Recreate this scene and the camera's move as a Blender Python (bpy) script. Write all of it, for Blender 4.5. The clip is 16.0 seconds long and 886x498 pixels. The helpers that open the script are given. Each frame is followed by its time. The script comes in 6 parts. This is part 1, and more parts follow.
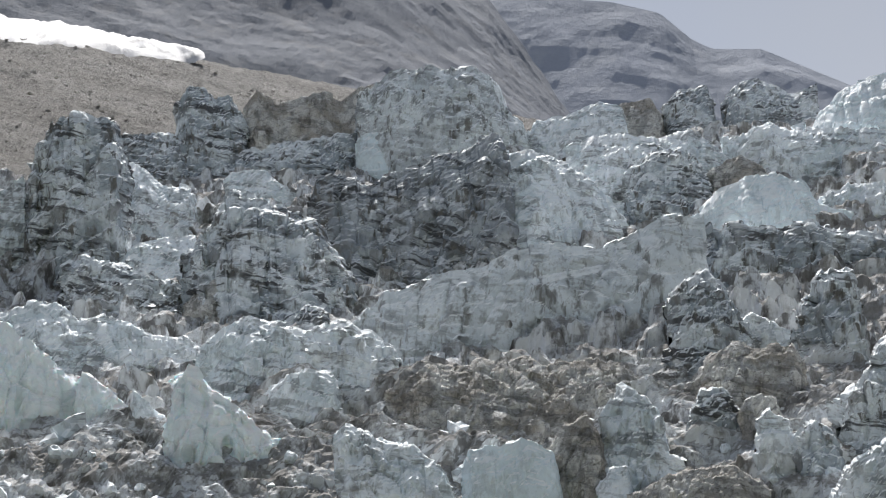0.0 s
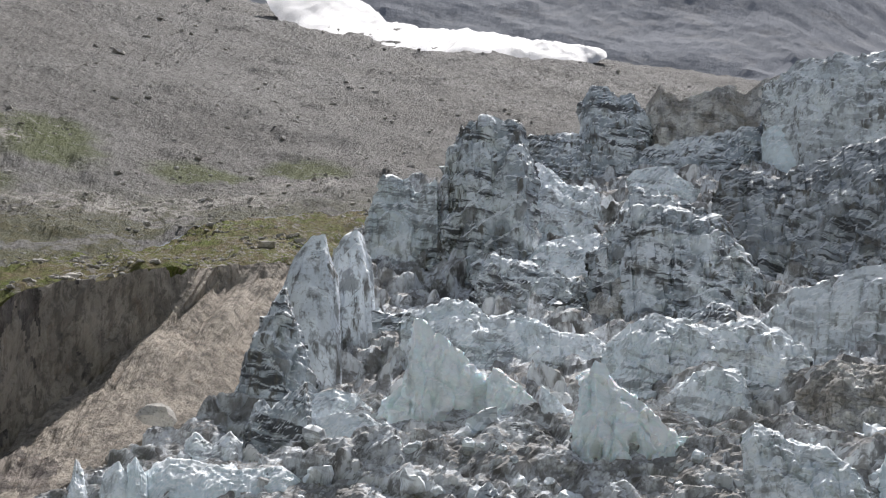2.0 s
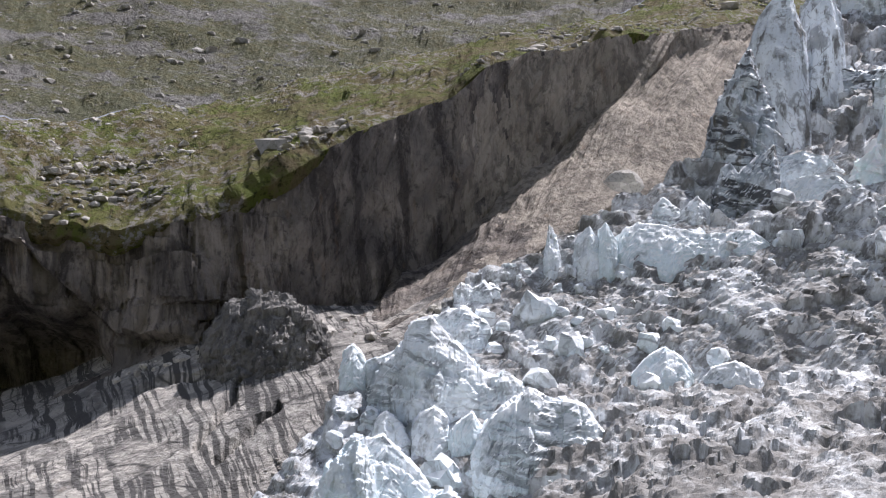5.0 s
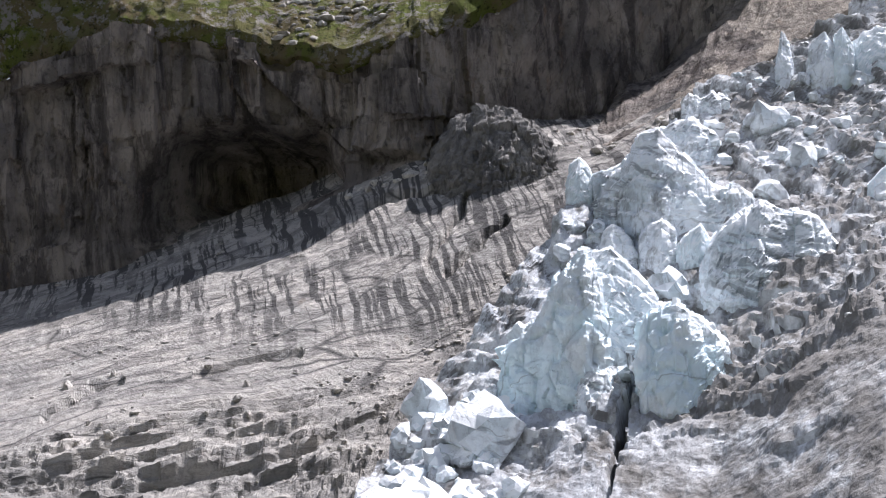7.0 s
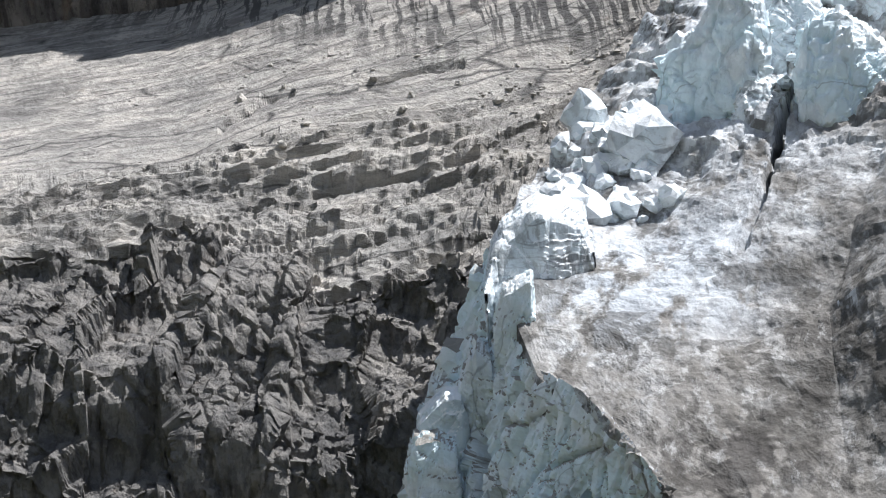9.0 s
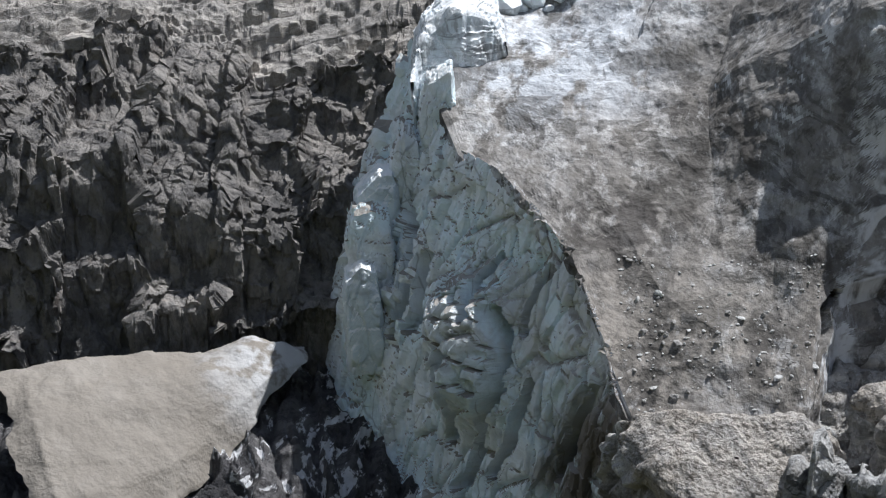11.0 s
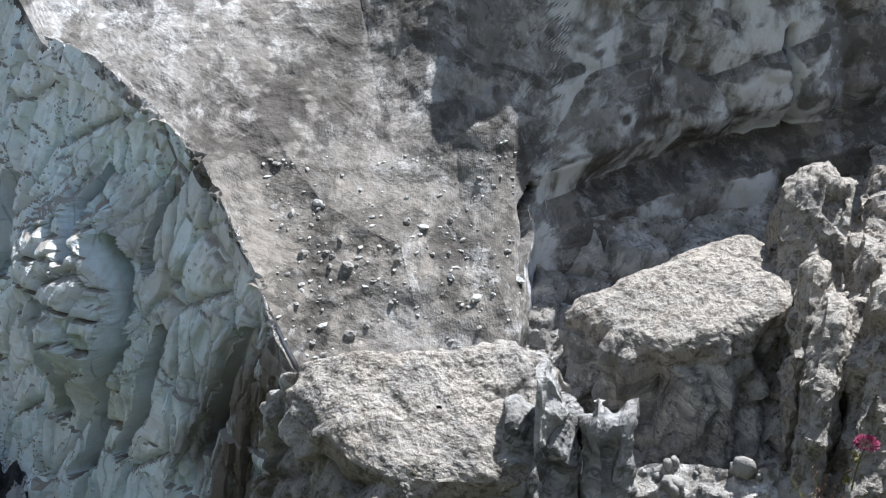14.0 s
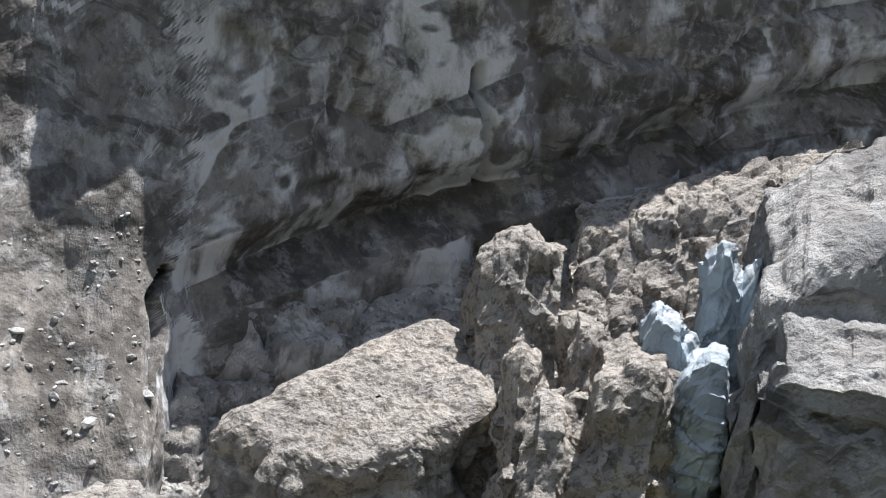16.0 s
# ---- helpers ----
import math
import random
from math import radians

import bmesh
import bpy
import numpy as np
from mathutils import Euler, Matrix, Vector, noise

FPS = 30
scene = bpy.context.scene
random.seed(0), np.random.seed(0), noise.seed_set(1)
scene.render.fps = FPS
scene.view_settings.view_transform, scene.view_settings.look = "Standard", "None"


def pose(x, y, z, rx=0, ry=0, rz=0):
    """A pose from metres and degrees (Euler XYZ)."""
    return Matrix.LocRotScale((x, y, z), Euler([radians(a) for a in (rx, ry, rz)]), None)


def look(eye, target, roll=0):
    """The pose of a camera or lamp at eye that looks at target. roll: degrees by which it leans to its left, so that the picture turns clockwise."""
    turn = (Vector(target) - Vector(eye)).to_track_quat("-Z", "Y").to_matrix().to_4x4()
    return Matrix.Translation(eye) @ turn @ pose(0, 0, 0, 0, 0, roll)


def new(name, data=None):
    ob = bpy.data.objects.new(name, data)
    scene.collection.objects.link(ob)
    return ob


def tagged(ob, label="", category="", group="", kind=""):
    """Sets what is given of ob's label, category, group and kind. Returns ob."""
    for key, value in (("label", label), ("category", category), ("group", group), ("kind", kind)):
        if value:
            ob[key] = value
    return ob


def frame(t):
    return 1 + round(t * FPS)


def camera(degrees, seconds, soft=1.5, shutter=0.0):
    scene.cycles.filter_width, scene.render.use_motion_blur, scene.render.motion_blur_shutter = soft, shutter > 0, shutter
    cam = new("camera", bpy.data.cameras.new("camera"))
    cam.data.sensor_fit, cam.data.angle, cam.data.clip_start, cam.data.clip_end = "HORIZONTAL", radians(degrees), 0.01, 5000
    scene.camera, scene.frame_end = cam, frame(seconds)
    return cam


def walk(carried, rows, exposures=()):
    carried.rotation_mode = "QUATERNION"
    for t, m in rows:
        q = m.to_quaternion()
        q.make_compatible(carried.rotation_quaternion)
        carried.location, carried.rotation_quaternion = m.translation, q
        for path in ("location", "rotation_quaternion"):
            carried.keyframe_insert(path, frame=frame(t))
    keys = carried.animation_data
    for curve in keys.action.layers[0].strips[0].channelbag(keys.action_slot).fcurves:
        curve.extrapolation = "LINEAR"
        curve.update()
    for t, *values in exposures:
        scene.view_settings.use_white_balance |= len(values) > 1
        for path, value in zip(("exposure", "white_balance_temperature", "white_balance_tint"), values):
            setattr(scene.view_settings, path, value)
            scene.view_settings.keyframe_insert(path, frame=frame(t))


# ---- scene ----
from mathutils import Euler

# The lens, and the path: seconds, x, y, z from the lookout, then yaw, pitch and roll in degrees.
EYE = 50.0
cam = camera(34.95, 16.0, 1.2)
ROWS = [
    (0.0, 0.00, -0.00, -0.00, 1.08, 13.49, -4.44),
    (0.5, 0.00, -0.00, -0.00, 5.46, 13.81, -3.78),
    (1.0, 0.00, -0.00, -0.00, 9.94, 13.99, -2.94),
    (1.5, 0.00, -0.00, -0.00, 13.86, 14.16, -2.04),
    (2.0, 0.00, -0.00, -0.00, 17.91, 14.18, -1.12),
    (2.5, 0.00, -0.00, -0.00, 21.53, 13.20, -0.38),
    (3.0, 0.00, -0.00, -0.00, 25.23, 11.09, 0.18),
    (3.5, 0.00, -0.00, -0.00, 28.40, 9.04, 0.38),
    (4.0, 0.00, -0.00, -0.00, 31.58, 7.36, 0.47),
    (4.2, 0.00, -0.00, -0.00, 32.72, 6.86, 0.39),
    (6.3, 0.00, -0.00, -0.00, 43.05, 0.35, 0.10),
    (6.5, 0.00, -0.00, 0.00, 43.93, -0.50, -0.05),
    (7.0, 0.00, -0.00, 0.00, 46.12, -2.76, -0.40),
    (7.5, 0.00, -0.00, 0.00, 48.05, -4.94, -0.77),
    (8.0, 0.00, -0.00, 0.00, 50.06, -7.52, -1.17),
    (8.5, 0.00, -0.00, 0.00, 51.76, -10.46, -1.61),
    (9.0, 2.05, -1.55, 0.67, 53.03, -14.53, -1.97),
    (9.2, 3.43, -2.55, 1.23, 53.31, -16.11, -1.93),
    (11.3, 9.60, -8.63, 6.27, 48.04, -25.90, -1.39),
    (11.5, 9.01, -8.53, 6.23, 46.57, -26.65, -0.96),
    (12.0, 6.68, -7.09, 5.24, 43.27, -28.28, -0.36),
    (12.5, 4.13, -4.78, 3.55, 40.88, -29.36, -0.18),
    (13.0, 1.86, -2.35, 1.74, 38.44, -30.22, 0.12),
    (13.5, 0.22, -0.31, 0.22, 35.86, -29.93, 0.52),
    (14.0, -1.26, 1.97, -1.27, 32.66, -28.43, 1.18),
    (14.5, -2.37, 4.20, -2.44, 29.40, -26.81, 2.00),
    (15.0, -3.36, 6.93, -3.86, 25.86, -26.64, 3.02),
    (15.5, -4.13, 9.84, -5.36, 22.76, -26.66, 3.69),
    (16.0, -4.64, 13.07, -6.43, 19.53, -24.87, 4.39),
]
walk(cam, [(t, pose(x, y, z + EYE, 0, 0, yaw) @ pose(0, 0, 0, 90 + pitch) @ pose(0, 0, 0, 0, 0, roll)) for t, x, y, z, yaw, pitch, roll in ROWS],
     [(0.0, 0.45, 6360, 11), (2.5, 0.47, 6330, 14), (4.0, 0.55, 6220, 18), (6.5, 0.56, 6000, 18), (8.5, 0.62, 6050, 16), (9.2, 0.42, 6050, 10),
      (11.5, 0.16, 6000, 12), (12.5, 0.58, 5980, 11), (13.5, 0.68, 5980, 11), (14.0, 0.80, 5980, 11), (14.5, 0.76, 5980, 12), (15.0, 0.68, 6250, 13), (16.0, 0.62, 6230, 13)])

# ---- sky, sun ----
SUN_AZ, SUN_EL = 1.0, 53.0
world = bpy.data.worlds.new("world")
scene.world = world
world.use_nodes = True
wt = world.node_tree
sky = wt.nodes.new("ShaderNodeTexSky")
sky.sky_type = "NISHITA"
sky.sun_disc = False
sky.sun_elevation = radians(SUN_EL)
sky.sun_rotation = radians(-SUN_AZ)
sky.altitude = 1800
sky.dust_density = 2.5
# thin bright cloud over the blue
cloud = wt.nodes.new("ShaderNodeTexNoise")
cloud.inputs["Scale"].default_value, cloud.inputs["Detail"].default_value = 2.6, 6
ramp = wt.nodes.new("ShaderNodeMapRange")
ramp.inputs["From Min"].default_value, ramp.inputs["From Max"].default_value = 0.36, 0.66
ramp.inputs["To Min"].default_value, ramp.inputs["To Max"].default_value = 0.82, 1.0
veil = wt.nodes.new("ShaderNodeMix")
veil.data_type = "RGBA"
way = wt.nodes.new("ShaderNodeTexCoord")
part_z = wt.nodes.new("ShaderNodeSeparateXYZ")
haze = wt.nodes.new("ShaderNodeMapRange")
haze.inputs["From Min"].default_value, haze.inputs["From Max"].default_value = 0.15, 0.75
haze.inputs["To Min"].default_value, haze.inputs["To Max"].default_value = 1.0, 0.0
thin = wt.nodes.new("ShaderNodeMix")
thin.data_type = "RGBA"
thin.inputs[6].default_value, thin.inputs[7].default_value = (2.7, 3.2, 4.2, 1.0), (5.6, 5.8, 6.2, 1.0)
wt.links.new(way.outputs["Generated"], part_z.inputs[0])
wt.links.new(part_z.outputs["Z"], haze.inputs["Value"])
wt.links.new(haze.outputs[0], thin.inputs[0])
wt.links.new(thin.outputs[2], veil.inputs[7])
wt.links.new(cloud.outputs["Fac"], ramp.inputs["Value"])
wt.links.new(ramp.outputs[0], veil.inputs[0])
wt.links.new(sky.outputs[0], veil.inputs[6])
wt.links.new(veil.outputs[2], wt.nodes["Background"].inputs[0])
wt.nodes["Background"].inputs[1].default_value = 0.074
sun = new("sun", bpy.data.lights.new("sun", "SUN"))
sun.data.energy, sun.data.angle, sun.data.color = 5.5, radians(0.53), (1.0, 0.96, 0.90)
_a, _e = radians(SUN_AZ), radians(SUN_EL)
_d = Vector((-math.sin(_a) * math.cos(_e), math.cos(_a) * math.cos(_e), math.sin(_e)))
sun.matrix_world = look(_d * 400, (0, 0, 0))

# ---- noise on arrays of points ----
def _hash(ix, iy, iz, seed):
    h = (ix.astype(np.uint32) * np.uint32(374761393) + iy.astype(np.uint32) * np.uint32(668265263)
         + iz.astype(np.uint32) * np.uint32(2147483647) + np.uint32(seed * 974711 + 12345))
    h = (h ^ (h >> np.uint32(13))) * np.uint32(1274126177)
    h = (h ^ (h >> np.uint32(15))) * np.uint32(2246822519)
    return ((h ^ (h >> np.uint32(16))) & np.uint32(0xFFFFFF)).astype(np.float32) / np.float32(0xFFFFFF)


def vnoise(p, seed=0):
    """Smooth noise from -1 to 1 at points p (n, 3)."""
    f = np.floor(p)
    i = f.astype(np.int64)
    w = (p - f).astype(np.float32)
    w = w * w * (3 - 2 * w)
    out = 0
    for dx in (0, 1):
        for dy in (0, 1):
            for dz in (0, 1):
                k = _hash(i[:, 0] + dx, i[:, 1] + dy, i[:, 2] + dz, seed)
                out = out + k * (w[:, 0] if dx else 1 - w[:, 0]) * (w[:, 1] if dy else 1 - w[:, 1]) * (w[:, 2] if dz else 1 - w[:, 2])
    return out * 2 - 1


def fbm(p, size, octaves=4, gain=0.5, seed=0, ridged=False):
    out, amp, q, norm = 0, 1.0, p / size, 0
    for k in range(octaves):
        n = vnoise(q + 17.3 * k, seed + k)
        out = out + amp * ((1 - 2 * np.abs(n)) if ridged else n)
        norm += amp
        amp *= gain
        q = q * 2.03
    return out / norm


def facets(p, size, seed=0, tilt=0.9, squash=(1, 1, 1), soft=16.0):
    """Broken faces: a random tilted plane in each Voronoi cell. Returns the height (about -1 to 1), the gap to the next cell, and a random number for the cell."""
    q = p / (np.array(squash) * size)
    b = np.floor(q).astype(np.int64)
    n = len(q)
    d1, d2 = np.full(n, 9.0, np.float32), np.full(n, 9.0, np.float32)
    val, rnd, total = np.zeros(n, np.float32), np.zeros(n, np.float32), np.full(n, 1e-12, np.float32)
    for dx in (-1, 0, 1):
        for dy in (-1, 0, 1):
            for dz in (-1, 0, 1):
                c = b + (dx, dy, dz)
                r = [_hash(c[:, 0], c[:, 1], c[:, 2], seed + 31 * k) for k in range(3)]
                o = [(q[:, k] - c[:, k] - r[k]).astype(np.float32) for k in range(3)]
                d = np.sqrt(o[0] ** 2 + o[1] ** 2 + o[2] ** 2)
                new1 = d < d1
                d2 = np.where(new1, d1, np.minimum(d2, d))
                d1 = np.where(new1, d, d1)
                g = [(r[(k + 1) % 3] * 7.13 % 1.0) * 2 - 1 for k in range(3)]
                h = (r[0] * 5.37 + r[1] * 3.11) % 1.0
                w = np.exp(-soft * d)
                val += w * ((h * 2 - 1) * 0.6 + tilt * (o[0] * g[0] + o[1] * g[1] + o[2] * g[2]))
                total += w
                rnd = np.where(new1, h, rnd)
    return val / total, d2 - d1, rnd


def blocks(p, sizes, turn, seed, warp=0.35):
    """Jointed rock: one random height for each cell of a turned, slightly warped lattice."""
    m = np.array(Euler([radians(a) for a in turn]).to_matrix())
    q = (p @ m) / np.array(sizes)
    q = q + warp * np.stack([fbm(p, 2.5 * max(sizes), 2, 0.5, seed + 5 * k) for k in range(3)], 1)
    i = np.floor(q).astype(np.int64)
    # every second course is shifted, so that joints do not run through
    q[:, 0] += _hash(i[:, 2], i[:, 1], 0 * i[:, 0], seed + 3)
    i = np.floor(q).astype(np.int64)
    f = q - i
    tilt = _hash(i[:, 0], i[:, 1], i[:, 2], seed + 1) - 0.5
    return _hash(i[:, 0], i[:, 1], i[:, 2], seed) * 2 - 1 + 0.9 * tilt * (f[:, 0] + f[:, 2] - 1)


def stairs(z, step, riser=0.35):
    """Turns a steady rise into flat treads and steep risers of about step metres; returns the change in height."""
    q = z / step
    f = q - np.floor(q)
    k = np.clip((f - (1 - riser)) / riser, 0, 1)
    return (k * k * (3 - 2 * k) - f + 0.5) * step


def saw(q, drop=0.14):
    """A slow rise and an abrupt drop, from 0 to 1."""
    f = q - np.floor(q)
    return np.where(f < 1 - drop, f / (1 - drop), (1 - f) / drop)


def polar(az, el, h):
    """A place from its bearing (degrees left of +y), its elevation seen from the lookout and its level distance."""
    az, el, h = (np.asarray(v, float) for v in (az, el, h))
    return np.stack([-h * np.sin(np.radians(az)), h * np.cos(np.radians(az)), EYE + h * np.tan(np.radians(el))], -1)


def grid_normals(v):
    du, dv = np.gradient(v, axis=1), np.gradient(v, axis=0)
    n = np.cross(du, dv)
    return n / (np.linalg.norm(n, axis=-1, keepdims=True) + 1e-9)


def grid_mesh(name, v, mat, smooth=False, closed=False, parent=None):
    """One mesh from a grid of points (rows, columns, 3)."""
    r, c = v.shape[:2]
    idx = np.arange(r * c).reshape(r, c)
    if closed:
        idx = np.concatenate([idx, idx[:, :1]], 1)
    quads = np.stack([idx[:-1, :-1], idx[:-1, 1:], idx[1:, 1:], idx[1:, :-1]], -1).reshape(-1, 4)
    me = bpy.data.meshes.new(name)
    me.vertices.add(r * c)
    me.vertices.foreach_set("co", v.reshape(-1).astype(np.float32))
    me.loops.add(quads.size)
    me.loops.foreach_set("vertex_index", quads.reshape(-1).astype(np.int32))
    me.polygons.add(len(quads))
    me.polygons.foreach_set("loop_start", np.arange(0, quads.size, 4, dtype=np.int32))
    me.polygons.foreach_set("use_smooth", np.full(len(quads), smooth) if np.isscalar(smooth) else smooth[:-1, :-1].ravel())
    me.update(calc_edges=True)
    me.materials.append(mat)
    ob = new(name, me)
    ob.parent = parent
    return ob


def push(v, d, along=None):
    """Moves a grid along its normals (or a given way) by d."""
    n = grid_normals(v) if along is None else np.array(along, float)
    return v + n * np.asarray(d).reshape(v.shape[:2])[..., None]

# ---- materials ----
def rgb(r, g, b):
    return (r, g, b, 1.0)


class Shader:
    """A small builder of node materials, in world metres."""

    def __init__(self, name, rough=0.8, spec=0.3):
        self.mat = bpy.data.materials.new(name)
        self.mat.use_nodes = True
        self.t = self.mat.node_tree
        self.bsdf = self.t.nodes["Principled BSDF"]
        self.bsdf.inputs["Roughness"].default_value = rough
        self.bsdf.inputs["Specular IOR Level"].default_value = spec
        self.geo = self.t.nodes.new("ShaderNodeNewGeometry")
        self.colour = None
        self.height = None

    def link(self, a, b):
        self.t.links.new(a, b)

    def at(self, stretch=(1, 1, 1), turn=(0, 0, 0), warp=0.0, warp_size=2.0):
        m = self.t.nodes.new("ShaderNodeMapping")
        m.vector_type = "TEXTURE"
        m.inputs["Scale"].default_value = [1 / k for k in stretch]
        m.inputs["Rotation"].default_value = [radians(a) for a in turn]
        src = self.geo.outputs["Position"]
        if warp:
            n = self.t.nodes.new("ShaderNodeTexNoise")
            n.inputs["Scale"].default_value = 1 / warp_size
            n.inputs["Detail"].default_value = 2
            self.link(src, n.inputs["Vector"])
            a = self.t.nodes.new("ShaderNodeVectorMath")
            a.operation = "MULTIPLY_ADD"
            self.link(n.outputs["Color"], a.inputs[0])
            a.inputs[1].default_value = (warp, warp, warp)
            self.link(src, a.inputs[2])
            src = a.outputs[0]
        self.link(src, m.inputs["Vector"])
        return m.outputs[0]

    def noise(self, size, detail=5, rough=0.55, vec=None, lo=0.35, hi=0.65):
        n = self.t.nodes.new("ShaderNodeTexNoise")
        n.inputs["Scale"].default_value = 1 / size
        n.inputs["Detail"].default_value = detail
        n.inputs["Roughness"].default_value = rough
        self.link(vec if vec is not None else self.geo.outputs["Position"], n.inputs["Vector"])
        return self.step(n.outputs["Fac"], lo, hi)

    def cells(self, size, vec=None, lo=0.0, hi=0.12, feature="DISTANCE_TO_EDGE"):
        n = self.t.nodes.new("ShaderNodeTexVoronoi")
        n.feature = feature
        n.inputs["Scale"].default_value = 1 / size
        self.link(vec if vec is not None else self.geo.outputs["Position"], n.inputs["Vector"])
        return self.step(n.outputs["Distance"], lo, hi)

    def step(self, value, lo, hi):
        m = self.t.nodes.new("ShaderNodeMapRange")
        m.interpolation_type = "SMOOTHSTEP"
        self.link(value, m.inputs["Value"])
        m.inputs["From Min"].default_value, m.inputs["From Max"].default_value = lo, hi
        return m.outputs[0]

    def math(self, op, a, b):
        m = self.t.nodes.new("ShaderNodeMath")
        m.operation = op
        m.use_clamp = True
        for k, v in enumerate((a, b)):
            if isinstance(v, (int, float)):
                m.inputs[k].default_value = v
            else:
                self.link(v, m.inputs[k])
        return m.outputs[0]

    def up(self, lo, hi):
        """How level the surface lies: rubble and snow stay on level ground, and ice tops are whitened."""
        s = self.t.nodes.new("ShaderNodeSeparateXYZ")
        self.link(self.geo.outputs["Normal"], s.inputs[0])
        return self.step(s.outputs["Z"], lo, hi)

    def high(self, lo, hi):
        s = self.t.nodes.new("ShaderNodeSeparateXYZ")
        self.link(self.geo.outputs["Position"], s.inputs[0])
        return self.step(s.outputs["Z"], lo, hi)

    def near(self, place, lo, hi, squash=(1, 1, 1)):
        """1 beyond hi metres from a place, 0 within lo."""
        d = self.t.nodes.new("ShaderNodeVectorMath")
        d.operation = "SUBTRACT"
        self.link(self.at((1, 1, 1), (0, 0, 0), hi * 0.5, hi * 0.4), d.inputs[0])
        d.inputs[1].default_value = [q + hi * 0.25 for q in place]
        m = self.t.nodes.new("ShaderNodeVectorMath")
        m.operation = "MULTIPLY"
        self.link(d.outputs[0], m.inputs[0])
        m.inputs[1].default_value = squash
        n = self.t.nodes.new("ShaderNodeVectorMath")
        n.operation = "LENGTH"
        self.link(m.outputs[0], n.inputs[0])
        return self.step(n.outputs["Value"], lo, hi)

    def random(self):
        o = self.t.nodes.new("ShaderNodeObjectInfo")
        return o.outputs["Random"]

    def mix(self, mask, colour, amount=1.0):
        m = self.t.nodes.new("ShaderNodeMix")
        m.data_type = "RGBA"
        if amount != 1.0:
            mask = self.math("MULTIPLY", mask, amount)
        if isinstance(mask, (int, float)):
            m.inputs[0].default_value = mask
        else:
            self.link(mask, m.inputs[0])
        if isinstance(self.colour, tuple):
            m.inputs[6].default_value = self.colour
        else:
            self.link(self.colour, m.inputs[6])
        m.inputs[7].default_value = colour
        self.colour = m.outputs[2]
        return self

    def bump(self, height, strength, distance):
        b = self.t.nodes.new("ShaderNodeBump")
        b.inputs["Strength"].default_value = strength
        b.inputs["Distance"].default_value = distance
        self.link(height, b.inputs["Height"])
        if self.height is not None:
            self.link(self.height, b.inputs["Normal"])
        self.height = b.outputs[0]
        return self

    def done(self):
        if isinstance(self.colour, tuple):
            self.bsdf.inputs["Base Color"].default_value = self.colour
        else:
            self.link(self.colour, self.bsdf.inputs["Base Color"])
        if self.height is not None:
            self.link(self.height, self.bsdf.inputs["Normal"])
        return self.mat


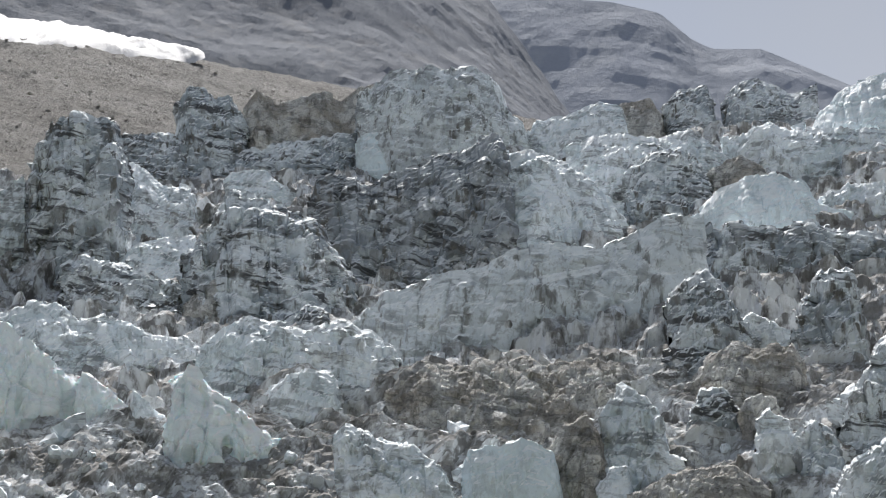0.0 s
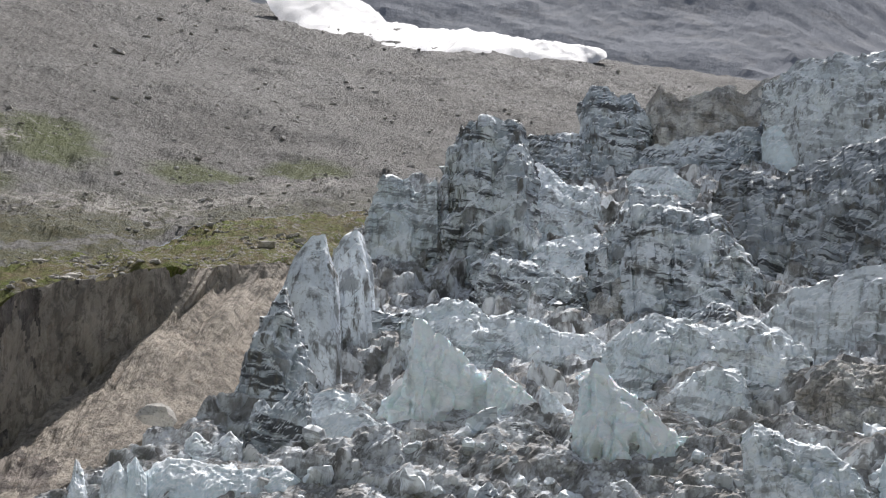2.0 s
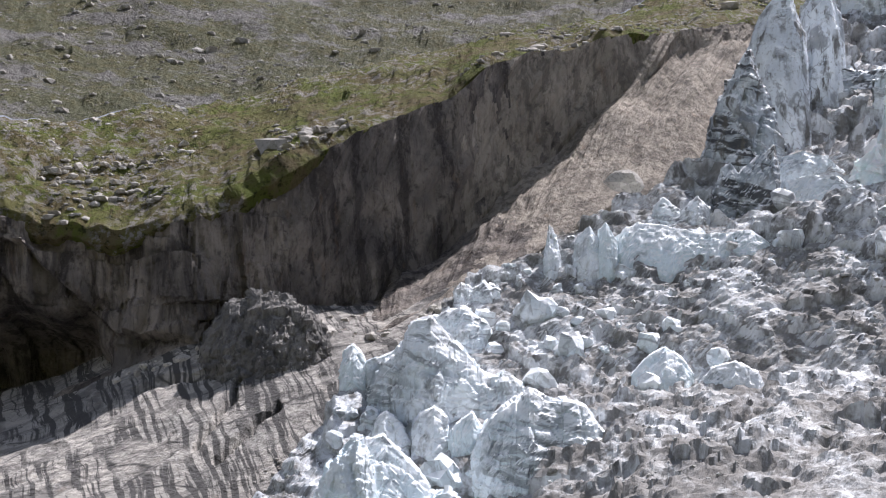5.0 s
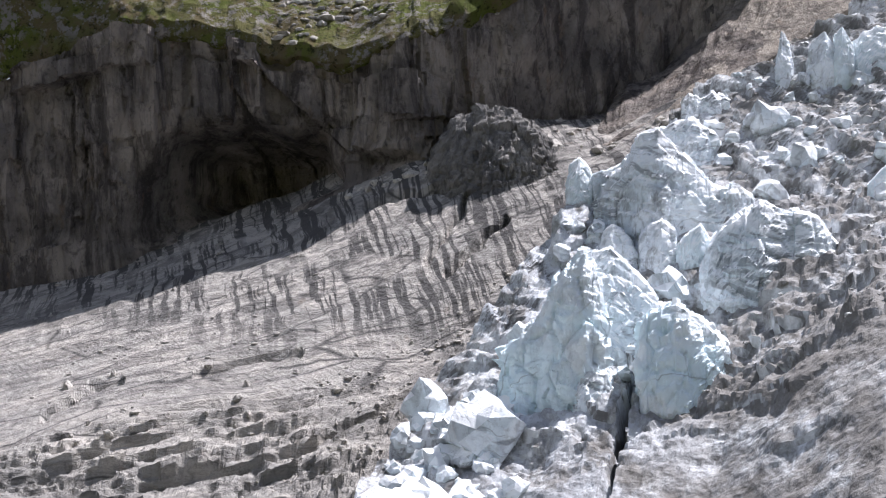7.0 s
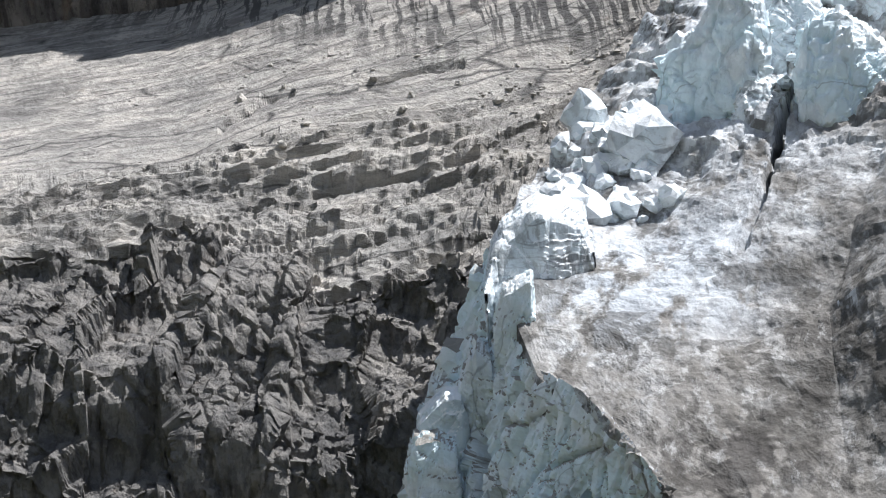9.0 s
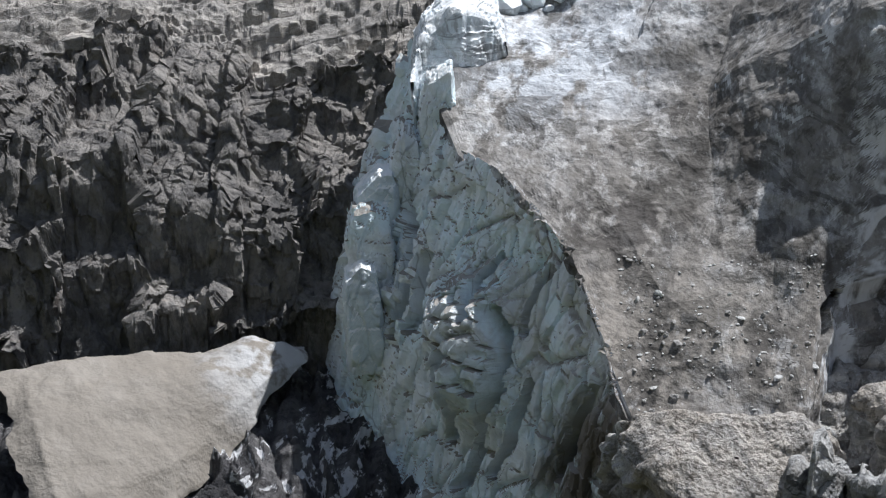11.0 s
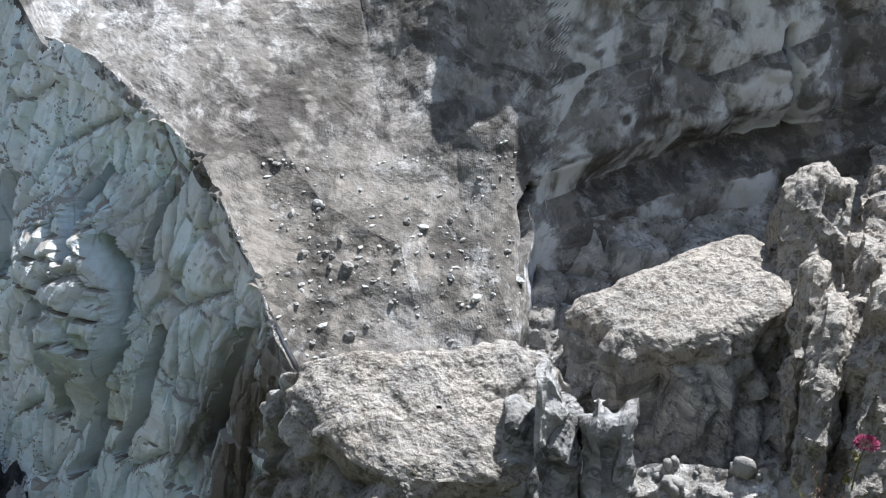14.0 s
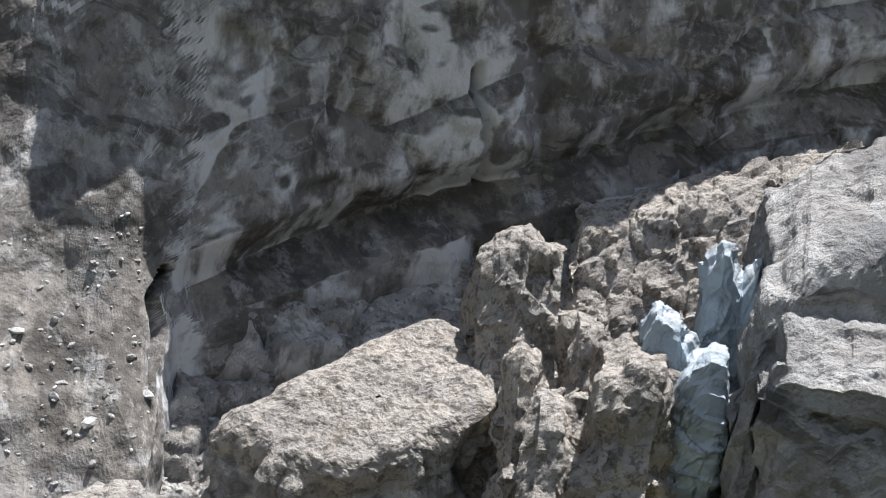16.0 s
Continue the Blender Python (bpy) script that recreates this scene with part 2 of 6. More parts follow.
def ice_material(name, clean, grey, dirt=0.5, bands=0.6, debris=0.0, band_turn=(0, 12, 0), fine=1.0, cracks=0.35, grit=0.0, speck=0.0, crown=0.85, brown=None):
    """Glacier ice: clean and greyer parts, dirt layers in patches, melt streaks, cracks, and rubble where it lies level."""
    s = Shader(name, 0.9, 0.08) if grit or speck else Shader(name, 0.65, 0.18)
    s.colour = clean
    s.mix(s.noise(6.0, 4, 0.55, lo=0.44, hi=0.56), grey)
    s.mix(s.noise(2.6, 5, 0.6, s.at((1, 1, 0.6), (25, 15, 0), 1.2, 2.0), 0.52, 0.60), rgb(0.20, 0.21, 0.22), 0.8 * dirt)
    patch = s.noise(7.0, 3, 0.5, lo=0.42, hi=0.53)
    v = s.at((0.16, 0.16, 1.5), band_turn, 1.6, 3.0)
    s.mix(s.math("MULTIPLY", patch, s.noise(1.6, 5, 0.65, v, 0.50, 0.57)), rgb(0.06, 0.064, 0.07), bands)
    v = s.at((1.1, 1.1, 0.2), (4, 5, 0), 1.0, 2.5)
    s.mix(s.math("MULTIPLY", s.noise(5.0, 3, 0.5, lo=0.45, hi=0.56), s.noise(1.3, 5, 0.65, v, 0.51, 0.60)), rgb(0.12, 0.115, 0.105), dirt)
    s.mix(s.math("MULTIPLY", s.math("SUBTRACT", 1.0, s.cells(3.4, s.at((1, 1, 0.3 if brown else 0.55), (12, 18, 0), 2.4, 2.5), 0.0, 0.022)), s.noise(4.0, 3, lo=0.45, hi=0.55)), rgb(0.05, 0.055, 0.06), cracks)
    s.mix(s.noise(0.5, 4, 0.7, lo=0.55, hi=0.64), rgb(0.20, 0.19, 0.175), 0.5 * dirt + 0.25 * debris)
    # level tops whitened: weathered crust, plus sunlit brightness put into the colour
    s.mix(s.math("MULTIPLY", s.up(0.3, 0.65), s.noise(2.0, 4, 0.6, lo=0.34, hi=0.48)), rgb(0.93, 0.95, 0.96), crown * (1 - debris))
    s.mix(s.math("MULTIPLY", s.up(0.25, 0.75), s.noise(4.0, 6, 0.68, lo=0.42, hi=0.55)), rgb(0.34, 0.32, 0.29), debris)
    s.mix(s.math("MULTIPLY", s.up(0.1, 0.6), s.noise(0.6, 6, 0.72, lo=0.52, hi=0.61)), rgb(0.12, 0.108, 0.094), debris)
    if brown:
        # one part is dark brown, in streaks that run down
        far = s.near(*brown)
        s.mix(s.math("MULTIPLY", s.math("SUBTRACT", 1.0, far), s.noise(2.0, 6, 0.65, s.at((1, 1, 0.3), (5, 5, 0), 1.0, 2.0), 0.36, 0.52)), rgb(0.14, 0.115, 0.09), 0.95)
    if brown:
        dusty = s.math("MULTIPLY", s.up(0.66, 0.88), s.math("SUBTRACT", 1.0, s.high(27, 32)))
        s.mix(dusty, rgb(0.27, 0.25, 0.222), 0.95)
        s.mix(s.math("MULTIPLY", s.noise(3.0, 5, 0.6, lo=0.42, hi=0.54), s.math("SUBTRACT", 1.0, s.near((-38, 40, 22), 4, 9))), rgb(0.56, 0.555, 0.54), 0.6)
    if speck:
        s.mix(s.noise(0.35, 5, 0.75, lo=0.50, hi=0.58), rgb(0.10, 0.088, 0.074), speck)
        s.mix(s.noise(0.28, 4, 0.75, lo=0.57, hi=0.62), rgb(0.55, 0.52, 0.48), 0.8 * speck)
        s.bump(s.noise(0.35, 5, 0.7, lo=0.2, hi=0.8), 0.7, 0.25)
    if grit:
        ground = s.at((1.15, 0.42, 0.9), (0, 0, 38), 0.8, 2.0)
        s.mix(s.noise(4.5, 5, 0.68, ground, lo=0.44, hi=0.53), rgb(0.17, 0.16, 0.148), 0.75)
        s.mix(s.math("MULTIPLY", s.math("SUBTRACT", 1.0, s.high(28, 37)), s.noise(6.0, 6, 0.65, ground, lo=0.28, hi=0.46)), rgb(0.24, 0.228, 0.212), 0.6)
        s.mix(s.math("MULTIPLY", s.math("SUBTRACT", 1.0, s.high(40, 50)), s.noise(3.0, 6, 0.7, ground, lo=0.40, hi=0.54)), rgb(0.20, 0.19, 0.178), 0.6)
        far = s.math("MULTIPLY", s.near((-72, 84, 42), 9, 20), s.near((-62, 62, 31), 8, 17))
        s.mix(s.math("MULTIPLY", s.math("SUBTRACT", 1.0, far), s.noise(3.0, 5, 0.65, ground, lo=0.44, hi=0.53)), rgb(0.76, 0.79, 0.83), 0.7)
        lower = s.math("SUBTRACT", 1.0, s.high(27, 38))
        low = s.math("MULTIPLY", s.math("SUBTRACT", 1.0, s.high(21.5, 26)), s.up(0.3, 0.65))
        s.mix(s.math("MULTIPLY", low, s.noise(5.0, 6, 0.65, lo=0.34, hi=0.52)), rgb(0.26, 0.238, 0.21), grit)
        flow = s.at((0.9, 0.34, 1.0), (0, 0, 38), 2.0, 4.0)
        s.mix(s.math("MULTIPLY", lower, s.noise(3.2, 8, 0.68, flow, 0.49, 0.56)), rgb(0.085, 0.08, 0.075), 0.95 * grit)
        s.mix(s.math("MULTIPLY", s.math("MULTIPLY", lower, s.high(21, 28)), s.noise(2.0, 7, 0.7, s.at((1.0, 0.36, 1.0), (0, 0, 44), 1.6, 3.0), 0.54, 0.61)), rgb(0.54, 0.535, 0.525), 0.6 * grit)
        s.mix(s.math("MULTIPLY", low, s.noise(0.5, 6, 0.72, lo=0.53, hi=0.6)), rgb(0.40, 0.38, 0.35), 0.3 * grit)
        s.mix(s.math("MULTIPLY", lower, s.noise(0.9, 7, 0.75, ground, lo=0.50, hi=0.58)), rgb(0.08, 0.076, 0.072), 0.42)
        s.mix(s.math("MULTIPLY", lower, s.noise(1.2, 7, 0.75, s.at((1, 0.4, 0.9), (0, 0, 42), 0.8, 1.5), 0.55, 0.62)), rgb(0.50, 0.50, 0.495), 0.5)
        s.mix(s.math("MULTIPLY", s.math("SUBTRACT", 1.0, s.near((-54, 55, 25), 4, 12)), s.noise(2.5, 6, 0.65, ground, lo=0.40, hi=0.50)), rgb(0.68, 0.73, 0.79), 0.6)
    if grit:
        s.mix(s.noise(1.3, 7, 0.75, ground, lo=0.50, hi=0.58), rgb(0.15, 0.14, 0.125), 0.4)
        for place, size in (((-37.9, 45.2, 24.7), 4.2), ((-37.5, 48.2, 25.6), 3.0)):
            inside = s.math("SUBTRACT", 1.0, s.near(place, 0.5 * size, size))
            s.mix(s.math("MULTIPLY", inside, s.noise(1.6, 5, 0.6, s.at((1, 1, 0.5), (20, 30, 40), 1.5, 2.5), 0.44, 0.54)), rgb(0.075, 0.07, 0.066), 0.85)
        # thin dark lines: dirt bands, and the shade of ledges put into colour
        dark_lines = s.noise(1.3, 6, 0.65, s.at((0.2, 0.2, 1.5), (5, 7, 30), 2.5, 4.0), 0.535, 0.575)
        s.mix(s.math("MULTIPLY", lower, dark_lines), rgb(0.07, 0.066, 0.06), 0.6)
        # steep faces show the ice itself, streaked by meltwater
        steep = s.math("SUBTRACT", 1.0, s.up(0.3, 0.55))
        v = s.at((0.7, 0.7, 0.16), (6, 8, 0), 1.5, 3.0)
        s.mix(s.math("MULTIPLY", steep, s.noise(2.2, 6, 0.62, v, 0.44, 0.56)), rgb(0.70, 0.725, 0.755), 0.85)
        s.mix(s.math("MULTIPLY", steep, s.noise(3.0, 6, 0.65, s.at((1, 1, 0.6), (12, 20, 15), 1.5, 4.0), 0.51, 0.60)), rgb(0.085, 0.08, 0.076), 0.8)
    s.bump(s.noise(1.5, 7, 0.62, lo=0.15, hi=0.85), 0.36 * fine, 0.7)
    s.bump(s.cells(0.9, s.at((1, 1, 0.7), (20, 10, 0), 0.8, 0.9), 0.0, 0.5), 0.12 * fine, 0.3)
    if name == "ice_fin":
        s.bsdf.inputs["Subsurface Weight"].default_value = 0.3
        s.bsdf.inputs["Subsurface Radius"].default_value = (0.5, 0.9, 1.1)
        s.bsdf.inputs["Subsurface Scale"].default_value = 1.0
    return s.done()


ice_grey = ice_material("ice_grey", rgb(0.62, 0.665, 0.70), rgb(0.35, 0.395, 0.435), 0.95, 0.95)
ice_pale = ice_material("ice_pale", rgb(0.84, 0.89, 0.93), rgb(0.66, 0.73, 0.775), 0.5, 0.55)
ice_blue = ice_material("ice_blue", rgb(0.76, 0.86, 0.91), rgb(0.70, 0.79, 0.83), 0.25, 0.15, cracks=0.0)
ice_dark = ice_material("ice_dark", rgb(0.36, 0.39, 0.42), rgb(0.22, 0.245, 0.275), 0.9, 0.95, crown=0.5, band_turn=(0, 24, 8))
ice_debris = ice_material("ice_debris", rgb(0.72, 0.745, 0.775), rgb(0.58, 0.60, 0.625), 0.4, 0.15, 0.55, grit=0.85)
ice_brown = ice_material("ice_brown", rgb(0.72, 0.715, 0.695), rgb(0.46, 0.43, 0.39), 0.6, 0.5, 0.7, speck=0.2, crown=0.5)
ice_wall = ice_material("ice_wall", rgb(0.80, 0.925, 0.98), rgb(0.86, 0.92, 0.95), 0.14, 0.1, 0.0, cracks=0.4, crown=0.05, brown=((-29.8, 34.8, 15), 5, 8.5))
ice_streak = ice_material("ice_streak", rgb(0.72, 0.77, 0.80), rgb(0.55, 0.59, 0.62), 0.85, 0.3)
ice_slab = ice_material("ice_slab", rgb(0.72, 0.77, 0.81), rgb(0.60, 0.65, 0.69), 0.7, 0.3, fine=0.6, cracks=0.2)
ice_fin = ice_material("ice_fin", rgb(0.90, 0.96, 0.97), rgb(0.80, 0.88, 0.90), 0.15, 0.08, fine=0.8, cracks=0.0)
ice_flute = ice_material("ice_flute", rgb(0.82, 0.87, 0.91), rgb(0.66, 0.71, 0.76), 0.9, 0.0, cracks=0.6)
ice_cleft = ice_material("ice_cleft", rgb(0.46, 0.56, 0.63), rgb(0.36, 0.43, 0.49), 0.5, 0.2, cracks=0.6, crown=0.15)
ice_layered = ice_material("ice_layered", rgb(0.42, 0.42, 0.41), rgb(0.30, 0.295, 0.285), 0.6, 0.8, 0.35, speck=0.12, band_turn=(0, 8, 0), crown=0.3)
ice_rubble = ice_material("ice_rubble", rgb(0.48, 0.435, 0.38), rgb(0.39, 0.355, 0.31), 0.5, 0.1, 0.2, speck=0.65, fine=0.8, crown=0.15)


def rock_material(name, light, mid, dark, streak, streak_amount, rust=0.25, moss=0.0, drips=0.0, streaks_of_snow=0.0, fine=1.0, joints=None, pale=0.0):
    s = Shader(name, 0.9, 0.1)
    s.colour = mid
    s.mix(s.noise(6.0, 5), light)
    s.mix(s.noise(9.0, 6, 0.7, lo=0.5, hi=0.62), dark, 0.3)
    s.mix(s.noise(1.2, 6, 0.7, lo=0.52, hi=0.68), dark, 0.6 * fine)
    v = s.at(*streak)
    s.mix(s.noise(1.6, 6, 0.72, v, 0.46, 0.58), dark, streak_amount)
    s.mix(s.noise(0.7, 5, 0.7, v, 0.54, 0.66), dark, streak_amount * 0.4 * fine)
    s.mix(s.noise(2.3, 5, 0.65, s.at((1.3, 1.3, 0.4), (0, 0, 30)), 0.58, 0.75), rgb(0.25, 0.17, 0.11), rust)
    s.mix(s.noise(0.35, 4, 0.7, lo=0.55, hi=0.75), rgb(0.36, 0.34, 0.31), 0.35)
    if pale:
        s.mix(s.noise(2.6, 5, 0.6, s.at((1.3, 1.3, 0.12), (3, -2, 40), 0.8, 3.0), 0.50, 0.66), light, pale)
    if drips:
        drip = s.at((0.06, 1.1, 0.06), (0, 0, -34), 1.5, 6.0)
        s.mix(s.math("MULTIPLY", s.noise(1.0, 5, 0.65, drip, 0.48, 0.54), s.math("MULTIPLY", s.high(35, 39), s.noise(9, 3, lo=0.32, hi=0.46))), dark, drips)
    if streaks_of_snow:
        v = s.at((1.2, 0.5, 1.2), (0, 0, 30), 1.5, 3.0)
        near = s.math("SUBTRACT", 1.0, s.near((-52, 34, 12), 6, 16))
        s.mix(s.math("MULTIPLY", near, s.noise(1.8, 5, 0.65, v, 0.56, 0.60)), rgb(0.80, 0.81, 0.83), streaks_of_snow)
    if joints:
        s.mix(s.math("MULTIPLY", s.math("SUBTRACT", 1.0, s.high(26, 36)), s.noise(4.0, 6, 0.65, lo=0.38, hi=0.52)), rgb(0.33, 0.32, 0.305), 0.6)
        line = s.math("SUBTRACT", 1.0, s.cells(4.5, s.at(*joints), 0.0, 0.035))
        s.mix(s.math("MULTIPLY", line, s.noise(7.0, 3, lo=0.42, hi=0.54)), dark, 0.9)
    if moss:
        s.mix(s.math("MULTIPLY", s.up(0.35, 0.75), s.noise(3.0, 6, 0.7, lo=0.44, hi=0.56)), rgb(0.085, 0.105, 0.025), moss)
    s.bump(s.noise(1.0, 7, 0.7, lo=0.1, hi=0.9), 0.8 * fine, 0.7)
    s.bump(s.noise(0.7, 5, 0.65, v, 0.2, 0.8), 0.6 * fine, 0.4)
    return s.done()


rock_cliff = rock_material("rock_cliff", rgb(0.36, 0.315, 0.275), rgb(0.175, 0.158, 0.146), rgb(0.032, 0.028, 0.03), ((0.6, 0.6, 0.07), (4, -3, 0), 1.2, 5.0), 0.7, 0.5, pale=0.25)
rock_slab = rock_material("rock_slab", rgb(0.58, 0.54, 0.49), rgb(0.42, 0.40, 0.37), rgb(0.10, 0.097, 0.095), ((1.0, 0.10, 1.0), (0, 0, -20), 3.5, 7.0), 0.5, 0.3, drips=0.95, fine=0.85, joints=((1.0, 0.25, 1.0), (0, 0, -24), 1.5, 5.0))
rock_face = rock_material("rock_face", rgb(0.33, 0.312, 0.29), rgb(0.215, 0.206, 0.195), rgb(0.085, 0.085, 0.088), ((1.1, 1.1, 0.3), (10, 12, 0), 0.9, 3.0), 0.6, 0.25, fine=0.85)
rock_dark = rock_material("rock_dark", rgb(0.24, 0.235, 0.235), rgb(0.11, 0.11, 0.115), rgb(0.045, 0.045, 0.05), ((1.6, 0.4, 1.6), (0, 35, -30), 0.6, 3.0), 0.6, 0.1, streaks_of_snow=1.0)
till_wall = rock_material("till_wall", rgb(0.54, 0.475, 0.40), rgb(0.39, 0.343, 0.29), rgb(0.11, 0.10, 0.09), ((1.3, 1.1, 0.14), (10, 12, 0), 1.0, 4.0), 0.55, 0.45, pale=0.6)


def scree_material():
    s = Shader("scree", 0.9, 0.15)
    s.colour = rgb(0.245, 0.237, 0.224)
    s.mix(s.noise(40, 5), rgb(0.20, 0.19, 0.177))
    s.mix(s.noise(2.2, 6, 0.75, lo=0.48, hi=0.68), rgb(0.07, 0.066, 0.06), 0.8)
    s.mix(s.noise(1.3, 5, 0.7, lo=0.58, hi=0.7), rgb(0.34, 0.325, 0.30), 0.8)
    low = s.t.nodes.new("ShaderNodeMath")
    low.operation = "SUBTRACT"
    low.inputs[0].default_value = 1.0
    s.link(s.high(108, 150), low.inputs[1])
    veg = s.math("MULTIPLY", low.outputs[0], s.noise(13.0, 6, 0.7, lo=0.40, hi=0.52))
    s.mix(veg, rgb(0.095, 0.10, 0.035), 0.8)
    s.mix(s.math("MULTIPLY", veg, s.noise(3.0, 5, 0.7, lo=0.45, hi=0.6)), rgb(0.14, 0.125, 0.055), 0.7)
    for place, size in (((-199, 243, 152), 18), ((-183, 236, 141), 15), ((-208, 262, 166), 20), ((-184, 270, 156), 17), ((-192, 284, 165), 15), ((-212, 196, 138), 26), ((-156, 292, 154), 16), ((-138, 316, 157), 15)):
        far = s.near(place, size * 0.45, size, (1, 1, 0.6))
        s.mix(s.math("SUBTRACT", 1.0, far), rgb(0.095, 0.115, 0.03), 0.85)
    for place, size in (((-158, 240, 132), 17), ((-142, 243, 129), 17), ((-133, 262, 135), 17), ((-127, 290, 146), 15), ((-194, 267, 159), 8), ((-204, 230, 149), 9)):
        far = s.near(place, size * 0.4, size, (1, 1, 0.7))
        s.mix(s.math("MULTIPLY", s.math("SUBTRACT", 1.0, far), s.noise(4.0, 6, 0.7, lo=0.46, hi=0.54)), rgb(0.44, 0.41, 0.375), 0.85)
    s.mix(s.noise(2.4, 6, 0.78, lo=0.57, hi=0.64), rgb(0.36, 0.34, 0.31), 0.75)
    s.mix(s.noise(1.6, 6, 0.78, lo=0.58, hi=0.65), rgb(0.06, 0.056, 0.05), 0.75)
    s.bump(s.noise(1.6, 6, 0.75, lo=0.2, hi=0.8), 1.0, 1.2)
    return s.done()


scree = scree_material()


def green_material():
    s = Shader("alpine_turf", 0.95, 0.1)
    s.colour = rgb(0.085, 0.105, 0.025)
    s.mix(s.noise(4.0, 6, 0.7), rgb(0.13, 0.125, 0.04))
    s.mix(s.noise(0.8, 5, 0.7, lo=0.5, hi=0.7), rgb(0.035, 0.045, 0.012), 0.8)
    s.mix(s.noise(1.8, 6, 0.75, lo=0.6, hi=0.68), rgb(0.30, 0.285, 0.26))
    s.bump(s.noise(0.7, 6, 0.75, lo=0.2, hi=0.8), 1.0, 0.6)
    return s.done()


turf = green_material()


def meadow_material():
    s = Shader("meadow", 0.95, 0.1)
    s.colour = rgb(0.19, 0.18, 0.07)
    s.mix(s.noise(9.0, 6, 0.7, lo=0.42, hi=0.6), rgb(0.155, 0.185, 0.04))
    s.mix(s.noise(3.5, 6, 0.7, lo=0.46, hi=0.58), rgb(0.20, 0.155, 0.085), 0.85)
    s.mix(s.noise(0.9, 5, 0.75, lo=0.5, hi=0.64), rgb(0.03, 0.035, 0.012), 0.85)
    s.mix(s.math("MULTIPLY", s.noise(1.5, 6, 0.78, lo=0.51, hi=0.57), s.noise(14, 3, lo=0.40, hi=0.54)), rgb(0.36, 0.335, 0.30))
    s.bump(s.noise(0.8, 7, 0.75, lo=0.2, hi=0.8), 1.0, 0.8)
    return s.done()


meadow = meadow_material()


def mountain_material(name, a, b, c, size):
    s = Shader(name, 0.95, 0.1)
    s.colour = a
    s.mix(s.noise(size, 6, 0.6), b)
    s.mix(s.noise(size * 0.5, 6, 0.7, s.at((1, 1, 0.35), (0, 25, 0)), 0.5, 0.68), c, 0.8)
    s.bump(s.noise(size * 0.6, 8, 0.7, lo=0.1, hi=0.9), 0.25, size * 0.3)
    return s.done()


# distance haze is put into these colours: blue-grey, with little contrast
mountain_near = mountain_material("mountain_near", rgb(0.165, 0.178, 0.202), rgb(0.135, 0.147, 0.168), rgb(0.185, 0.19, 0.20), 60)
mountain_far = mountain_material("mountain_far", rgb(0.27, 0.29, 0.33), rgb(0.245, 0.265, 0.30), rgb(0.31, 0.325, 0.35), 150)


def snow_material(dirt):
    s = Shader("snow_dirty" if dirt else "snow", 0.7, 0.2)
    s.colour = rgb(0.29, 0.27, 0.24) if dirt else rgb(0.56, 0.555, 0.56)
    if dirt:
        s.mix(s.noise(5.0, 6, 0.7, lo=0.3, hi=0.55), rgb(0.22, 0.20, 0.172), 0.9)
        s.mix(s.noise(1.2, 6, 0.7, s.at((0.3, 1.0, 1.0), (0, 0, 40), 1.0, 3.0), 0.5, 0.62), rgb(0.25, 0.23, 0.20), 0.5)
        s.mix(s.noise(0.4, 5, 0.75, lo=0.55, hi=0.7), rgb(0.30, 0.27, 0.23), 0.5)
        far = s.near((-56, 35, 14.5), 2.5, 8)
        s.mix(s.math("MULTIPLY", s.math("SUBTRACT", 1.0, far), s.noise(2.0, 5, 0.6, lo=0.40, hi=0.52)), rgb(0.52, 0.53, 0.54), 0.9)
    else:
        s.mix(s.noise(12.0, 5, 0.7, lo=0.4, hi=0.7), rgb(0.46, 0.45, 0.44), 0.8)
    s.bump(s.noise(0.8, 5, 0.6, lo=0.2, hi=0.8), 0.4, 0.3)
    return s.done()


snow, snow_dirty = snow_material(False), snow_material(True)

# ---- the large land ----
def spread(rails, step):
    """A loft whose rows and columns lie about step degrees apart as seen from the lookout."""
    r = np.array(rails, float)
    p = polar(r[..., 0], r[..., 1], r[..., 2]) - (0, 0, EYE)
    d = p / np.linalg.norm(p, axis=-1, keepdims=True)
    au = np.degrees(np.linalg.norm(np.diff(d, axis=1), axis=-1)).mean(0)
    av = np.degrees(np.linalg.norm(np.diff(d, axis=0), axis=-1)).mean(1)
    ku, kv = np.r_[0, np.cumsum(au)], np.r_[0, np.cumsum(av)]
    u = np.interp(np.linspace(0, ku[-1], max(4, int(ku[-1] / step))), ku, np.arange(len(ku)))
    v = np.interp(np.linspace(0, kv[-1], max(4, int(kv[-1] / step))), kv, np.arange(len(kv)))
    pts = polar(r[..., 0], r[..., 1], r[..., 2])
    i = np.clip(u.astype(int), 0, len(ku) - 2)
    w = (u - i)[None, :, None]
    a = pts[:, i] * (1 - w) + pts[:, i + 1] * w
    j = np.clip(v.astype(int), 0, len(kv) - 2)
    w = (v - j)[:, None, None]
    return a[j] * (1 - w) + a[j + 1] * w


def flat(v):
    return v.reshape(-1, 3)


def edge_fade(v, rows=0, cols=0):
    """1 inside the grid, 0 at its edges."""
    r, c = v.shape[:2]
    a = np.ones((r, c))
    if rows:
        k = np.minimum(np.arange(r), np.arange(r)[::-1]) / rows
        a *= np.clip(k, 0, 1)[:, None]
    if cols:
        k = np.minimum(np.arange(c), np.arange(c)[::-1]) / cols
        a *= np.clip(k, 0, 1)[None]
    return a.ravel()


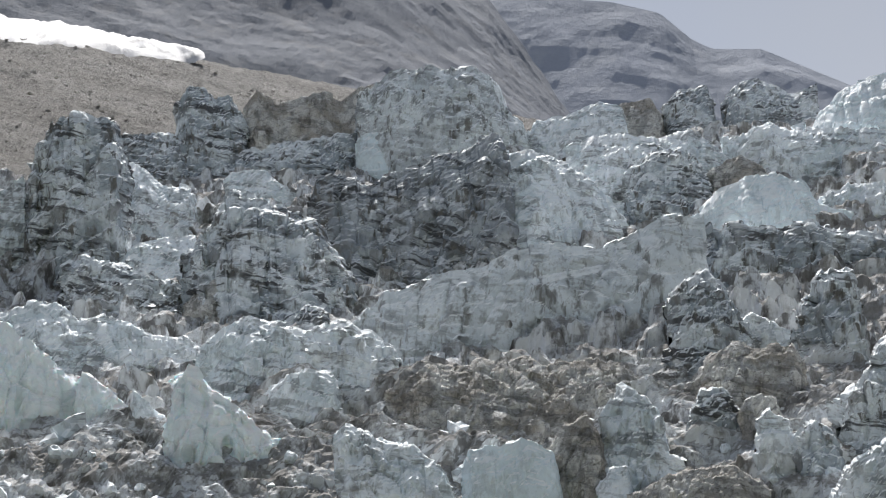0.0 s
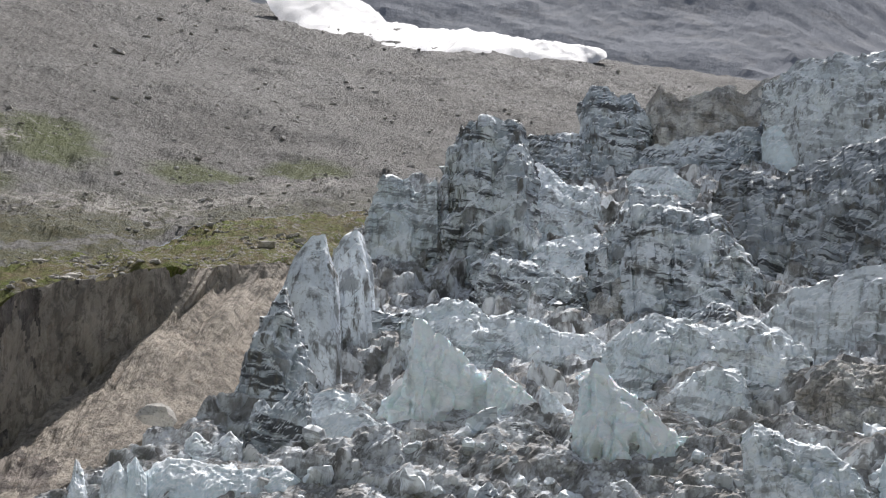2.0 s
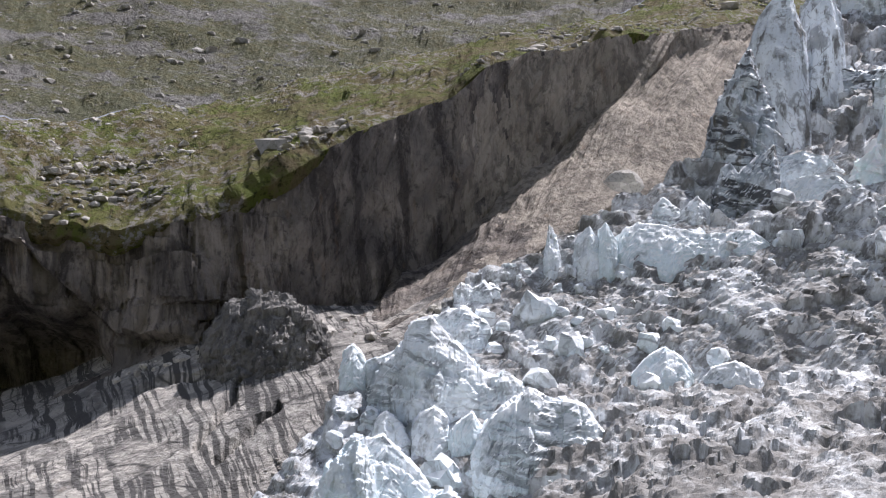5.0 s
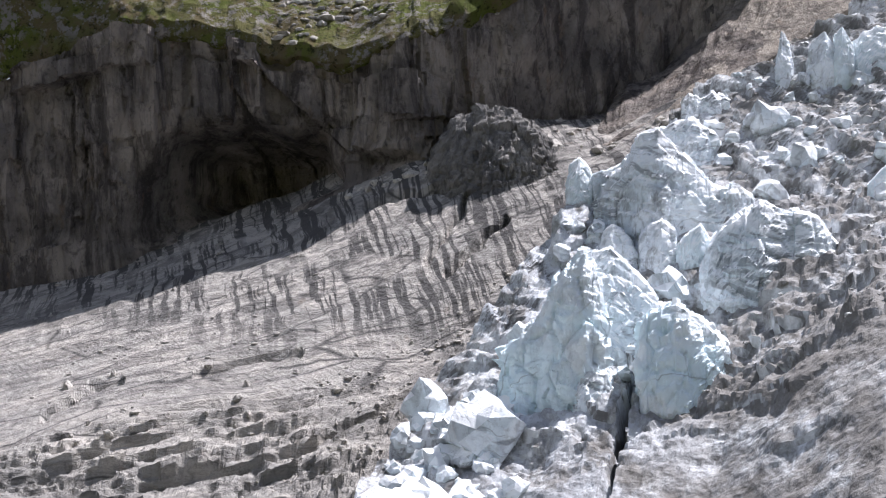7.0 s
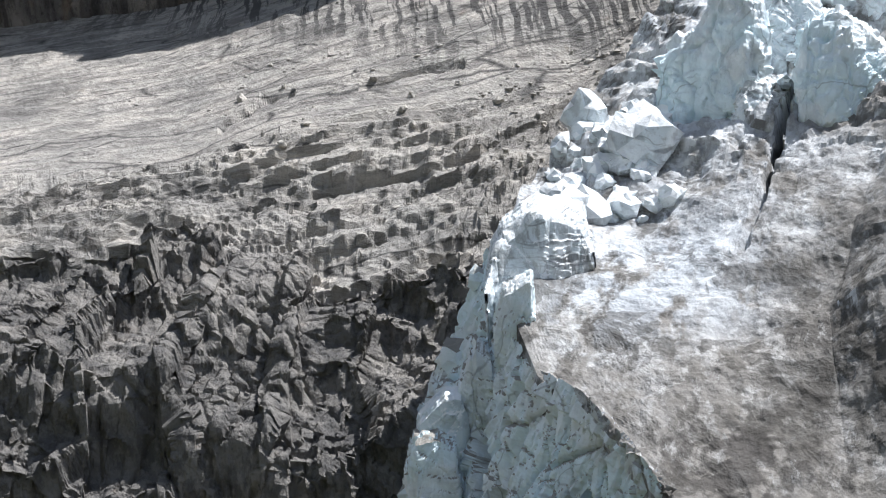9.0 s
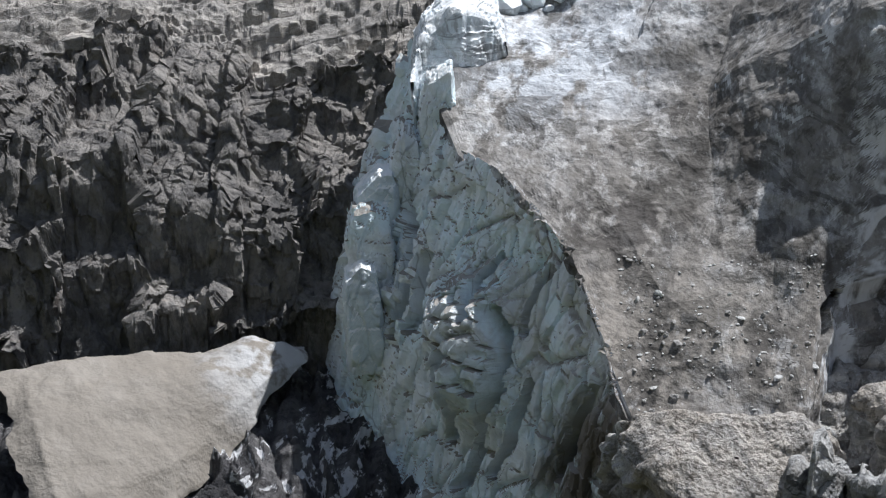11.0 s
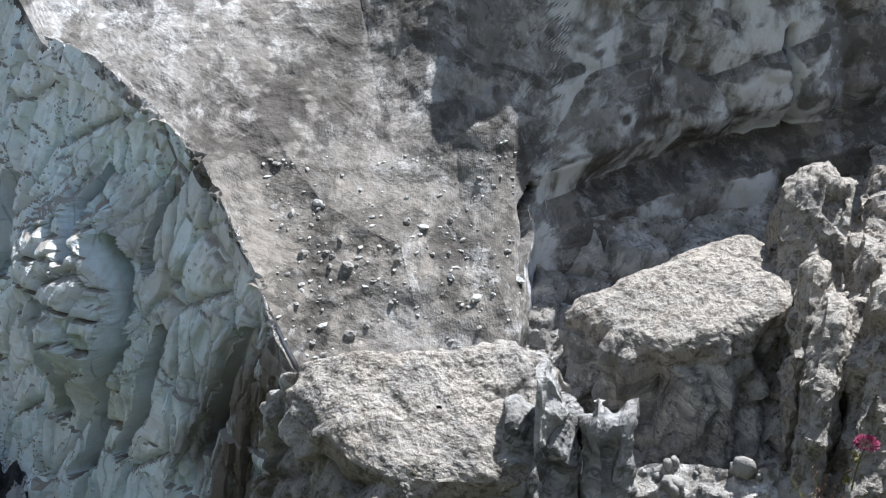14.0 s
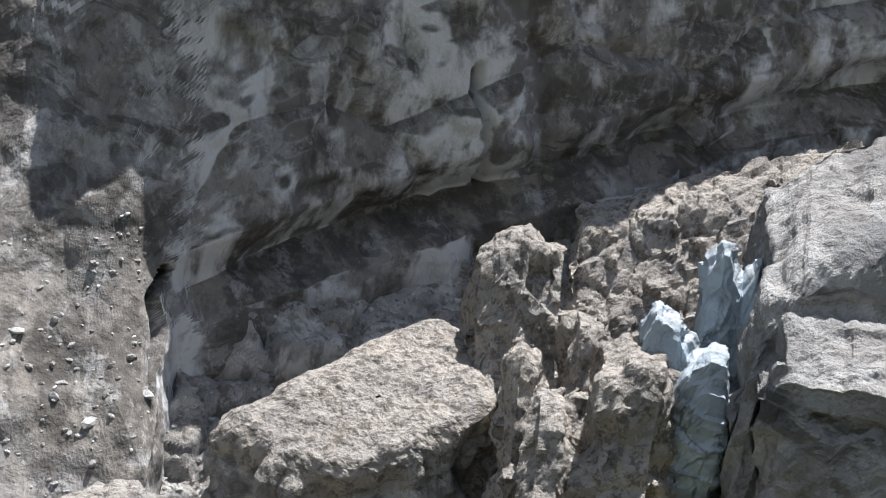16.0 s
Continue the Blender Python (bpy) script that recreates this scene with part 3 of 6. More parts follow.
def grooves(p, lines, width):
    """How deep each place lies in a set of narrow clefts, whose courses are given as bearings and elevations."""
    az, el = np.degrees(np.arctan2(-p[:, 0], p[:, 1])), np.degrees(np.arctan2(p[:, 2] - EYE, np.hypot(p[:, 0], p[:, 1])))
    q = np.stack([az + 0.25 * vnoise(p / 2.0, 95), el], 1)
    cut = np.zeros(len(p))
    for line in lines:
        line = np.array(line)
        for a0, a1 in zip(line[:-1], line[1:]):
            ab = a1 - a0
            k = np.clip(((q - a0) @ ab) / (ab @ ab), 0, 1)
            off = np.hypot(*(q - a0 - k[:, None] * ab).T)
            cut = np.maximum(cut, np.clip(1 - off / width, 0, 1))
    return cut


AZ = [80, 64, 58.7, 52.5, 47.5, 43.6, 39.4, 36.3, 33.5, 30, 26.9, 23]
TOP = list(zip(AZ, [3, 4, 6, 5.2, 5.4, 8, 10, 11.5, 12.8, 13.3, 13.5, 13.5], [188, 165, 158.5, 153, 150, 155, 164, 172, 180, 190, 202, 215]))
MID = list(zip(AZ, [-3, -1.5, 0.6, 1.0, 1.6, 2.0, 2.6, 5.0, 7.5, 10.6, 12.8, 13.0], [186.5, 163.5, 157.5, 152, 149, 154, 162.5, 170.5, 178.5, 188.5, 200, 213]))
FOOT = list(zip(AZ, [-5, -4.3, -3.4, -1.6, 0.6, 1.5, 1.4, 2.9, 4.4, 6.6, 7.6, 8.0], [186, 162.5, 156.5, 151, 147, 147, 148, 152, 157, 165, 174, 190]))

# the cliff: steep bedrock, passing into a bank of till
v = spread([[(a, e - 1.4, h + 0.5) for a, e, h in FOOT], FOOT, MID, TOP], 0.085)
p = flat(v)
az_p = np.degrees(np.arctan2(-p[:, 0], p[:, 1]))
el_p = np.degrees(np.arctan2(p[:, 2] - EYE, np.hypot(p[:, 0], p[:, 1])))
rocky = np.clip((az_p - 42) / 4, 0.0, 1)
f1, gap1, _ = facets(p, 8.0, 3, 1.0, (0.9, 0.9, 2.6), 70.0)
gully = fbm(np.stack([az_p * 2.8 + 0.42 * p[:, 2], 0.1 * p[:, 2], 0 * az_p], 1), 5.0, 5, 0.62, 9, True)
k1, k2, k3 = blocks(p, (8.0, 9.0, 24.0), (3, 3, 30), 3, 0.25), blocks(p, (3.2, 4.0, 10.0), (4, -4, 26), 5, 0.25), blocks(p, (1.2, 1.6, 4.5), (3, 5, 32), 6, 0.25)
# a deep hollow under an overhang
hollow = np.exp(-((az_p - 54.6 + 0.45 * el_p + 0.8 * vnoise(p / 5.0, 15)) / 3.1) ** 6 - ((el_p + 1.0 + 0.5 * vnoise(p / 4.0, 16)) / 3.0) ** 8)
d = rocky * (1.7 * k1 + 0.9 * k2 + 0.3 * k3 + 1.8 * f1 - 0.6 * np.exp(-gap1 * 10) + 1.2 * fbm(p, 14, 3, 0.5, 12) - 16.0 * hollow) + (1 - rocky) * (1.9 * gully + 1.0 * fbm(p, 8, 3, 0.5, 13)) + 0.16 * fbm(p, 1.2, 3, 0.6, 11)
low_row = np.repeat(np.clip(np.linspace(-0.8, 4, v.shape[0]), 0.25, 1), v.shape[1])
cliff_v = push(v, d * low_row)


def brow(az):
    """The uneven height of the cliff's edge."""
    return 2.0 * fbm(np.stack([az * 2.8, 0 * az, 0 * az], -1), 7.0, 4, 0.6, 14)


high_row = np.clip(np.linspace(-1.2, 1, v.shape[0]), 0, 1)[:, None]
cliff_v[..., 2] += brow(az_p).reshape(v.shape[:2]) * high_row
half = int(cliff_v.shape[1] * 0.68)
tagged(grid_mesh("cliff", cliff_v[:, :half + 1], rock_cliff), "dark shaded rock cliff streaked with water stains beside the glacier", "cliff", kind="structure")
till = grid_mesh("moraine_wall", cliff_v[:, half:], till_wall)
till.data.materials.append(rock_cliff)
# bare rock gives way to till in ragged tongues
q = cliff_v[:-1, half:-1]
ragged = np.arange(q.shape[1])[None] < 70 + 110 * fbm(flat(q) * (1, 1, 0.35), 7.0, 5, 0.65, 48).reshape(q.shape[:2])
till.data.polygons.foreach_set("material_index", ragged.ravel().astype(np.int32))
tagged(till, "eroded brown moraine wall with gullies above the ice margin", "moraine", kind="structure")

# the polished slabs between the cliff and the ice, and their lip
LIP = list(zip(AZ, [-13, -13.8, -17.0, -16.6, -13.5, -10, -6, -3.0, 0, 3, 5, 6], [88, 92, 88, 88, 94, 102, 112, 122, 132, 150, 172, 190]))
SHELF = list(zip(AZ, [-12, -10.8, -9.2, -8.2, -6.6, -4.0, -1, 0.6, 2.4, 5, 6.8, 7], [102, 103, 106, 110, 117, 124, 132, 140, 150, 165, 185, 200]))
UNDER = [(a, e + 1.0, h + 9) for a, e, h in FOOT]
BRINK = [(a, e - 1.3, h + 0.6) for a, e, h in LIP]
v = spread([BRINK, LIP, SHELF, FOOT, UNDER], 0.085)
p = flat(v)
t = p @ np.array([[0.97, 0.25, 0], [-0.25, 0.97, 0], [0, 0, 1]])
s1, _, _ = facets(t, 3.0, 21, 1.1, (0.55, 2.6, 0.8), 60.0)
s2, _, _ = facets(t, 1.2, 22, 1.1, (0.6, 2.2, 0.8), 60.0)
s3, _, _ = facets(t, 0.6, 23, 1.1, (0.7, 1.5, 0.8), 60.0)
away = np.hypot(p[:, 0], p[:, 1])
rugged = np.clip((110 + 3 * vnoise(p / 9.0, 27) - away) / 8, 0, 1)
course = 0.9 * fbm(t * (1, 0.3, 1), 7.0, 3, 0.5, 24)
beds = saw(t[:, 0] / 4.2 + course, 0.3) * np.clip(0.5 + 1.3 * vnoise(t * (0.2, 0.07, 0.2), 28), 0, 1)
thin = saw(t[:, 0] / 1.3 + 2.2 * course, 0.3) * np.clip(0.4 + 1.3 * vnoise(t * (0.3, 0.1, 0.3), 29), 0, 1)
GASHES = [[(58.41, -12.09), (56.12, -11.68), (53.81, -11.54), (51.48, -10.81), (49.14, -9.61), (47.73, -8.83)],
          [(56.24, -7.76), (53.95, -7.21), (51.87, -7.04)], [(49.24, -1.11), (47.62, -0.56), (45.79, -0.24)],
          [(61.88, -9.06), (60.30, -8.01), (59.18, -7.84)], [(44.87, -0.37), (46.74, -3.32)], [(43.51, -1.53), (46.05, -3.79)],
          [(71.54, -13.85), (67.66, -13.57), (63.90, -13.19)]]
d = (0.12 + 0.55 * rugged) * s1 + (0.05 + 0.45 * rugged) * s2 + 0.25 * rugged * s3 + (0.4 + 0.45 * rugged) * beds + (0.15 + 0.5 * rugged) * thin + (0.5 + 0.7 * rugged) * fbm(t * (1, 0.5, 1), 11, 3, 0.5, 26) + 0.6 * rugged * fbm(t * (1, 0.6, 1), 2.4, 4, 0.6, 30, True) - 1.3 * grooves(p, GASHES, 0.16)
slab_v = push(v, d)
tagged(grid_mesh("rock_slabs", slab_v, rock_slab), "sunlit ice-polished grey and buff rock slabs with dark joints", "bedrock", kind="structure")

# the face under the lip
LOW = list(zip(AZ[:6], [-28.5, -28, -28, -29, -31, -33], [73, 72, 71, 70, 69, 68]))
v = spread([[(a, e - 5, h - 0.5) for a, e, h in LOW], LOW, [(a, 0.55 * e + 0.45 * f, 0.35 * h + 0.65 * k) for (a, e, h), (b, f, k) in zip(LIP[:6], LOW)], LIP[:6], [(a, e + 0.1, h + 6) for a, e, h in LIP[:6]]], 0.08)
p = flat(v)
along_face = 0.71 * p[:, 0] + 0.70 * p[:, 1]
bend = 0.55 * fbm(p, 9, 3, 0.5, 37)
wide, slim = np.floor(along_face / 5.5 + bend).astype(np.int64), np.floor(along_face / 1.9 + 2.0 * bend + 0.05 * p[:, 2]).astype(np.int64)
zero = 0 * wide
shift1, shift2 = _hash(wide, zero, zero, 38), _hash(slim, zero, zero, 39)
lift = stairs(p[:, 2] + 7 * shift1 + 0.9 * fbm(p, 7, 3, 0.5, 36), 6.0, 0.5) * 0.85
v[..., 2] += lift.reshape(v.shape[:2]) * edge_fade(v, 6, 0).reshape(v.shape[:2])
p2 = flat(v)
lift = stairs(p2[:, 2] + 3 * shift2 + 0.3 * fbm(p, 2.5, 3, 0.5, 34), 2.2, 0.5) * 0.4
v[..., 2] += lift.reshape(v.shape[:2]) * edge_fade(v, 6, 0).reshape(v.shape[:2])
s1, g1, _ = facets(p, 3.4, 31, 0.8, (0.7, 0.7, 1.8), 70.0)
d = 0.4 * s1 + 1.3 * (shift1 - 0.5) + 0.75 * (shift2 - 0.5) - 0.35 * np.exp(-g1 * 14) + 0.22 * blocks(p, (0.9, 1.0, 2.4), (4, 5, 45), 36) + 0.7 * fbm(p, 8.0, 3, 0.5, 33) + 0.14 * fbm(p, 0.8, 3, 0.6, 34)
face_v = push(v, d * edge_fade(v, 3, 0))
tagged(grid_mesh("rock_face", face_v, rock_face), "craggy grey rock face with vertical joints under the slabs", "cliff", kind="structure")

# the low ground before the snout
GA = [84, 64, 56, 48, 40, 28, 10, -8]
v = spread([list(zip(GA, [-52, -54, -56, -58, -60, -57, -54, -52], [42, 38, 34, 31, 28, 28, 30, 32])),
            list(zip(GA, [-34, -34, -37, -42, -44, -41, -39, -38], [62, 60, 56, 50, 45, 42, 44, 47])),
            list(zip(GA, [-28.6, -28.4, -29, -34, -38, -37.5, -36, -35], [76, 75, 74, 64, 54, 48, 52, 56]))], 0.1)
p = flat(v)
s1, g1, _ = facets(p, 4.0, 41, 1.0, (1.9, 0.7, 0.6), 30.0)
s2, g2, _ = facets(p, 1.1, 42, 1.0, (1.8, 0.7, 0.7), 30.0)
strata = (0.85 * p[:, 2] - 0.6 * (0.57 * p[:, 0] + 0.82 * p[:, 1])) / 1.5 + 0.8 * fbm(p, 7.0, 3, 0.5, 44)
d = 0.6 * s1 + 0.25 * s2 + 0.5 * fbm(p, 6.0, 3, 0.5, 43) + 0.8 * saw(strata, 0.25) + 0.3 * saw(2.7 * strata, 0.25)
ground_v = push(v, d)
tagged(grid_mesh("ground", ground_v, rock_dark), "dark wet layered rock slope below the ice front", "rock", kind="structure")

# the bench, the scree and the mountains
BZ = AZ + [18, 8, -8, -24]
EDGE = TOP + [(18, 13, 260), (8, 12, 280), (-8, 10, 300), (-24, 9, 320)]
BENCH = list(zip(BZ, [6, 8, 9.5, 9.4, 10, 11, 12.2, 13.2, 13.8, 14.6, 15.3, 15.8, 16, 15, 13, 11], [160, 165, 170, 178, 188, 198, 212, 225, 235, 250, 265, 280, 300, 320, 340, 350]))
SCREE = list(zip(BZ, [12, 13, 14, 14.5, 15, 15.3, 15.7, 16, 16.3, 16.7, 17, 17.3, 17.6, 17, 15, 13], [240, 245, 250, 255, 260, 270, 280, 290, 300, 315, 330, 345, 370, 400, 420, 430]))
UPPER = list(zip(BZ, [32, 31, 30, 29, 27.5, 26.8, 26.2, 25.7, 25.3, 24.7, 24.2, 23.5, 23.0, 21.0, 17, 14], [520, 530, 540, 550, 560, 565, 570, 580, 590, 600, 610, 620, 640, 680, 720, 740]))
BEYOND = list(zip(BZ, [33, 32, 31, 30, 28.5, 27.6, 26.8, 26.2, 25.6, 24.8, 24.2, 23.5, 23.0, 20.8, 16, 13], [640] * 8 + [700] * 5 + [760] * 3))


def slope_relief(v):
    p = flat(v)
    lump, _, _ = facets(p, 9.0, 51, 0.9)
    stone, gs, rs = facets(p, 2.6, 52, 0.9)
    return 0.9 * lump * np.clip((p[:, 2] - 60) / 40, 0.3, 1) + 0.55 * np.maximum(stone, -0.2) + 3.0 * fbm(p, 40, 3, 0.5, 53) + 0.25 * fbm(p, 1.2, 3, 0.6, 54)


CROWN = [(a, e - 0.18, h + 0.8) for a, e, h in EDGE]
v = spread([CROWN, EDGE, BENCH], 0.11)
meadow_v = push(v, slope_relief(v) + 0.5 * fbm(flat(v), 5, 4, 0.6, 55))
meadow_v[..., 2] += brow(np.degrees(np.arctan2(-v[..., 0], v[..., 1])).ravel()).reshape(v.shape[:2]) * np.linspace(1.15, 0, v.shape[0])[:, None]
tagged(grid_mesh("meadow", meadow_v, meadow), "olive alpine meadow with stones along the cliff edge", "meadow", kind="structure")
v = spread([BENCH, SCREE, UPPER, BEYOND], 0.13)
moraine_v = push(v, slope_relief(v))
tagged(grid_mesh("moraine_slope", moraine_v, scree), "grey stony moraine slope with patches of grass at its foot", "moraine", kind="structure")

MA = [85, 60, 40, 25, 12, 3, -1.6, -3.2, -4.8, -8, -12]
v = spread([list(zip(MA, [20, 20, 19, 18, 17, 15, 13, 12, 11, 9, 6], [760] * 11)),
            list(zip(MA, [30, 30, 29, 27, 24.5, 22, 19, 17.5, 16, 12, 8], [1000] * 11)),
            list(zip(MA, [44, 43, 41, 39, 34, 28, 23.4, 20.8, 18.2, 14, 9], [1350] * 11))], 0.22)
p = flat(v)
d = 6 * fbm(p, 160, 6, 0.5, 61, True) + 4 * fbm(p * (1, 1, 0.4), 30, 4, 0.65, 62)
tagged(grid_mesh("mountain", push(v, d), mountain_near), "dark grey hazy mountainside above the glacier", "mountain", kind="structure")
MB = [14, 0, -4, -7, -9, -10.2, -11, -13, -15.2, -18, -22, -30]
v = spread([list(zip(MB, [8] * 12, [1900] * 12)),
            list(zip(MB, [24, 23.6, 23.2, 22.7, 22.0, 20.8, 20.3, 20.0, 18.7, 17.0, 15, 12], [2700] * 12))], 0.25)
p = flat(v)
d = 14 * fbm(p, 300, 6, 0.55, 71, True)
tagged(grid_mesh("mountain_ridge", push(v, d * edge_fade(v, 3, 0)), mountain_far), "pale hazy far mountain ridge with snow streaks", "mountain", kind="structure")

# ---- the glacier ----
FR = np.array([0, .02, .05, .08, .12, .16, .2, .25, .32, .43, .55, .72, 1])


def across(left, el, h, right=-26, rise=0.0):
    return [(left + (right - left) * k, el + rise * k, h + 6 * k) for k in FR]


GLACIER = [
    [(51, -15, 77), (49, -20, 65), (43.5, -24.5, 56.5), (41, -29.5, 51), (38, -35, 46), (32, -36.5, 45), (29, -32, 48), (28.6, -27.5, 56), (21, -25.7, 62), (13, -22.8, 68), (6, -20, 75), (-6, -17, 88), (-26, -15, 95)],
    [(50.5, -14.2, 80), (48, -16.5, 74), (44, -19.5, 66), (41, -22.5, 60.5), (38, -26.5, 54.5), (34.5, -28.3, 52), (32, -26.5, 55), (29.5, -22.5, 58.5), (22, -17.2, 64.5), (14, -15.4, 70), (7, -13.5, 77), (-6, -11, 90), (-26, -10, 98)],
    [(49.5, -12, 88), (47, -12.8, 86), (44, -14, 82), (41, -14.8, 78), (38.5, -16, 74), (36.5, -16.8, 71.5), (33, -14.8, 69), (28.9, -12.4, 64.8), (23, -10, 66.8), (14, -8.2, 72.3), (7, -6.2, 82), (-6, -5, 95), (-26, -4, 104)],
    [(47.6, -9.4, 98), (45.5, -8.5, 98), (43, -8.5, 97), (40, -8, 96), (37, -8, 95), (34, -7.5, 93), (31, -6.5, 88), (28, -5, 86), (22, -4, 87), (14, -3, 91), (7, -2.5, 97), (-6, -2, 108), (-26, -1, 118)],
    [(42.2, -2.2, 112), (40.8, -1.5, 114), (39, -1, 116), (37, -.5, 118), (34.5, 0, 119), (32, 0, 120), (29, 0, 120), (26, 0, 120), (21, 0, 120), (14, 0, 121), (7, .5, 124), (-6, 1, 128), (-26, 2, 132)],
    [(35.8, 3.4, 136), (34.5, 4, 137), (33, 4.3, 138), (31, 4.6, 139), (29, 4.8, 140), (27, 5, 140), (25, 5.8, 141), (22, 6.5, 141), (18, 6.9, 142), (12, 6.6, 143), (6, 6.2, 144), (-6, 5.5, 146), (-26, 6, 150)],
    across(26.6, 8.0, 160), across(24.6, 11.5, 200), across(21, 15.3, 245), across(19.3, 16.8, 285), across(18, 14.5, 330)]
SKIRT = [(a, math.degrees(math.atan((h * math.tan(radians(e)) - 11) / (h - 2.0))), h - 2.0) for a, e, h in GLACIER[0]]
v = spread([SKIRT] + GLACIER, 0.09)
p = flat(v)
dist = np.hypot(p[:, 0], p[:, 1])
coarse = np.clip((dist - 130) / 40, 0, 1)
near = np.clip((75 - dist) / 15, 0, 1)
b1, gb1, _ = facets(p, 4.0, 81, 1.0, (1.2, 1.0, 0.8), 35.0)
b2, gb2, _ = facets(p, 1.3, 82, 1.0, soft=35.0)
b3, gb3, _ = facets(p, 8.0, 83, 1.0, (1.2, 0.9, 0.8), 35.0)
# one long crevasse runs down to the front
line = polar([38.6, 38.2, 39.4, 40.3], [-3.0, -6.8, -12.0, -14.9], [108, 98.5, 84, 77.5])
cut = np.zeros(len(p))
for a0, a1 in zip(line[:-1], line[1:]):
    ab = (a1 - a0)[:2]
    k = np.clip(((p[:, :2] - a0[:2]) @ ab) / (ab @ ab), 0, 1)
    off = np.hypot(*(p[:, :2] - a0[:2] - k[:, None] * ab).T) + 0.25 * vnoise(p, 86)
    cut = np.maximum(cut, np.clip(1 - off / 0.36, 0, 1))
d = (0.8 + 1.2 * coarse - 0.3 * near) * b1 + (0.42 - 0.42 * np.clip((90 - dist) / 8, 0, 1)) * b2 + 2.4 * coarse * b3 + 1.1 * fbm(p, 9, 3, 0.5, 84) - (0.2 + 0.3 * coarse) * np.exp(-gb1 * 8) - 4.0 * cut
az_g = np.degrees(np.arctan2(-p[:, 0], p[:, 1]))
calm = np.clip((90 - dist) / 8, 0, 1) * np.clip((az_g - 25) / 3, 0, 1)
d = d * (1 - 0.85 * calm) + calm * (0.75 * fbm(p, 5, 5, 0.6, 89) + 0.1 * fbm(p * (1.0, 0.6, 1), 1.7, 4, 0.6, 90, True)) + 0.32 * (1 - 0.8 * calm) * fbm(p, 0.9, 4, 0.7, 85)
CRACKS = [[(18.75, -19.06), (18.41, -20.27), (18.14, -21.14), (17.63, -22.71)],
          [(18.66, -19.63), (18.19, -21.01), (17.65, -22.61)],
          [(28.72, -25.82), (29.15, -26.57), (28.87, -27.62), (28.92, -29.30)]]
steep = np.clip((0.75 - np.abs(grid_normals(v)[..., 2]).ravel()) / 0.3, 0, 1) * (dist < 85) * (1 - 0.8 * calm)
d = d + steep * (0.55 * b3 + 0.4 * b1 - 0.8 * np.exp(-gb3 * 14)) - 2.5 * grooves(p, CRACKS, 0.17)
terrace = np.clip((59 - dist) / 3, 0, 1) * np.clip((az_g - 29) / 1.0, 0, 1) * np.clip((41.5 - az_g) / 1.0, 0, 1)
layer = p[:, 2] / 0.8 + 1.3 * fbm(p, 7, 3, 0.5, 87)
d = d * (1 - 0.72 * terrace) + terrace * (0.10 * np.abs((layer % 1.0) - 0.5) + 0.45 * fbm(p * (1, 1, 2), 5, 5, 0.55, 88))
d = d * (1 - 0.35 * steep)
UNDERCUT = [[(27.6, -26.3), (21, -24.0), (13, -21.0), (6, -18.2), (-6, -15.4)]]
d = d - 2.6 * grooves(p, UNDERCUT, 1.1) * (0.6 + 0.5 * vnoise(p / 3.0, 96))
# the edge above the ice front stays sharp
first = int(np.argmin(np.abs(np.linalg.norm(v[:, 0] - polar(*GLACIER[0][0]), axis=-1))))
hold = np.clip((np.arange(v.shape[0]) - first) / 9, 0, 1)[:, None] * np.ones(v.shape[1])
d = d * np.where((az_g > 33), hold.ravel(), 1.0)
glacier_v = push(v, d)
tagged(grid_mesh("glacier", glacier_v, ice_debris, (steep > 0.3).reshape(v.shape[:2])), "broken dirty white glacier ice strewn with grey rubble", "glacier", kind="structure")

# the snout's left wall
WALL = [
    [(51.0, -14.6, 79), (50.3, -17, 73.2), (49.4, -19.4, 66.6), (47.0, -20.6, 61.8), (43.2, -24.4, 56), (40.9, -29.3, 51), (40.2, -31.8, 48.6), (38.3, -34.8, 46.4), (35.3, -37.4, 45)],
    [(54.0, -20.5, 78), (53.5, -21.6, 73), (52, -23.4, 67), (49, -24.5, 61.5), (45, -27.5, 56), (42.4, -31.0, 51.5), (41.3, -33.4, 48.8), (38.7, -36.2, 46.6), (35.2, -38.6, 45)],
    [(56.2, -26, 75), (55.3, -26, 70), (53.2, -27.8, 64.5), (50.2, -29, 60), (46.8, -31, 55.5), (43.8, -33.6, 51.6), (42, -35.4, 49), (39, -37.8, 46.8), (35.2, -39.8, 45)],
    [(56.6, -31, 70), (56, -32.5, 66), (53.8, -34, 61.5), (51, -34.6, 58), (47.6, -35.8, 54), (44.6, -37, 51), (42.4, -38.2, 48.8), (39, -40, 46.8), (35, -41, 45)],
    [(56, -35, 66), (54.6, -37.5, 60), (52.4, -39, 56.5), (50, -40.4, 53.5), (47.4, -41.6, 51), (44.8, -42.4, 49), (42.4, -43, 47.5), (39, -43.4, 46.2), (35, -43.4, 45)]]
v = spread([[(a - 1.2, e - 1.2, h + 1.2) for a, e, h in WALL[0]], [(a - 0.25, e - 0.2, h + 0.4) for a, e, h in WALL[0]]] + WALL, 0.065)
p = flat(v)
w1, gw1, _ = facets(p, 3.4, 91, 1.0, (0.8, 0.8, 3.2), 80.0)
w2, gw2, _ = facets(p, 1.3, 92, 1.0, (0.8, 0.8, 2.6), 80.0)
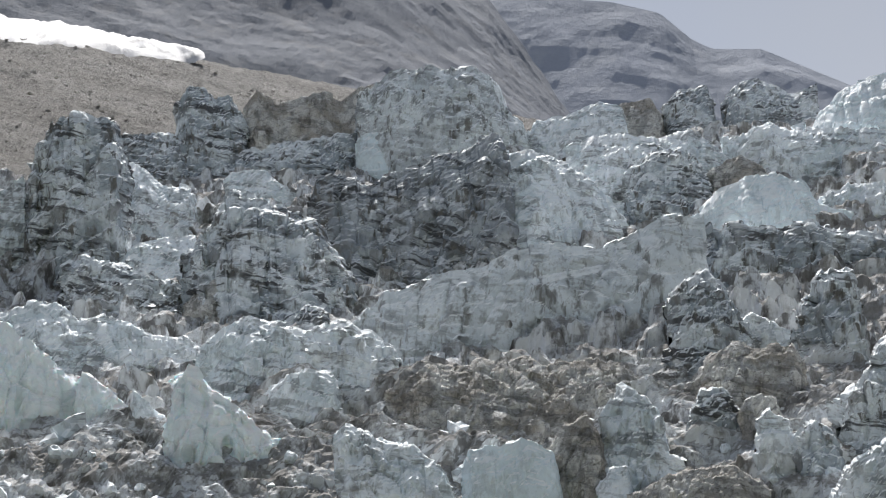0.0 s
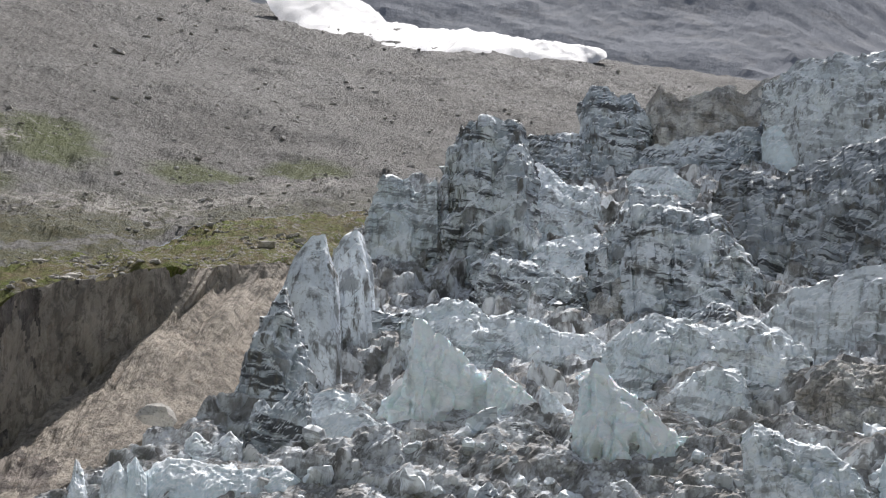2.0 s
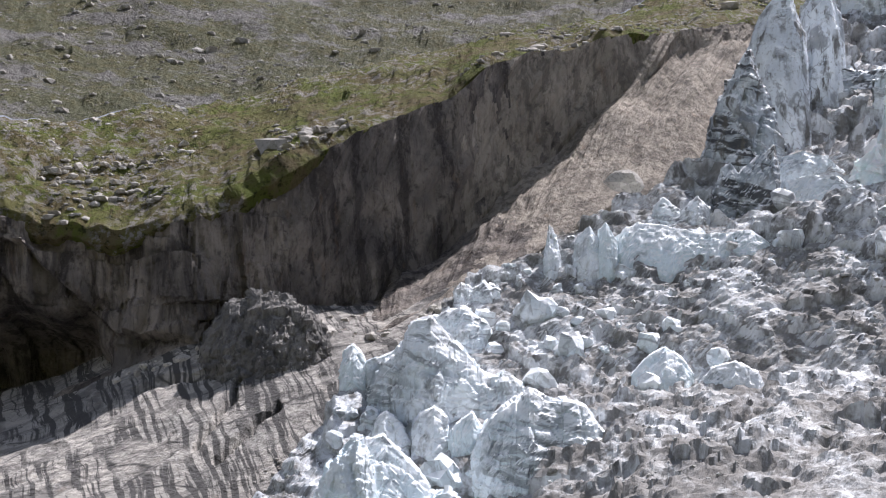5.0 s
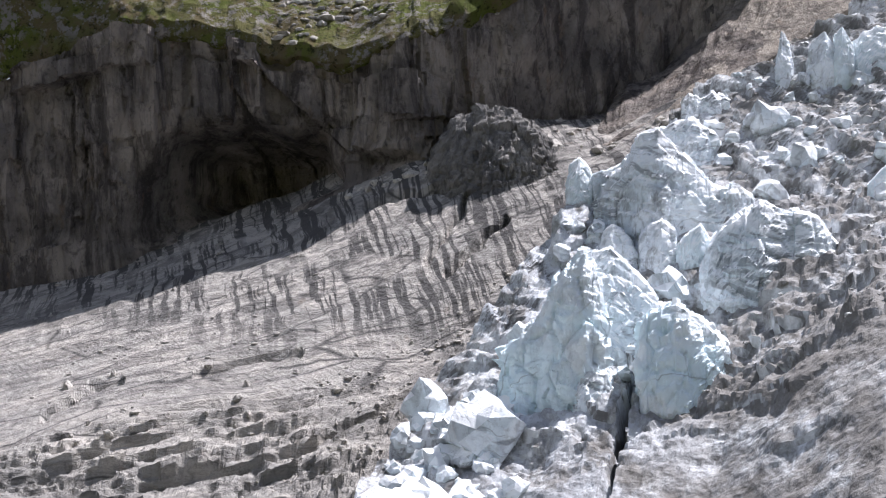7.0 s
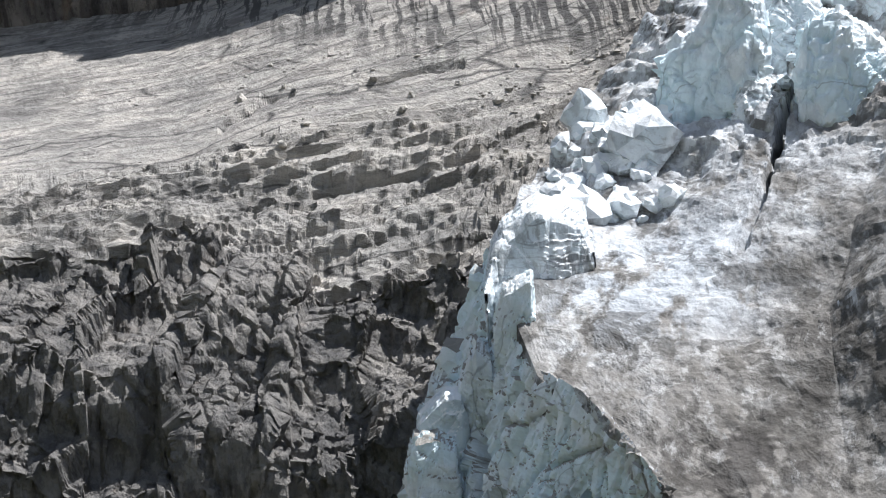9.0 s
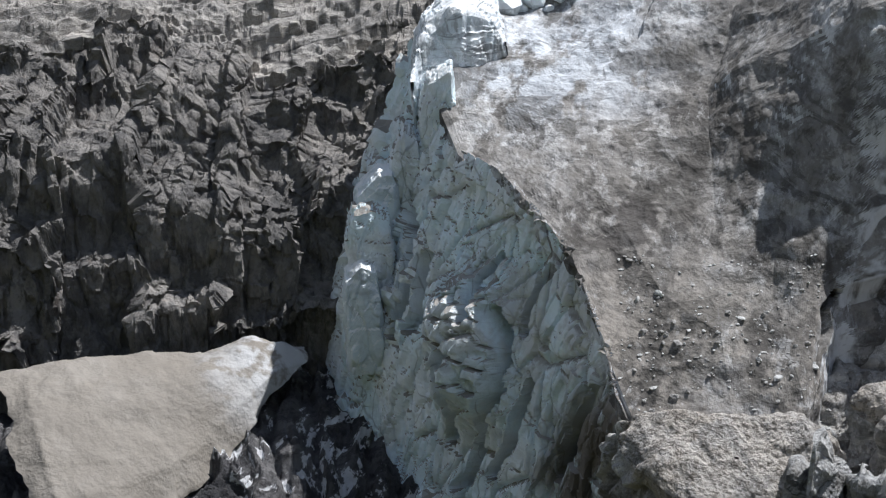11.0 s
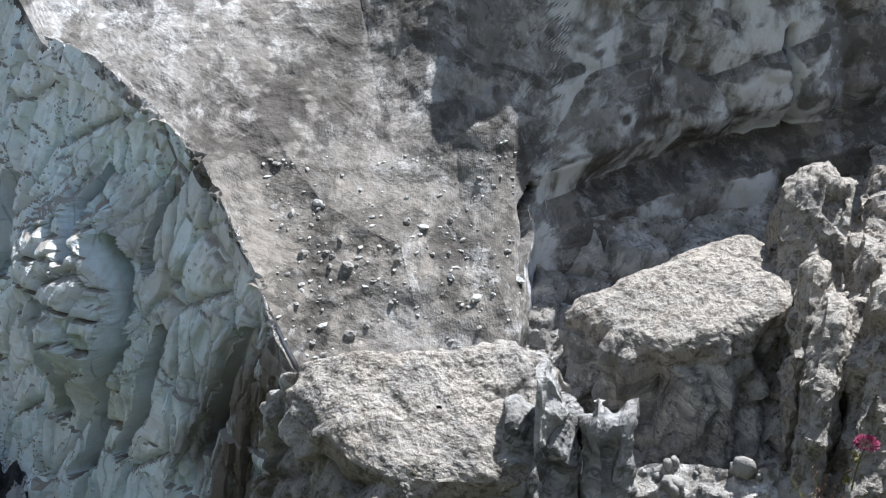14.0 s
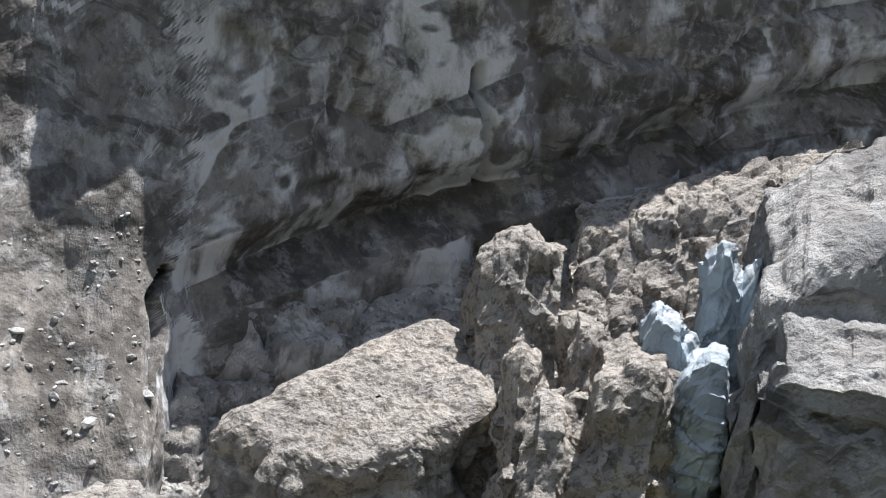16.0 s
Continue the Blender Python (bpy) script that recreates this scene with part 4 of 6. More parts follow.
d = 0.8 * w1 + 0.3 * w2 + 0.26 * blocks(p, (1.7, 1.7, 4.4), (6, 5, 42), 96, 0.3) + 0.05 * blocks(p, (0.7, 0.7, 1.3), (5, 10, 35), 97, 0.3) - 0.6 * np.exp(-gw1 * 34) - 0.22 * np.exp(-gw2 * 22) + 0.08 * fbm(p, 0.7, 3, 0.6, 93)
CLEFTS = [[(46.47, -27.68), (46.28, -29.72), (46.83, -31.73), (49.05, -35.36), (49.72, -36.06)],
          [(48.57, -29.86), (49.07, -32.61), (50.13, -33.79)],
          [(51.84, -21.52), (51.98, -25.30), (52.96, -28.51)],
          [(47.00, -25.00), (47.67, -26.34), (47.35, -28.14)],
          [(44.30, -25.60), (44.98, -26.45), (45.51, -28.73)],
          [(45.18, -31.29), (46.53, -34.26), (47.85, -35.69)],
          [(41.70, -31.60), (42.22, -32.38), (43.83, -35.86)],
          [(50.92, -24.87), (51.47, -26.35), (51.95, -28.34)]]
az_w, el_w = np.degrees(np.arctan2(-p[:, 0], p[:, 1])), np.degrees(np.arctan2(p[:, 2] - EYE, np.hypot(p[:, 0], p[:, 1])))
bulge = np.exp(-((az_w - 48.3) / 1.9) ** 4 - ((el_w + 29.5) / 3.6) ** 4)
w3, gw3, _ = facets(p, 1.3, 98, 1.2, (1, 1, 1.1), 70.0)
d = d + bulge * (2.8 + 1.1 * w3 - 0.9 * np.exp(-gw3 * 20))
d = d - 7.0 * np.clip(1.6 * grooves(p, CLEFTS, 0.3), 0, 1)
front_v = push(v, -d * edge_fade(v, 40, 0))
front = grid_mesh("ice_front", front_v, ice_wall)
front.data.materials.append(ice_debris)
# the crest, and the low end towards the shelf, are as dirty as the glacier behind them
crest_row = int(np.argmin(np.linalg.norm(v[:, 0] - polar(*WALL[0][0]), axis=-1)))
reach = crest_row + 1 + 5 * vnoise(p / 1.6, 99).reshape(v.shape[:2]) + 10 * np.clip((44.5 - az_w) / 5.0, 0, 1).reshape(v.shape[:2])
front.data.polygons.foreach_set("material_index", (np.arange(v.shape[0])[:, None] < reach)[:-1, :-1].ravel().astype(np.int32))
tagged(front, "tall bluish fractured ice wall at the glacier snout", "glacier", kind="structure")

# the rubble shelf below the dark wall
v = spread([[(29.5, -43, 43), (18, -41, 45), (10, -40, 47), (2, -39, 49), (-8, -38, 51)],
            [(28.6, -37, 46), (18.5, -34.5, 49), (10, -32.5, 51), (3, -31, 53), (-8, -30, 55)],
            [(29.5, -27.4, 57.5), (21, -25.3, 63.5), (13, -22.5, 70), (6, -19.6, 77), (-8, -16.8, 90)]], 0.1)
p = flat(v)
b1, gb1, _ = facets(p, 3.4, 101, 1.0)
b2, gb2, _ = facets(p, 1.0, 102, 1.0)
d = 0.8 * b1 + 0.35 * b2 - 0.6 * np.exp(-gb1 * 10) + 0.2 * fbm(p, 0.8, 3, 0.6, 103)
shelf_v = push(v, d)
tagged(grid_mesh("ice_shelf", shelf_v, ice_brown), "rubble-covered brown ice shelf under the shaded wall", "glacier", kind="structure")

# snow lying above the scree, and before the ice front
v = spread([[(25.6, 24.6, 570), (24.62, 23.29, 568), (22.45, 22.75, 568), (20.0, 22.35, 558), (17.6, 22.25, 568), (14.1, 22.0, 610), (11.4, 21.6, 614), (10.65, 21.97, 616)],
            [(22.3, 24.9, 640), (21.0, 24.27, 640), (20.0, 23.39, 640), (18.05, 23.17, 640), (15.6, 23.02, 640), (14.0, 22.6, 650), (12.64, 22.5, 650), (10.7, 22.1, 650)]], 0.1)
p = flat(v)
v = push(v, 4.0 * fbm(p, 14, 5, 0.75, 111) + 0.6 * fbm(p, 5, 4, 0.7, 112) - 3.0 * (1 - edge_fade(v, 3, 5)) ** 2, (0, 0, 1))
tagged(grid_mesh("snow_patch", v, snow, True), "bright old snow band along the top of the scree", "snow", kind="structure")
v = spread([[(74, -36, 54), (66, -35, 57), (64.2, -33.6, 60), (61.2, -31.4, 63), (58.2, -29.4, 67)],
            [(74, -30, 62), (66, -30, 63.5), (62.6, -29.6, 65), (60.2, -29, 67), (57.9, -28.8, 68.5)],
            [(74, -26.8, 68), (66, -27.4, 69), (63, -27.9, 69), (60.3, -27.6, 69.5), (57.8, -28.4, 69.5)]], 0.14)
p = flat(v)
rim = 1 - edge_fade(v, 8, 8)
v = push(v, 0.7 * fbm(p, 6, 4, 0.6, 113) + 0.12 * fbm(p, 0.9, 3, 0.6, 114) - 0.9 * rim, (0, 0, 1))
v = push(v, 1.6 * rim * fbm(p, 3.0, 4, 0.6, 115), (0.5, 0.85, 0))
tagged(grid_mesh("snow_field", v, snow_dirty, True), "dirty snow field lying in the hollow below the rocks", "snow", kind="structure")

# a heap of fallen ice and stones before the blocks
v = spread([[(27.41, -50.21, 40.6), (24.82, -49.52, 40.6), (21.70, -48.94, 40.6), (17.82, -48.36, 40.6), (12.50, -47.56, 40.6)], [(27.41, -41.21, 41.3), (24.82, -40.52, 41.3), (21.70, -39.94, 41.3), (17.82, -39.36, 41.3), (12.50, -38.56, 41.3)], [(27.77, -37.86, 44.5), (25.31, -36.86, 44.5), (22.35, -36.08, 44.5), (18.56, -35.78, 44.5), (13.33, -35.40, 44.5)]], 0.12)
p = flat(v)
f1, g1, _ = facets(p, 0.7, 121, 1.0, soft=25.0)
heap_v = push(v, 0.35 * f1 + 0.3 * fbm(p, 1.5, 3, 0.6, 122))
tagged(grid_mesh("rubble_heap", heap_v, ice_brown), "heap of fallen ice and stones below the ice front", "rubble", kind="structure")

# ---- seracs and blocks of ice ----
LOOKS = {
    "grey": (ice_grey, "grey dirt-veined serac standing in the broken icefall"),
    "pale": (ice_pale, "pale blue-white serac with a sunlit crest"),
    "blue": (ice_blue, "clean bluish ice serac with smooth faces"),
    "dark": (ice_dark, "huge dark serac crossed by tilted dirt bands"),
    "brown": (ice_brown, "brown debris-covered mass of broken ice"),
    "streak": (ice_streak, "tall grey ice tower with dark melt streaks"),
    "slab": (ice_slab, "broad smooth grey ice wall with small dark pockets"),
    "fin": (ice_fin, "pointed translucent ice fin with a bright rim"),
    "flute": (ice_flute, "fluted white ice tower split by dark clefts"),
    "wall": (ice_wall, "upright bluish ice pillar on the glacier front"),
    "cleft": (ice_cleft, "smooth blue-grey ice blade in a cleft"),
    "layered": (ice_layered, "grey dirty ice mass with level dirt layers"),
    "spur": (rock_face, "dark ribbed rock spur at the foot of the cliff"),
    "rubble": (ice_rubble, "flat-topped ice block covered with pale rubble"),
}


cell = {}
for x, y, z in flat(glacier_v)[::3]:
    cell.setdefault((int(x // 2), int(y // 2)), []).append(z)
cell = {k: float(np.mean(q)) for k, q in cell.items()}


def ice_level(x, y, other):
    """The height of the glacier below a place, or other beyond its edge."""
    return cell.get((int(x // 2), int(y // 2)), other)


def ice_table(corners, drop, seed):
    """A big fallen block: a worn, rubble-strewn top through four corners, and broken sides."""
    c = np.array([polar(*q) for q in corners])
    th = np.linspace(0, 2 * math.pi, 300)[:-1]
    e = (np.abs(np.cos(th)) ** 5 + np.abs(np.sin(th)) ** 5) ** -0.2
    rim_u, rim_v = 0.5 + 0.5 * e * np.cos(th), 0.5 + 0.5 * e * np.sin(th)
    s = np.r_[np.linspace(0.02, 1, 70), np.linspace(1, 2, 90)[1:]]
    k = np.minimum(s, 1.0)[:, None]
    u, w = 0.5 + (rim_u - 0.5) * k, 0.5 + (rim_v - 0.5) * k
    u, w = u[..., None], w[..., None]
    v = c[0] * (1 - u) * (1 - w) + c[1] * u * (1 - w) + c[2] * u * w + c[3] * (1 - u) * w
    centre = c.mean(0)
    v = centre + (v - centre) * 1.08
    down = np.maximum(s - 1, 0)
    v = v + (v - centre) * (1, 1, 0) * (0.42 * down ** 0.8)[:, None, None]
    v[..., 2] -= (drop * down + 0.7 * np.clip((s - 0.7) / 0.3, 0, 1) ** 2.2)[:, None]
    nrm = grid_normals(np.concatenate([v, v[:, :1]], 1))[:, :-1]
    if nrm[5, :, 2].mean() < 0:
        nrm = -nrm
    p = flat(v)
    f, g, _ = facets(p, 2.4, seed, 1.1, (1, 1, 1.2), 30.0)
    side = np.clip(s - 0.9, 0, 1)[:, None] * np.ones(len(th))
    side = np.clip(side * 4, 0, 1).ravel()
    d = (0.12 + 0.88 * side) * f + (0.22 + 0.2 * side) * fbm(p, 2.2, 3, 0.6, seed + 9) + (0.13 + 0.12 * side) * fbm(p, 0.45, 4, 0.65, seed + 4)
    d = d - side * (0.5 * np.exp(-g * 10) + 1.3 * np.clip(fbm(p * (1, 1, 0.35), 1.8, 3, 0.5, seed + 2, True) - 0.1, 0, 1))
    v = v + nrm * d.reshape(v.shape[:2])[..., None]
    base = centre - (0, 0, drop)
    ob = new("ice_block")
    ob.location = base
    v = v - base
    grid_mesh("top", v[:72], ice_rubble, closed=True, parent=ob)
    grid_mesh("side", v[71:], ice_brown, closed=True, parent=ob)
    tagged(ob, LOOKS["rubble"][1], "ice block", "blocks on the ice shelf")


def serac(name, look_of, top, dist, drop, thick, seed, lean=0.35, rough=0.8, tilt=0.0, rim=0.0):
    """A wall or block of ice: its crest runs through top (bearing, elevation) at the level distances dist,
    its face falls by drop metres towards the valley, and it is thick metres deep."""
    top = np.array(top)
    hs = np.interp(np.linspace(0, 1, len(top)), np.linspace(0, 1, len(dist)), dist)
    crest = polar(top[:, 0], top[:, 1], hs)
    seg = np.r_[0, np.cumsum(np.linalg.norm(np.diff(crest, axis=0), axis=1))]
    step = max(0.09, hs.mean() * 0.0013)
    n = max(12, int(seg[-1] / step))
    at = np.linspace(0, seg[-1], n)
    line = np.stack([np.interp(at, seg, crest[:, k]) for k in range(3)], 1)
    u = np.linspace(0, 1, n)
    jag = fbm(np.stack([at, np.full(n, seed * 3.7), np.zeros(n)], 1), 0.9 + 0.06 * drop, 4, 0.6, seed)
    tooth = blocks(np.stack([at, np.full(n, seed * 2.3), np.zeros(n)], 1), (0.8 + 0.05 * drop, 9.0, 9.0), (0, 0, 0), seed + 11, 0.3)
    line[:, 2] += (jag * 0.05 + tooth * 0.028 * (rim == 0 and look_of not in ("fin", "flute"))) * drop * rough
    away = line * (1, 1, 0)
    away /= np.linalg.norm(away, axis=1, keepdims=True)
    line += away * (fbm(np.stack([at, np.full(n, seed * 1.9), np.ones(n)], 1), 5.0, 3, 0.6, seed + 3) * 0.12 * drop * rough)[:, None]
    end = np.clip(np.minimum(u, 1 - u) / 0.14, 0, 1)
    end = np.sqrt(end)[:, None]
    floor_z = line[:, 2].min() - 0.5 * drop
    foot = line - away * end * lean * drop
    tall = line[:, 2] - np.array([min(ice_level(q[0], q[1], floor_z) - 1.0, z - 0.5 * drop) for q, z in zip(foot, line[:, 2])])
    tall = np.convolve(np.pad(np.minimum(tall, 2.2 * drop), 4, mode="edge"), np.ones(9) / 9, "valid")
    m = max(8, int(tall.mean() / step))
    s = np.linspace(0, 1, m)
    face = np.stack([-lean * (1 - s) - 0.07 * np.sin(s * math.pi), -(1 - s)], 1)
    m2 = max(5, int(thick / step / 1.5))
    k = np.linspace(0, 1, m2)[1:]
    cap = np.stack([thick * k, tilt * thick * k + 0.05 * thick * np.sin(k * math.pi) - 0.12 * thick * k * k * (tilt == 0)], 1)
    k = np.linspace(0, 1, 7)[1:]
    up = np.array((0, 0, 1.0))
    v = np.concatenate([
        line[None] + (face[:, None, :1] * tall[None, :, None]) * end * away + (face[:, None, 1:] * tall[None, :, None]) * up,
        line[None] + cap[:, None, :1] * end * away + cap[:, None, 1:] * up,
        line[None] + (thick + 0.2 * k[:, None, None] * tall[None, :, None]) * end * away + (cap[-1, 1] - k[:, None, None] * tall[None, :, None]) * up])
    if rim:
        # a worn, rounded rim
        inset = np.r_[1 - 0 * s, 1 - np.clip(cap[:, 0] / (2.2 * rim), 0, 1), 0 * np.arange(6)]
        v[..., 2] -= (rim * inset ** 2)[:, None]
    nrm = grid_normals(v)
    if (nrm[m // 2] * away).sum() > 0:
        nrm = -nrm
    p = flat(v)
    big = min(6.0, max(1.2, drop * 0.3))
    f1, g1, _ = facets(p, big, seed, 1.4, (1, 1, 1.5), 90.0)
    f2, g2, _ = facets(p, big * 0.36, seed + 7, 1.2, (1, 1, 1.2), 90.0)
    d = 0.40 * big * f1 + 0.08 * big * f2 + 0.09 * big * blocks(p, (0.5 * big, 0.5 * big, 0.8 * big), (8, 10, 13 * seed % 90), seed + 20) - 0.16 * big * np.exp(-g1 * 16) + 0.03 * big * fbm(p, big * 0.4, 4, 0.6, seed + 9)
    # broken layers: each juts out upwards and ends in a ledge
    way_x = line[-1] - line[0]
    way_x = way_x / np.linalg.norm(way_x)
    dip = (-0.45, -0.25, 0.2, 0.4)[seed % 4]
    bed = p[:, 2] + dip * (p @ way_x) + 0.7 * big * fbm(p, 1.6 * big, 3, 0.5, seed + 31)
    layered = 0.35 if look_of in ("fin", "blue", "flute", "slab") else 1.0
    d = d + layered * big * (0.13 * saw(bed / (0.55 * big)) * np.clip(0.5 + 1.4 * vnoise(p / (1.3 * big), seed + 32), 0, 1)
                             + 0.06 * saw(bed / (0.19 * big)) * np.clip(0.4 + 1.4 * vnoise(p / (0.8 * big), seed + 33), 0, 1))
    if hs.mean() < 56 and look_of in ("rubble", "brown", "grey", "layered", "streak"):
        soft, _, _ = facets(p, 1.9, seed, 1.1, (1, 1, 1.2), 30.0)
        side = 1 - np.abs(nrm[..., 2]).ravel()
        d = 0.5 * soft + 0.35 * fbm(p, 1.6, 4, 0.6, seed + 9) + 0.22 * fbm(p, 0.4, 3, 0.65, seed + 4) - 0.7 * side * np.clip(fbm(p * (1, 1, 0.3), 1.5, 3, 0.5, seed + 2, True), 0, 1)
    if look_of == "flute":
        d = 0.3 * d + 2.6 * fbm(p * (1, 1, 0.1), 4.2, 3, 0.45, seed, True)
    hold = np.ones(len(v))
    hold[m - max(2, m // 8):m + 2] = 1.0 if rim else 0.45
    v = v + nrm * (d.reshape(v.shape[:2]) * hold[:, None] * rough)[..., None]
    mat, label = LOOKS[look_of]
    base = line.mean(0) * (1, 1, 0) + (0, 0, v[..., 2].min())
    ob = new(name)
    ob.location = base
    v = v - base
    last = m + len(cap)
    grid_mesh("face", v[:m], mat, parent=ob)
    grid_mesh("crown", v[m - 1:last], mat, parent=ob)
    grid_mesh("back", v[last - 1:], mat, parent=ob)
    category, group = {"ice_block": ("ice block", "blocks on the ice shelf"), "rock_spur": ("rock", "")}.get(name, ("serac", "seracs of the glacier"))
    tagged(ob, label, category, group)
    return ob


serac("rock_spur", "spur", [(46.76, 0.71), (45.72, 2.42), (44.34, 2.91), (43.31, 2.97), (42.28, 2.10), (41.38, 0.67), (41.15, -0.47)], (144, 142), 6, 6, 109, lean=0.5, rough=1.3)
serac("serac", "grey", [(12.26, 18.12), (11.96, 18.72), (11.78, 19.84), (11.35, 20.57), (10.76, 20.50), (10.31, 20.04), (9.71, 20.14), (9.26, 19.45), (8.94, 18.76)], (298.4, 298.4), 14, 8, 1, lean=0.3)
serac("serac", "brown", [(9.13, 19.67), (8.50, 20.33), (7.69, 19.74), (6.48, 19.98), (5.62, 20.10), (5.04, 19.74), (4.03, 20.25), (2.80, 20.47)], (300, 300), 14, 8, 2, lean=0.3, rough=0.75)
serac("serac", "streak", [(4.30, 19.92), (3.54, 20.34), (2.77, 20.86), (1.06, 20.86), (-0.40, 20.70), (-1.35, 20.44), (-1.79, 19.94), (-2.18, 18.88), (-3.05, 17.89), (-3.60, 17.37)], (289, 289), 24, 12, 3, rough=0.7)
serac("serac", "grey", [(18.85, 13.99), (18.30, 15.09), (17.97, 16.63), (17.17, 18.73), (16.71, 19.51), (15.91, 19.67), (15.35, 19.19), (14.55, 18.97), (14.22, 18.19), (13.95, 17.29)], (226.5, 226.5), 32, 10, 4, lean=0.25)
serac("serac", "pale", [(15.73, 16.63), (15.50, 17.19), (15.04, 17.52), (13.78, 17.62), (12.76, 16.82), (11.40, 16.23), (11.15, 15.31)], (242.2, 242.2), 14, 7, 5, lean=0.5)
serac("serac", "grey", [(14.21, 18.63), (12.24, 18.72), (11.56, 18.11), (9.93, 17.77), (9.45, 17.98), (7.54, 18.21), (6.10, 18.31), (4.16, 18.50)], (294, 294), 11, 7, 6, lean=0.5, rough=0.9)
serac("serac", "blue", [(4.48, 18.00), (4.17, 18.32), (3.66, 18.63), (2.72, 18.35), (1.26, 18.41), (1.01, 17.88), (0.68, 17.17)], (286.5, 286.5), 9, 6, 7, lean=0.4, rough=0.5)
serac("serac", "pale", [(3.95, 18.72), (2.87, 19.50), (2.17, 19.22), (0.80, 18.10), (0.34, 17.83)], (294.8, 294.8), 10, 6, 8, lean=0.5, rough=0.7)
serac("serac", "dark", [(6.59, 16.05), (6.20, 16.60), (5.23, 16.82), (4.05, 16.53), (3.08, 16.65), (1.84, 17.14), (0.38, 17.38), (-0.86, 17.74), (-1.61, 18.02), (-2.09, 16.71), (-3.26, 15.22), (-4.36, 14.31), (-5.01, 13.78)], (224.1, 224.1), 28, 10, 9, lean=0.5, rough=0.7)
serac("serac", "grey", [(11.84, 13.41), (11.11, 14.52), (10.50, 15.29), (9.76, 16.18), (8.82, 16.26), (7.91, 15.54), (6.98, 15.38), (6.30, 14.77), (5.44, 13.34), (4.93, 12.16)], (204.9, 204.9), 20, 9, 10, lean=0.5)
serac("serac", "pale", [(10.09, 16.76), (9.73, 17.09), (8.31, 17.15), (7.86, 16.67), (6.94, 16.06)], (258.7, 258.7), 8, 6, 11, lean=0.4)
serac("serac", "grey", [(17.76, 14.20), (16.88, 14.64), (15.76, 15.19), (14.97, 15.18), (14.65, 14.39), (14.26, 13.71)], (223.2, 223.2), 12, 6, 12, lean=0.3)
serac("serac", "pale", [(14.67, 13.38), (13.75, 14.37), (12.60, 14.56), (11.34, 14.64), (11.24, 14.07)], (219.3, 219.3), 8, 5, 13, lean=0.6)
serac("serac", "grey", [(16.79, 13.09), (16.45, 13.41), (15.78, 13.85), (14.67, 13.49), (13.32, 13.23), (12.43, 12.75), (11.42, 12.26)], (206.1, 206.1), 13, 7, 14, lean=0.5, rough=1.0)
serac("serac", "brown", [(11.90, 11.72), (10.60, 12.80), (9.21, 12.85), (7.83, 12.67), (7.58, 11.97)], (199.6, 199.6), 10, 6, 15, lean=0.4, rough=0.75)
serac("serac", "grey", [(7.92, 10.85), (6.95, 11.59), (6.15, 11.32), (5.84, 10.73)], (188.2, 188.2), 8, 5, 16, lean=0.5, rough=1.0)
serac("serac", "pale", [(19.71, 11.15), (19.07, 11.58), (17.78, 12.11), (16.69, 11.98), (16.04, 11.40), (14.71, 11.48), (13.39, 10.76), (11.82, 10.47), (11.05, 9.87)], (178.3, 178.3), 10, 7, 17, lean=0.5)
serac("serac", "pale", [(11.52, 9.55), (11.16, 10.10), (10.22, 10.85), (9.28, 11.26), (8.38, 10.87), (7.01, 10.45), (5.60, 10.83), (4.46, 10.41), (3.57, 9.78), (3.28, 8.84)], (166.4, 166.4), 13, 8, 18, lean=0.5)
serac("serac", "pale", [(8.76, 7.60), (8.46, 8.26), (7.79, 8.90), (6.86, 8.96), (5.96, 8.68), (5.76, 7.30)], (154.7, 154.7), 10, 5, 19, lean=0.4)
serac("serac", "pale", [(8.00, 9.14), (7.52, 9.68), (6.93, 9.76), (6.63, 9.06), (5.46, 9.22), (4.29, 9.37), (3.64, 8.64)], (164, 164), 9, 5, 20, lean=0.5, rough=0.9)
serac("serac", "pale", [(6.09, 6.30), (5.61, 6.84), (4.51, 5.97), (3.16, 5.64), (1.86, 4.64), (1.38, 3.49)], (133.6, 133.6), 9, 5, 21, lean=0.5, rough=0.9)
serac("serac", "pale", [(-2.93, 17.90), (-3.33, 18.32), (-4.55, 18.42), (-6.04, 18.83), (-6.96, 18.50), (-7.11, 17.34)], (288.7, 288.7), 10, 7, 22, lean=0.5)
serac("serac", "brown", [(-6.59, 18.43), (-6.98, 18.66), (-8.17, 18.69), (-8.60, 17.96)], (296.4, 296.4), 8, 6, 23, lean=0.5, rough=0.75)
serac("serac", "grey", [(-8.59, 18.19), (-8.99, 18.59), (-9.38, 18.88), (-10.57, 18.90), (-10.75, 18.13)], (298.5, 298.5), 9, 6, 24, lean=0.4, rough=0.9)
serac("serac", "grey", [(-11.04, 18.09), (-11.45, 18.48), (-11.97, 18.86), (-12.67, 18.91), (-13.94, 18.11), (-14.99, 18.28)], (298, 298), 10, 8, 25, lean=0.5, rough=0.9)
serac("serac", "blue", [(-14.23, 16.16), (-14.94, 17.17), (-15.95, 17.90), (-17.12, 18.25), (-17.74, 18.25), (-19.45, 17.72)], (261.4, 261.4), 16, 12, 26, lean=0.6, rough=0.5)
serac("serac", "pale", [(-4.42, 17.18), (-4.91, 17.35), (-5.65, 17.51), (-6.84, 17.49), (-7.98, 17.12), (-9.65, 17.26), (-10.71, 16.44), (-11.39, 15.44)], (243.7, 243.7), 12, 9, 27, lean=0.6)
